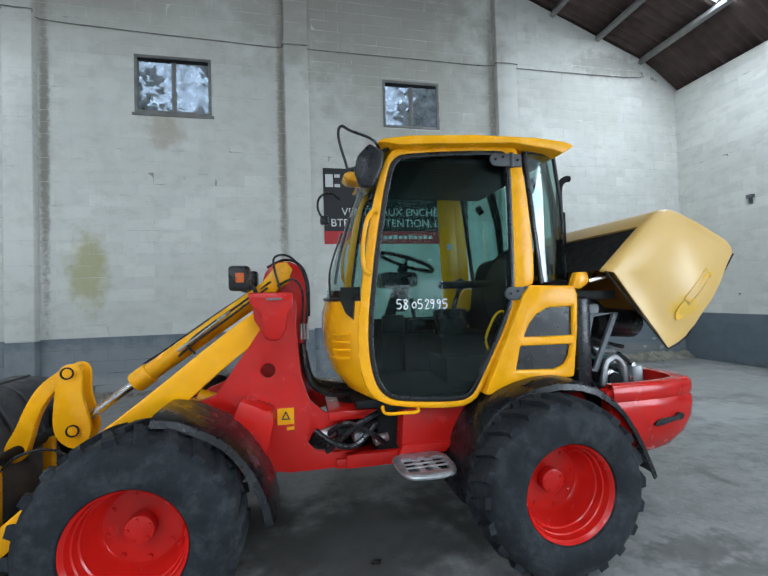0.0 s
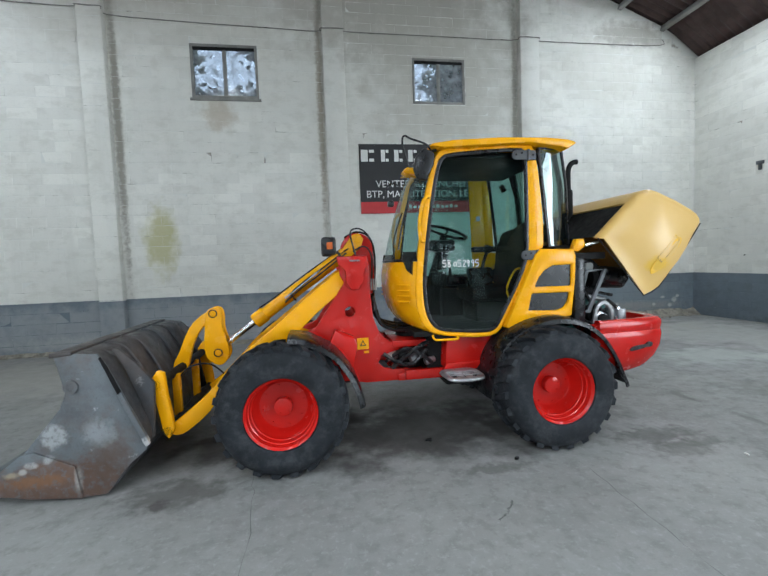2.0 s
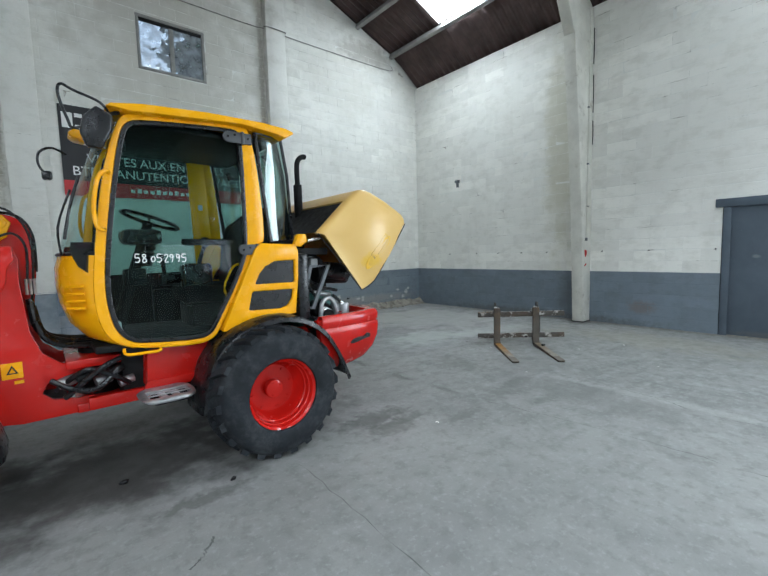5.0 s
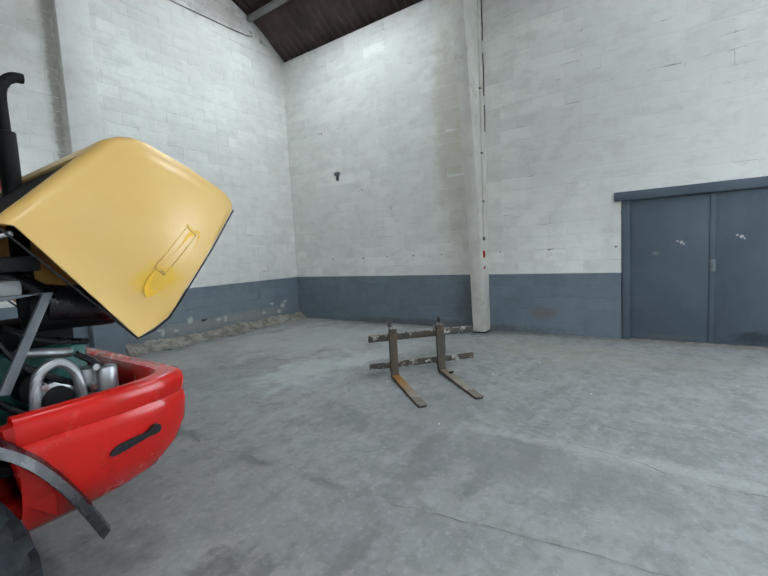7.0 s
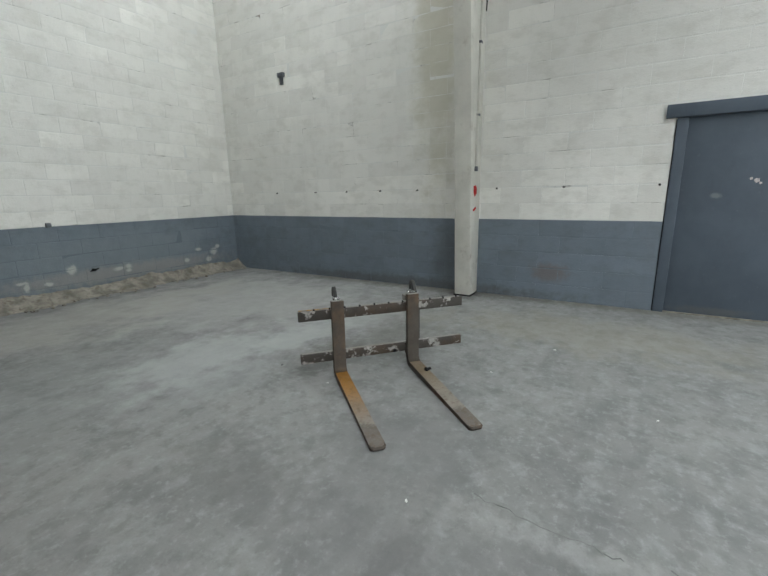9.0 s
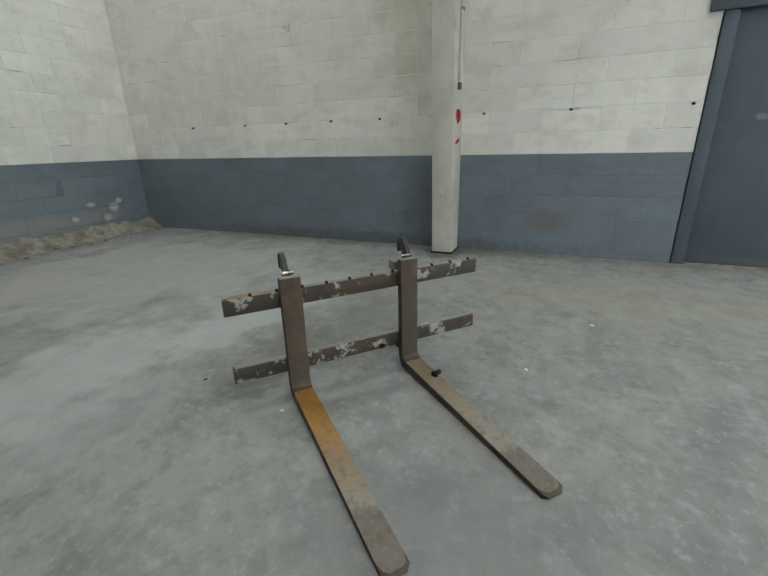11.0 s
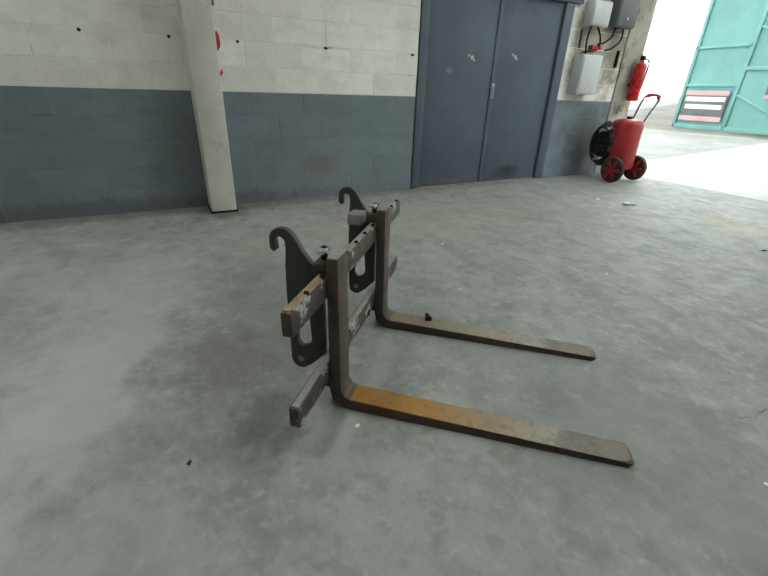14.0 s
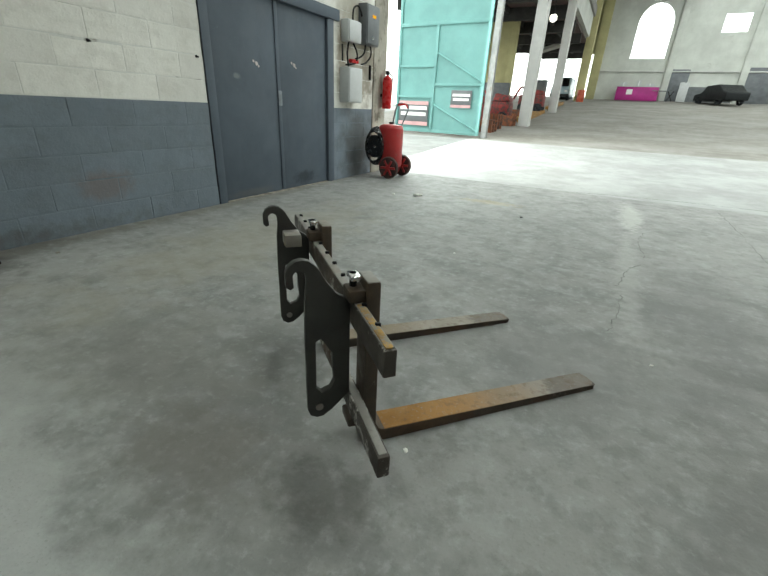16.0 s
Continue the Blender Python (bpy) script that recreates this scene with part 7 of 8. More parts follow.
def hook_plate(x):
    """The hook of the quick hitch: claw at the top, slot in the middle, pin hole at the foot. (local y, z)"""
    q = [(-0.009, 0.44), (-0.009, 0.515), (0.03, 0.54), (0.06, 0.58), (0.083, 0.622)]
    q += [(0.128 + 0.045 * math.cos(a), 0.605 + 0.045 * math.sin(a)) for a in [radians(d) for d in (140, 115, 90, 65, 40, 15, -10)]]
    q += [(0.172, 0.575), (0.160, 0.565), (0.150, 0.572), (0.152, 0.598)]
    q += [(0.135 + 0.018 * math.cos(a), 0.602 + 0.018 * math.sin(a)) for a in [radians(d) for d in (20, 60, 100, 150, 190)]]
    q += [(0.116, 0.58), (0.122, 0.52), (0.125, 0.40), (0.125, 0.16)]
    q += [(0.09 + 0.035 * math.cos(a), 0.145 + 0.035 * math.sin(a)) for a in [radians(d) for d in (0, -40, -80, -115)]]
    q += [(0.045, 0.135), (-0.009, 0.19)]
    slot = [(0.095, 0.39), (0.08, 0.40), (0.045, 0.345), (0.04, 0.24), (0.052, 0.215), (0.08, 0.205), (0.096, 0.225)]
    pin = [(0.088 + 0.013 * math.cos(k * math.pi / 6), 0.15 + 0.013 * math.sin(k * math.pi / 6)) for k in range(12)]
    return plate(q, x - 0.012, x + 0.012, "x", [slot, pin], 0.002)


for x in (-0.36, 0.29):
    part("hitch_hook", hook_plate(x), m_hook, fk, "dark hook plate with slot and pin hole", True)
    part("hitch_pin", cyl((x - 0.0135, 0.088, 0.15), (x + 0.0135, 0.088, 0.15), 0.0125, seg=12), m_wornpale, fk, "pale worn pin end", True)
part("hitch_lug", box(0.19, 0.277, 0.035, 0.10, 0.50, 0.55, 0.004), m_wornpale, fk, "pale worn lug", True)

bolt = cyl((5.815, 2.46, 0.052), (5.85, 2.445, 0.052), 0.011, seg=8)
cyl((5.808, 2.463, 0.053), (5.818, 2.459, 0.053), 0.018, seg=6, bm=bolt)
tagged(part("bolt", bolt, m_dark), "dark steel bolt lying on the fork arm", "bolt")

# ---- small litter on the floor ----


def scrap(name, x, y, size, material, label, category):
    b = bmesh.new()
    bmesh.ops.create_icosphere(b, subdivisions=2, radius=1)
    for v in b.verts:
        v.co *= 1 + 0.5 * noise.noise(v.co * 1.7 + Vector((x * 9, y * 7, 0)))
    lo = min(v.co.z for v in b.verts) * size * 0.35
    moved(b, Matrix.Translation((x, y, hall_z(y) - lo - 0.001)) @ pose(0, 0, 0, 0, 0, x * 360) @ Matrix.Diagonal((size, size * 0.6, size * 0.35, 1)))
    return tagged(part(name, b, material), label, category, "litter on the floor")


for x, y, s, mt, lab in ((7.09, -0.92, 0.045, m_litter, "crumpled white paper scrap"), (7.05, -0.99, 0.028, m_litter, "crumpled white paper scrap"), (7.37, -0.83, 0.026, m_litter, "small white paper scrap"),
                         (5.36, 3.04, 0.012, m_litter, "tiny white stone chip"), (5.44, 3.57, 0.010, m_dark, "dark clod of dirt"),
                         (8.24, 2.66, 0.015, m_rubble, "small stone chip"), (5.69, -0.6, 0.02, m_dark, "dark twig piece"), (6.1, 2.05, 0.012, m_litter, "tiny white chip"), (0.54, 2.53, 0.03, m_dark, "dark clod of dirt"),
                         (1.1, 2.07, 0.025, m_dark, "dark clod of dirt"), (5.9, 1.0, 0.01, m_litter, "tiny white chip"), (4.6, 2.0, 0.01, m_litter, "tiny white chip"),
                         (2.75, 1.75, 0.02, m_litter, "small white chip"), (6.8, 1.7, 0.014, m_litter, "tiny white chip")):
    scrap("litter", x, y, s, mt, lab, "litter")
scrap("rag", -6.5, 7.5, 0.24, m_dark, "crumpled black rag at the foot of the wall", "rag")

# ---- beyond the annex: gateway, gate leaf, hall ----
m_hallwall = plain("cream_hall_wall", (0.54, 0.56, 0.52), 0.8, vary=0.15, scale=0.6, grime=(0.30, 0.30, 0.26), grime_at=(0.6, 0.8))
m_pale = plain("pale_column_paint", (0.5, 0.5, 0.48), 0.75, vary=0.12, scale=1.2)
m_weathered = plain("weathered_post_paint", (0.23, 0.235, 0.23), 0.85, vary=0.25, scale=3, grime=(0.17, 0.14, 0.11), grime_at=(0.54, 0.7))
m_ochre = plain("ochre_column_paint", (0.42, 0.39, 0.2), 0.8, vary=0.15, scale=1.0)
HX, HY0, HY1 = 8.75, -9.6, -42.0

m_aisledark = plain("dark_aisle_frame", (0.03, 0.029, 0.027), 0.85, vary=0.4, scale=2)
m_fadedpink = plain("faded_red_vinyl", (0.6, 0.36, 0.36), 0.5, vary=0.15, scale=3)
m_signgrey = plain("faded_dark_sign", (0.13, 0.14, 0.145), 0.5, vary=0.2, scale=3)
m_oldred = plain("old_red_paint", (0.22, 0.02, 0.018), 0.6, vary=0.4, scale=5, grime=(0.05, 0.035, 0.03), grime_at=(0.45, 0.6))
gl = thing("gate_leaf", 10.4, -9.75, hall_z(-9.7), 0, "open turquoise sheet-metal gate leaf with diagonal braces", "gate")
g0, g1 = Vector((8.84, -9.63, 0)), Vector((11.95, -9.95, 0))
u = (g1 - g0).normalized()
nrm = Vector((-u.y, u.x, 0))
if nrm.y < 0:
    nrm = -nrm
L = (g1 - g0).length
zg = hall_z(-9.7) + 0.06
GM = Matrix(((u.x, -nrm.x, 0, g0.x), (u.y, -nrm.y, 0, g0.y), (0, 0, 1, zg), (0, 0, 0, 1)))


def gate_part(name, bm, material, label=""):
    return part(name, moved(bm, GM), material, gl, label)


gate_part("sheet_panel", box(0, L, -0.01, 0.01, 0, 4.6), m_green)
mid = L * 0.55
for a, b, c, d in ((0, L, 0, 0.09), (0, L, 4.5, 4.6), (0, 0.09, 0, 4.6), (L - 0.09, L, 0, 4.6), (mid - 0.045, mid + 0.045, 0, 3.15), (0, L, 3.1, 3.2), (0, mid, 1.42, 1.5), (mid, L, 1.05, 1.12), (mid, L, 1.95, 2.02)):
    gate_part("rail", box(a, b, -0.06, -0.01, c, d, 0.006), m_green)
for (xa, za), (xb, zb) in (((0.05, 1.52), (mid - 0.05, 2.35)), ((0.05, 0.12), (mid - 0.05, 0.85))):
    gate_part("brace", tube([(xa, -0.035, za), (xb, -0.035, zb)], 0.035, 6, 0), m_green)
for a, b, c, d in ((0.35, 1.05, 0.8, 1.3), (mid + 0.12, L - 0.15, 0.2, 0.95)):
    gate_part("sign", box(a, b, -0.075, -0.062, c, d, 0.002), m_signgrey, "dark sign with unreadable white bars")
    hh = d - c
    gate_part("sign_bar", box(a + 0.05, b - 0.05, -0.079, -0.0755, d - 0.35 * hh, d - 0.2 * hh), m_print)
    gate_part("sign_bar", box(a + 0.08, b - 0.08, -0.079, -0.0755, d - 0.6 * hh, d - 0.45 * hh), m_print)
    gate_part("sign_strip", box(a, b, -0.079, -0.0755, c, c + 0.16 * hh), m_fadedpink)
gate_part("sign_strip", box(mid + 0.12, L - 0.15, -0.079, -0.0755, 0.84, 0.95), m_fadedpink)

tagged(structure("gate_post", box(8.61, 8.79, -9.86, -9.68, 0.2, 7.5, 0.015), m_weathered), "weathered pale grey post at the gateway", "post")
tagged(structure("gateway_header", box(HX - 0.1, HX + 0.2, HY0, -2.7, 5.2, 9.0), m_hallwall), "plain wall above the gateway", "wall")
for k, y in enumerate((-16.5, -25.0)):
    tagged(structure("hall_column", box(HX - 0.22, HX + 0.22, y - 0.3, y + 0.3, hall_z(y) - 0.05, 9.0, 0.02), m_pale if k < 2 else m_ochre), "tall pale hall column", "column")
tagged(structure("hall_column", box(8.2, 8.85, -38.3, -37.4, hall_z(-35) - 0.3, 11.0, 0.05), m_ochre), "broad ochre hall pier", "column")
tagged(structure("hall_column", box(7.55, 8.3, -42.2, -41.5, hall_z(-42) - 0.3, 12.0, 0.05), m_ochre), "broad ochre pier at the corner", "column")
tagged(structure("hall_beam", box(HX - 0.25, HX + 0.25, -41.8, HY0 - 0.4, 8.4, 9.0), m_beam), "dark hall beam on the columns", "beam")
for y in (-13.2, -17.0, -21.0, -25.5, -30.0, -35.0, -40.0):
    tagged(structure("aisle_beam", box(HX + 0.25, 17.7, y - 0.15, y + 0.15, 6.25, 6.905), m_aisledark), "dark roof beam of the side aisle", "beam")
# side aisle
for x in (10.4, 12.4, 14.4, 16.4):
    tagged(structure("aisle_purlin", box(x - 0.08, x + 0.08, -43.9, -13.0, 6.6, 6.903), m_aisledark), "dark purlin under the aisle roof", "beam")
tagged(structure("aisle_lintel", plate([(8.9, 2.0), (9.2, 2.0), (9.2, 6.2), (13.5, 6.2), (13.5, 6.9), (17.8, 6.9), (17.8, 9.0), (8.9, 9.0)], -44.3, -44.0, "y"), m_aisledark), "dark wall above the far aisle opening", "wall")
tagged(structure("aisle_strut", tube([(13.2, -39.5, 6.15), (9.2, -39.5, 7.3)], 0.22, 4, 0), m_pale), "pale sloping strut in the aisle", "strut")
tagged(structure("aisle_dado", box(12.2, 17.7, -27.905, -27.65, 1.3, 3.0, 0.02), m_signgrey), "dark grey foot of the cross wall", "wall")
tagged(structure("aisle_cross_wall", box(12.2, 17.8, -28.2, -27.9, 0, 7.0), m_ochre), "ochre cross wall of the side aisle", "wall")
for x in (12.4, 14.4, 16.4):
    tagged(structure("aisle_pilaster", box(x - 0.2, x + 0.2, -27.92, -27.7, 0, 6.9, 0.02), m_ochre), "ochre pilaster", "pilaster")
tagged(structure("aisle_roof", box(HX + 0.25, 17.8, -44.3, -12.0, 6.9, 7.1), m_roof), "dark side aisle roof", "roof")
# far wall of the hall with an arched and a square window
zb, ZW = hall_z(HY1), 1.64
arch_w = [(2.8, ZW + 4.3), (5.4, ZW + 4.3)] + [(4.1 + 1.3 * math.cos(a), ZW + 6.9 + 1.5 * math.sin(a)) for a in [k * math.pi / 10 for k in range(11)]]
sq = [(-2.3, ZW + 6.1), (-0.6, ZW + 6.1), (-0.6, ZW + 7.4), (-2.3, ZW + 7.4)]
sq2 = [(-7.2, ZW + 6.1), (-5.5, ZW + 6.1), (-5.5, ZW + 7.4), (-7.2, ZW + 7.4)]
tagged(structure("wall_hall_end", plate([(-30, 0), (7.6, 0), (7.6, 13), (-30, 13)], HY1 - 0.3, HY1, "y", [arch_w, sq, sq2]), m_hallwall), "cream end wall of the hall with bright windows", "wall")
for x in (2.2, -3.0, -8.0):
    tagged(structure("hall_pilaster", box(x - 0.25, x + 0.25, HY1 - 0.02, HY1 + 0.2, zb - 0.1, 12, 0.02), m_hallwall), "cream pilaster", "pilaster")
tagged(structure("wall_hall_west", box(-30.3, -30, HY1, -3.0, 0, 13), m_hallwall), "plain hall wall", "wall")
wr = plate([(-30, 0), (-8.3, 0), (-8.3, 12), (-30, 12)], -3.0, -2.75, "y")
tagged(structure("wall_hall_north", wr, m_hallwall), "plain hall wall beside the annex", "wall")
hr = plate([(-30, HY1), (HX, HY1), (HX, -3.2), (-30, -3.2)], 12.0, 12.2, "z", [[(x, y), (x + 2.5, y), (x + 2.5, y + 8), (x, y + 8)] for x in (-22, -12, -2) for y in (-36, -24, -13)])
tagged(structure("hall_roof", hr, m_roof), "dark hall roof, unseen, with openings for the added lamps", "roof")
tagged(structure("wall_hall_corner", box(8.2, 8.9, -42.2, -41.9, 6.3, 12.0), m_ochre), "ochre wall over the corner opening", "wall")
tagged(structure("wall_hall_east_top", box(HX - 0.1, HX + 0.2, HY1, HY0, 7.0, 12.0), m_hallwall), "plain wall above the hall columns", "wall")
tagged(structure("gable_hall_side", plate([(-8.3, 6.0), (XD, 6.0), (RIDGE, roof_z(RIDGE)), ], -3.2, -3.0, "y"), m_hallwall), "plain gable over the annex mouth", "wall")
# Lamps in invented rooflights, added to brighten the annex walls and the hall.
for x, y, l, w in ((-0.75, -32, 16, 900), (-10.75, -32, 16, 1500), (-20.75, -26, 24, 2600), (-10.75, -9, 8, 2200), (-0.75, -9, 8, 1250)):
    area("added_hall_light", (x, y, 11.9), (x, y, 0), 2.4, l, w, DAY)
tagged(structure("hall_pipe", tube([(8.0, HY1 + 0.1, ZW + 3.3), (-8, HY1 + 0.1, ZW + 3.3)], 0.06, 8, 0), m_pale), "pale pipe along the end wall", "pipe")
# daylight in the gateway
area("gateway_daylight", (HX + 0.24, -6.2, 2.6), (HX - 3.1, -6.2, 2.6), 6.4, 4.9, 520, DAY)

# things standing far down the hall
m_mag = plain("magenta_paint", (0.38, 0.015, 0.20), 0.5, vary=0.15, scale=2)
m_orange = plain("orange_paint", (0.22, 0.07, 0.025), 0.7, vary=0.4, scale=4, grime=(0.07, 0.04, 0.03), grime_at=(0.45, 0.6))
m_carpaint = plain("dark_car_paint", (0.010, 0.012, 0.013), 0.45, vary=0.1, spec=0.2)
ct = thing("counter", 4.7, HY1 + 1.0, zb, 0, "long magenta counter by the end wall", "counter")
part("body", box(2.6, 5.8, HY1 + 0.7, HY1 + 1.4, zb - 0.06, zb + 1.0, 0.02), m_mag, ct)
part("top", box(2.55, 5.85, HY1 + 0.65, HY1 + 1.45, zb + 1.0, zb + 1.06, 0.01), m_cabinet, ct)
part("panel", box(4.55, 5.0, HY1 + 1.41, HY1 + 1.42, zb + 0.4, zb + 0.8), m_print, ct)
tagged(structure("hall_dado", box(-29.9, 0.6, HY1 - 0.005, HY1 + 0.03, zb - 0.1, zb + 1.15), m_signgrey), "dark painted foot of the end wall", "wall")
for x0, x1, z1 in ((0.65, 2.3, 2.45), (-5.0, -3.0, 2.6)):
    tagged(structure("hall_door", box(x0, x1, HY1 - 0.01, HY1 + 0.08, zb - 0.05, zb + z1, 0.01), m_grey), "dark grey hall door", "door")
fb = thing("information_stand", 0.9, HY1 + 1.2, zb, 0, "pale blue information stand", "stand")
part("panel", box(0.55, 1.2, HY1 + 1.1, HY1 + 1.2, zb - 0.05, zb + 1.4, 0.02), m_cabinet, fb)
tb = thing("trestle_table", 2.4, HY1 + 1.3, zb, 0, "grey folding trestle table by the wall", "table")
part("tabletop", box(1.6, 3.1, HY1 + 1.0, HY1 + 1.6, zb + 0.7, zb + 0.74, 0.005), m_grey, tb)
for x in (1.7, 3.0):
    part("leg", tube([(x - 0.2, HY1 + 1.3, zb - 0.06), (x + 0.2, HY1 + 1.3, zb + 0.7)], 0.03, 6, 0), m_dark, tb)
    part("leg", tube([(x + 0.2, HY1 + 1.3, zb - 0.06), (x - 0.2, HY1 + 1.3, zb + 0.7)], 0.03, 6, 0), m_dark, tb)


m_barrel = plain("orange_red_drum_paint", (0.42, 0.07, 0.025), 0.5, vary=0.3, scale=6)
m_lampglow = Nodes("lamp_glow")
m_lampglow.p.inputs["Emission Color"].default_value, m_lampglow.p.inputs["Emission Strength"].default_value = (1.0, 0.95, 0.85, 1), 3.0
m_lampglow = m_lampglow.done(m_lampglow.mix(m_lampglow.noise(6.0), (0.8, 0.8, 0.76), (0.74, 0.74, 0.7)), 0.4)


def car(x, y, turn, label):
    z = hall_z(y) - 0.03
    c = thing("car", x, y, z, 0, label, "car")
    body = [(x - 2.0, z + 0.3), (x - 2.0, z + 0.75), (x - 1.1, z + 0.88), (x - 0.6, z + 1.35), (x + 0.9, z + 1.4), (x + 1.6, z + 0.95), (x + 2.05, z + 0.85), (x + 2.05, z + 0.3)]
    part("body", plate(body, y - 0.85, y + 0.85, "y", (), 0.08, None, 3), m_carpaint, c)
    part("side_window", plate([(x - 0.5, z + 0.92), (x - 0.45, z + 1.28), (x + 0.8, z + 1.32), (x + 1.25, z + 0.95)], y + 0.845, y + 0.856, "y"), m_darkglass, c)
    for dx in (-1.3, 1.3):
        w = part("wheel", lathe([(0.18, -0.1), (0.3, -0.1), (0.32, 0), (0.3, 0.1), (0.18, 0.1)], (x + dx, y + 0.75, z + 0.31), 24, None, True), m_rubber, c)
        part("rim", cyl((x + dx, y + 0.72, z + 0.31), (x + dx, y + 0.84, z + 0.31), 0.19, seg=18, bevel=0.01), m_alu, w)
    for dx in (-1.3, 1.3):
        part("wheel", lathe([(0.18, -0.1), (0.3, -0.1), (0.32, 0), (0.3, 0.1), (0.18, 0.1)], (x + dx, y - 0.75, z + 0.31), 24, None, True), m_rubber, c)
    part("windscreen", sheet([[(x - 1.12, y - 0.68, z + 0.93), (x - 1.12, y + 0.68, z + 0.93)], [(x - 0.68, y - 0.6, z + 1.33), (x - 0.68, y + 0.6, z + 1.33)]], 0.01), m_darkglass, c, "dark windscreen")
    for dy in (-0.68, 0.46):
        part("headlight", box(x - 2.04, x - 1.97, y + dy, y + dy + 0.22, z + 0.58, z + 0.72, 0.02), m_alu, c)
    part("number_plate", box(x - 2.03, x - 1.99, y - 0.25, y + 0.25, z + 0.38, z + 0.48), m_cabinet, c)
    c.matrix_basis = pose(x, y, z, 0, 0, turn)
    return c


car(-1.5, HY1 + 2.9, 112, "dark parked car facing away from the end wall")
car(-6.6, HY1 + 2.9, 105, "dark parked car facing away from the end wall")
for x, w, h in ((5.35, 0.5, 0.28), (4.2, 0.34, 0.42), (3.35, 0.6, 0.2)):
    bx = thing("carton", x, HY1 + 1.05, zb + 1.06, 0, "pale carton on the magenta counter", "carton", "cartons on the counter")
    part("body", box(x - w / 2, x + w / 2, HY1 + 0.85, HY1 + 1.25, zb + 1.058, zb + 1.06 + h, 0.01), m_cabinet, bx)
    part("tape", box(x - 0.03, x + 0.03, HY1 + 0.845, HY1 + 1.255, zb + 1.062, zb + 1.064 + h, 0.002), m_mark, bx)


def pallets(x, y, n, label):
    z = hall_z(y)
    p = thing("pallet_stack", x, y, z, 8, label, "pallets")
    for k in range(n):
        for j in range(5):
            part("board", box(x - 0.6, x + 0.6, y - 0.4 + j * 0.17, y - 0.28 + j * 0.17, z + 0.145 * k + 0.11, z + 0.145 * k + 0.135), m_orange, p)
        for j in (-0.36, 0.0, 0.36):
            part("bearer", box(x - 0.6, x + 0.6, y + j - 0.04, y + j + 0.06, z + 0.145 * k - 0.01, z + 0.145 * k + 0.115), m_orange, p)


def machine(x, y, mt, label):
    z = hall_z(y)
    p = thing("stored_machine", x, y, z, 0, label, "machine")
    part("body", box(x - 0.7, x + 0.7, y - 0.5, y + 0.5, z + 0.35, z + 0.95, 0.08), mt, p)
    part("hood", plate([(x - 0.7, z + 0.95), (x + 0.1, z + 0.95), (x + 0.0, z + 1.3), (x - 0.6, z + 1.2)], y - 0.4, y + 0.4, "y", (), 0.05), mt, p)
    part("boom", tube([(x + 0.3, y, z + 0.9), (x + 0.7, y, z + 1.4), (x + 1.1, y, z + 0.7)], 0.06, 8, 4), mt, p)
    for dx in (-0.45, 0.45):
        for dy in (-0.5, 0.5):
            part("wheel", lathe([(0.08, -0.08), (0.24, -0.08), (0.26, 0), (0.24, 0.08), (0.08, 0.08)], (x + dx, y + dy, z + 0.255), 20, None, True), m_rubber, p)


machine(10.2, -12.3, m_oldred, "red stored machine behind the gate post")
pallets(9.8, -13.8, 4, "orange-brown stack of pallets")
machine(10.3, -17.2, m_oldred, "old red stored machine between columns")
pallets(9.6, -12.2, 3, "orange-brown stack of pallets")
pallets(9.7, -16.0, 3, "orange-brown stack of pallets")
pallets(9.9, -20.0, 3, "orange-brown stack of pallets")
machine(9.9, -24.0, m_oldred, "red stored machine between columns")
m_beamyellow = plain("orange_yellow_timber", (0.36, 0.19, 0.04), 0.75, vary=0.4, scale=3, grime=(0.1, 0.06, 0.03), grime_at=(0.45, 0.6))


def beams(x, y, n, label):
    """Long beams laid side by side on the floor, their ends uneven."""
    p = thing("beam_stack", x, y, hall_z(y), 0, label, "beams")
    for k in range(n):
        e = 0.3 * math.sin(k * 2.3)
        za, zc = hall_z(y - 3.0), hall_z(y + 3.0)
        b = box(x + 0.17 * k, x + 0.17 * k + 0.14, y - 3.0 + e, y + 3.0 + e, 0.0, 0.16, 0.01)
        for v in b.verts:
            v.co.z += hall_z(v.co.y) - 0.01
        part("beam", b, m_beamyellow, p)


beams(9.05, -21.2, 4, "orange-yellow beams laid on the floor")
beams(9.05, -30.0, 3, "orange-yellow beams laid on the floor")
zc = hall_z(-39.0) - 0.03
cb = thing("container", 12.2, -39.0, zc, 0, "dark grey metal container in the aisle", "container")
part("body", box(11.5, 12.9, -39.6, -38.6, zc, zc + 1.5, 0.04), m_signgrey, cb)
for k in range(6):
    part("rib", box(11.58 + 0.23 * k, 11.66 + 0.23 * k, -38.6, -38.56, zc + 0.1, zc + 1.4, 0.01), m_signgrey, cb)
part("lid", box(11.45, 12.95, -39.65, -38.55, zc + 1.49, zc + 1.57, 0.02), m_grey, cb)
m_vanblue = plain("pale_blue_van_paint", (0.34, 0.45, 0.5), 0.3, vary=0.1, scale=2)
zv = hall_z(-38.0) - 0.02
vn = thing("van", 10.1, -39.2, zv, 0, "pale blue parked van facing the hall", "van")
part("body", plate([(-38.0, zv + 0.35), (-38.0, zv + 0.95), (-38.3, zv + 1.1), (-38.75, zv + 1.9), (-42.5, zv + 1.95), (-42.5, zv + 0.35)], 9.4, 10.9, "x", (), 0.08), m_vanblue, vn)
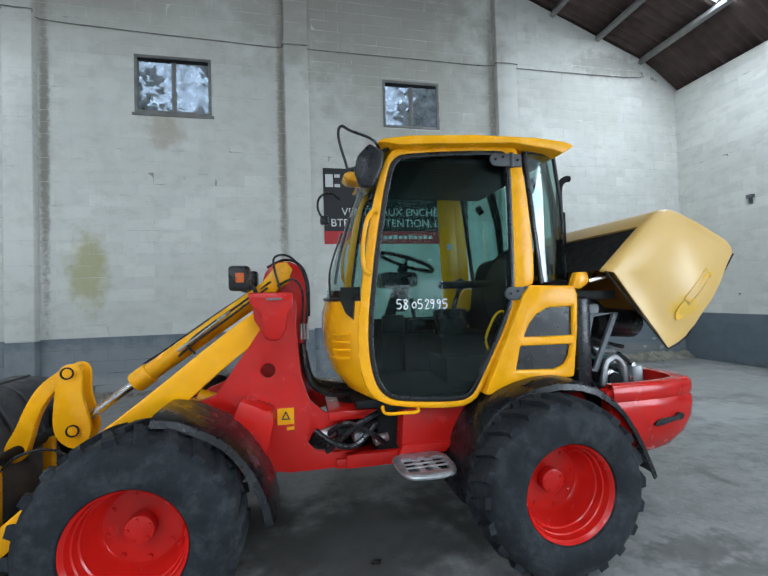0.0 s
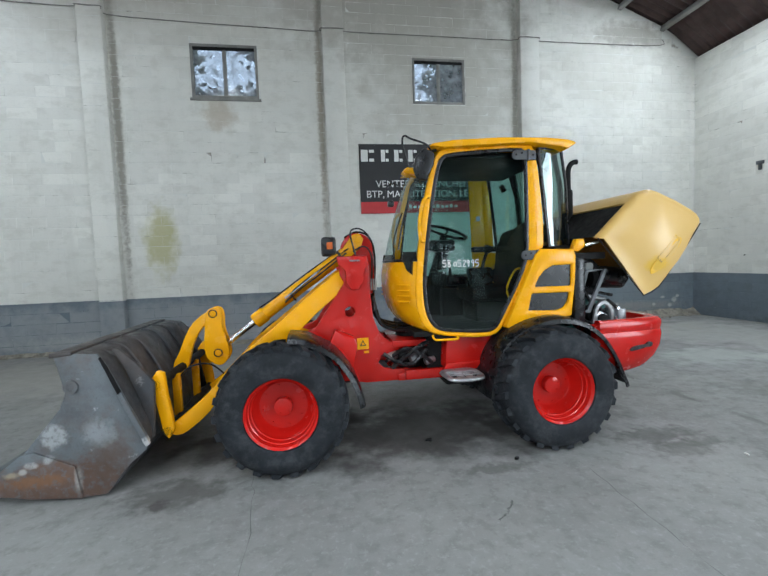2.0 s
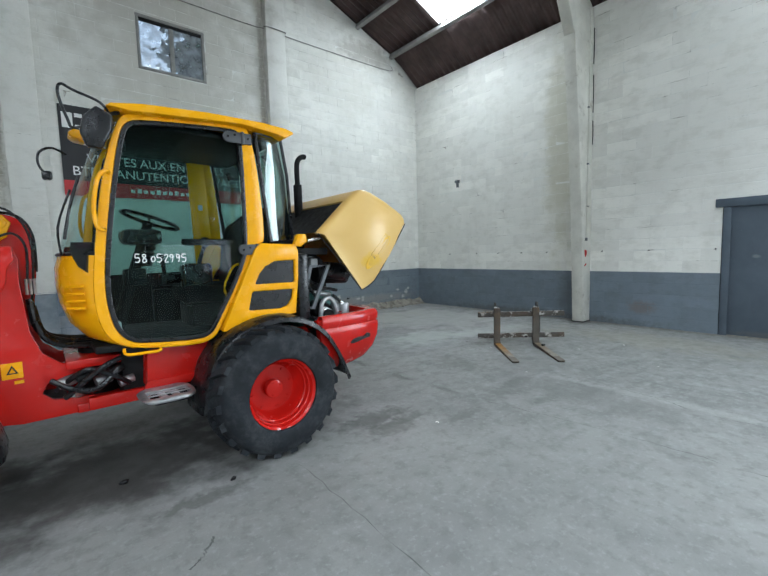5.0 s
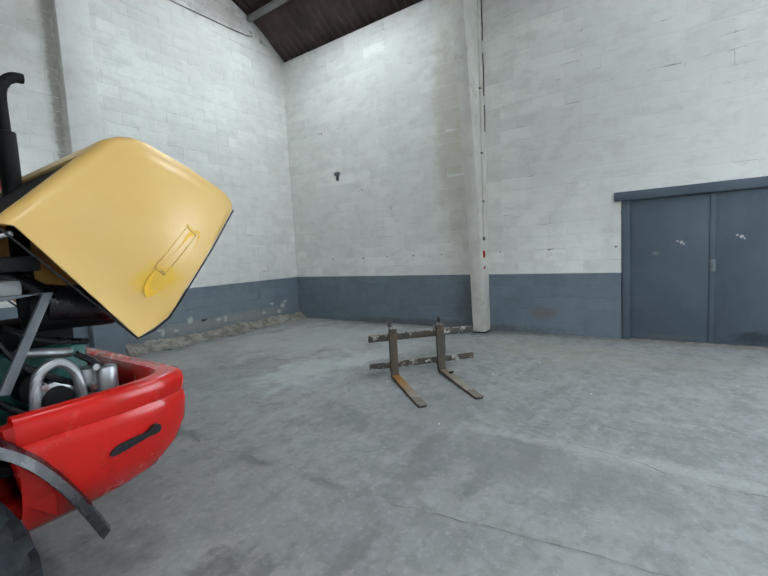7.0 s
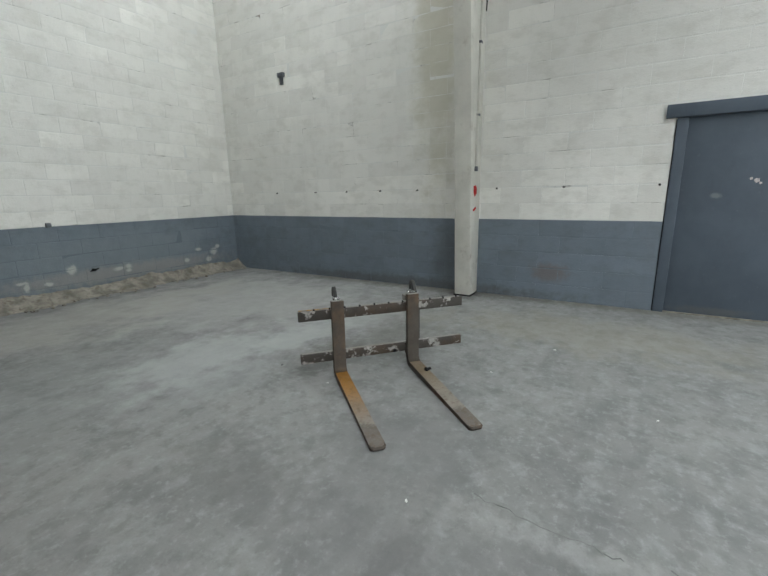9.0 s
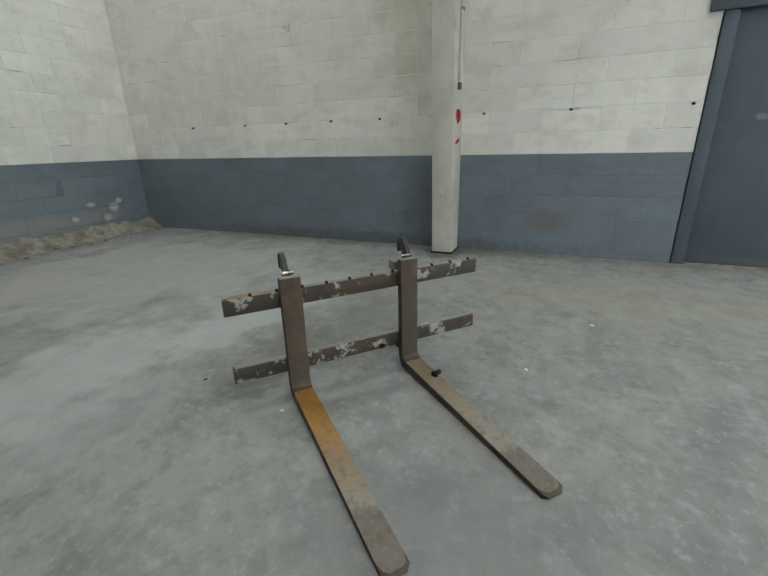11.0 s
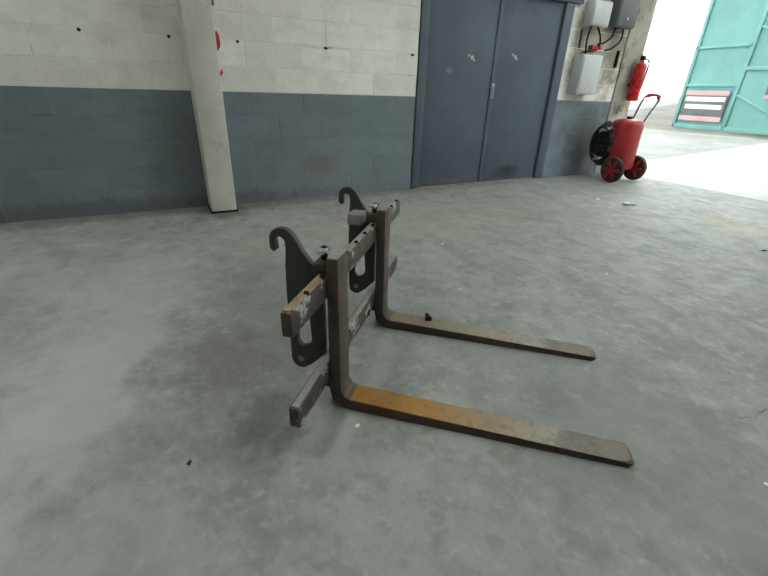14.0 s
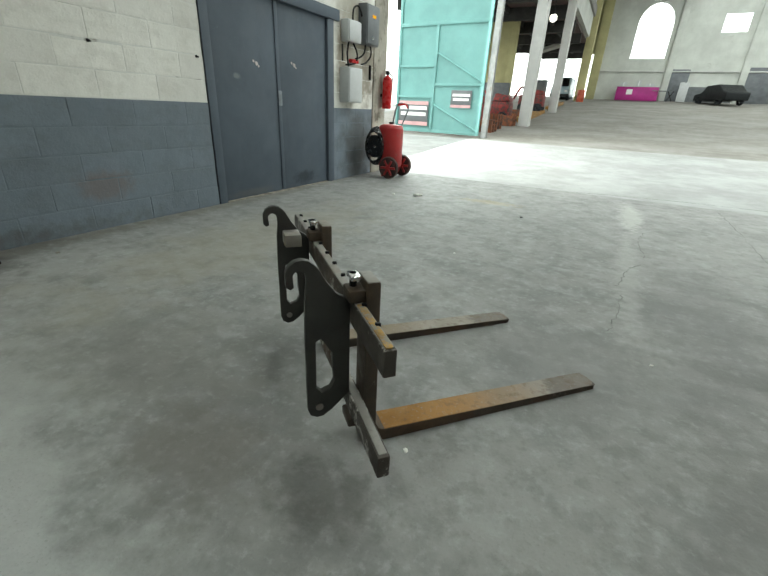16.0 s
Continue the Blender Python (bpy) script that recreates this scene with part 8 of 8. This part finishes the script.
part("windscreen", sheet([[(9.52, -38.30, zv + 1.16), (10.78, -38.30, zv + 1.16)], [(9.58, -38.70, zv + 1.82), (10.72, -38.70, zv + 1.82)]], 0.01), m_darkglass, vn)
part("bumper", box(9.38, 10.92, -38.06, -37.94, zv + 0.32, zv + 0.55, 0.03), m_dark, vn)
for x in (9.55, 10.55):
    part("headlight", box(x, x + 0.22, -38.02, -37.97, zv + 0.68, zv + 0.84, 0.02), m_print, vn)
for x in (9.5, 10.8):
    for y in (-38.9, -41.7):
        part("wheel", cyl((x - 0.1, y, zv + 0.31), (x + 0.1, y, zv + 0.31), 0.31, seg=20, bevel=0.02), m_rubber, vn)
zo = hall_z(-36.9) - 0.02
br = thing("barrel", 8.3, -36.9, zo, 0, "orange-red steel barrel beside the ochre pier", "barrel")
part("drum", lathe_z([(0.001, 0.0), (0.29, 0.0), (0.29, 0.28), (0.302, 0.3), (0.29, 0.32), (0.29, 0.58), (0.302, 0.6), (0.29, 0.62), (0.29, 0.88), (0.001, 0.88)], (8.3, -36.9, zo)), m_barrel, br)
part("rim", lathe_z([(0.27, 0.875), (0.3, 0.88), (0.3, 0.9), (0.27, 0.905)], (8.3, -36.9, zo)), m_barrel, br)
hl = thing("hanging_lamp", 9.35, -23.0, 6.0, 0, "round glowing lamp hung under the aisle roof", "lamp")
gb = bmesh.new()
bmesh.ops.create_uvsphere(gb, u_segments=20, v_segments=12, radius=0.19)
part("globe", moved(gb, Matrix.Translation((9.35, -23.0, 5.85))), m_lampglow, hl, "glowing white globe")
part("rod", cyl((9.35, -23.0, 6.02), (9.35, -23.0, 6.91), 0.02, seg=8), m_dark, hl)
part("cap", cyl((9.35, -23.0, 6.0), (9.35, -23.0, 6.12), 0.09, seg=14, bevel=0.01), m_dark, hl)

# yard outside the gate: pale wall far off, and trees behind the gable windows
m_yard = plain("pale_yard_wall", (0.7, 0.7, 0.66), 0.9, vary=0.08, scale=0.5)
tagged(structure("yard_wall", box(40, 40.4, -30, 30, 0, 7), m_yard), "pale wall across the yard", "wall")


def tree(x, y, h, seed):
    """A tapered trunk with limbs and a loose crown of many small leaves."""
    rnd = random.Random(seed)
    t = thing("tree", x, y, 0, 0, "leafy tree behind the windows", "tree")
    tr = bmesh.new()
    pts = [Vector((x, y, 0)), Vector((x + 0.1, y, h * 0.3)), Vector((x - 0.1, y + 0.1, h * 0.6))]
    tube(pts, 0.16, 10, 4, tr)
    tips = []
    for k in range(11):
        a = rnd.uniform(0, 6.28)
        z0 = h * rnd.uniform(0.3, 0.6)
        tip = Vector((x + 2.0 * math.cos(a) * rnd.uniform(0.5, 1), y + 1.3 * math.sin(a), z0 + h * rnd.uniform(0.1, 0.38)))
        tube([(x, y, z0), ((x + tip.x) / 2, (y + tip.y) / 2, z0 + 0.55 * (tip.z - z0)), tip], 0.05, 6, 3, tr)
        tips.append(tip)
    part("trunk", tr, m_bark, t)
    vs, fs = [], []
    for tip in tips:
        for c in range(16):
            o = tip + Vector((rnd.gauss(0, 0.5), rnd.gauss(0, 0.45), rnd.gauss(0, 0.45)))
            for q in range(26):
                p = o + Vector((rnd.gauss(0, 0.2), rnd.gauss(0, 0.2), rnd.gauss(0, 0.18)))
                e1 = Vector((rnd.gauss(0, 1), rnd.gauss(0, 1), rnd.gauss(0, 0.6))).normalized() * 0.13
                e2 = e1.cross(Vector((rnd.gauss(0, 1), rnd.gauss(0, 1), rnd.gauss(0, 1)))).normalized() * 0.085
                n = len(vs)
                vs += [tuple(p - e1), tuple(p + e2), tuple(p + e1), tuple(p - e2)]
                fs.append((n, n + 1, n + 2, n + 3))
    me = bpy.data.meshes.new("crown")
    me.from_pydata(vs, [], fs)
    me.materials.append(m_leaf)
    cr = new("crown", me)
    cr.parent = t
    cr.matrix_parent_inverse = t.matrix_basis.inverted()


tree(-4.3, 12.0, 9.5, 3)
tree(-0.4, 12.6, 9.0, 5)
tree(5.4, 11.8, 9.5, 8)

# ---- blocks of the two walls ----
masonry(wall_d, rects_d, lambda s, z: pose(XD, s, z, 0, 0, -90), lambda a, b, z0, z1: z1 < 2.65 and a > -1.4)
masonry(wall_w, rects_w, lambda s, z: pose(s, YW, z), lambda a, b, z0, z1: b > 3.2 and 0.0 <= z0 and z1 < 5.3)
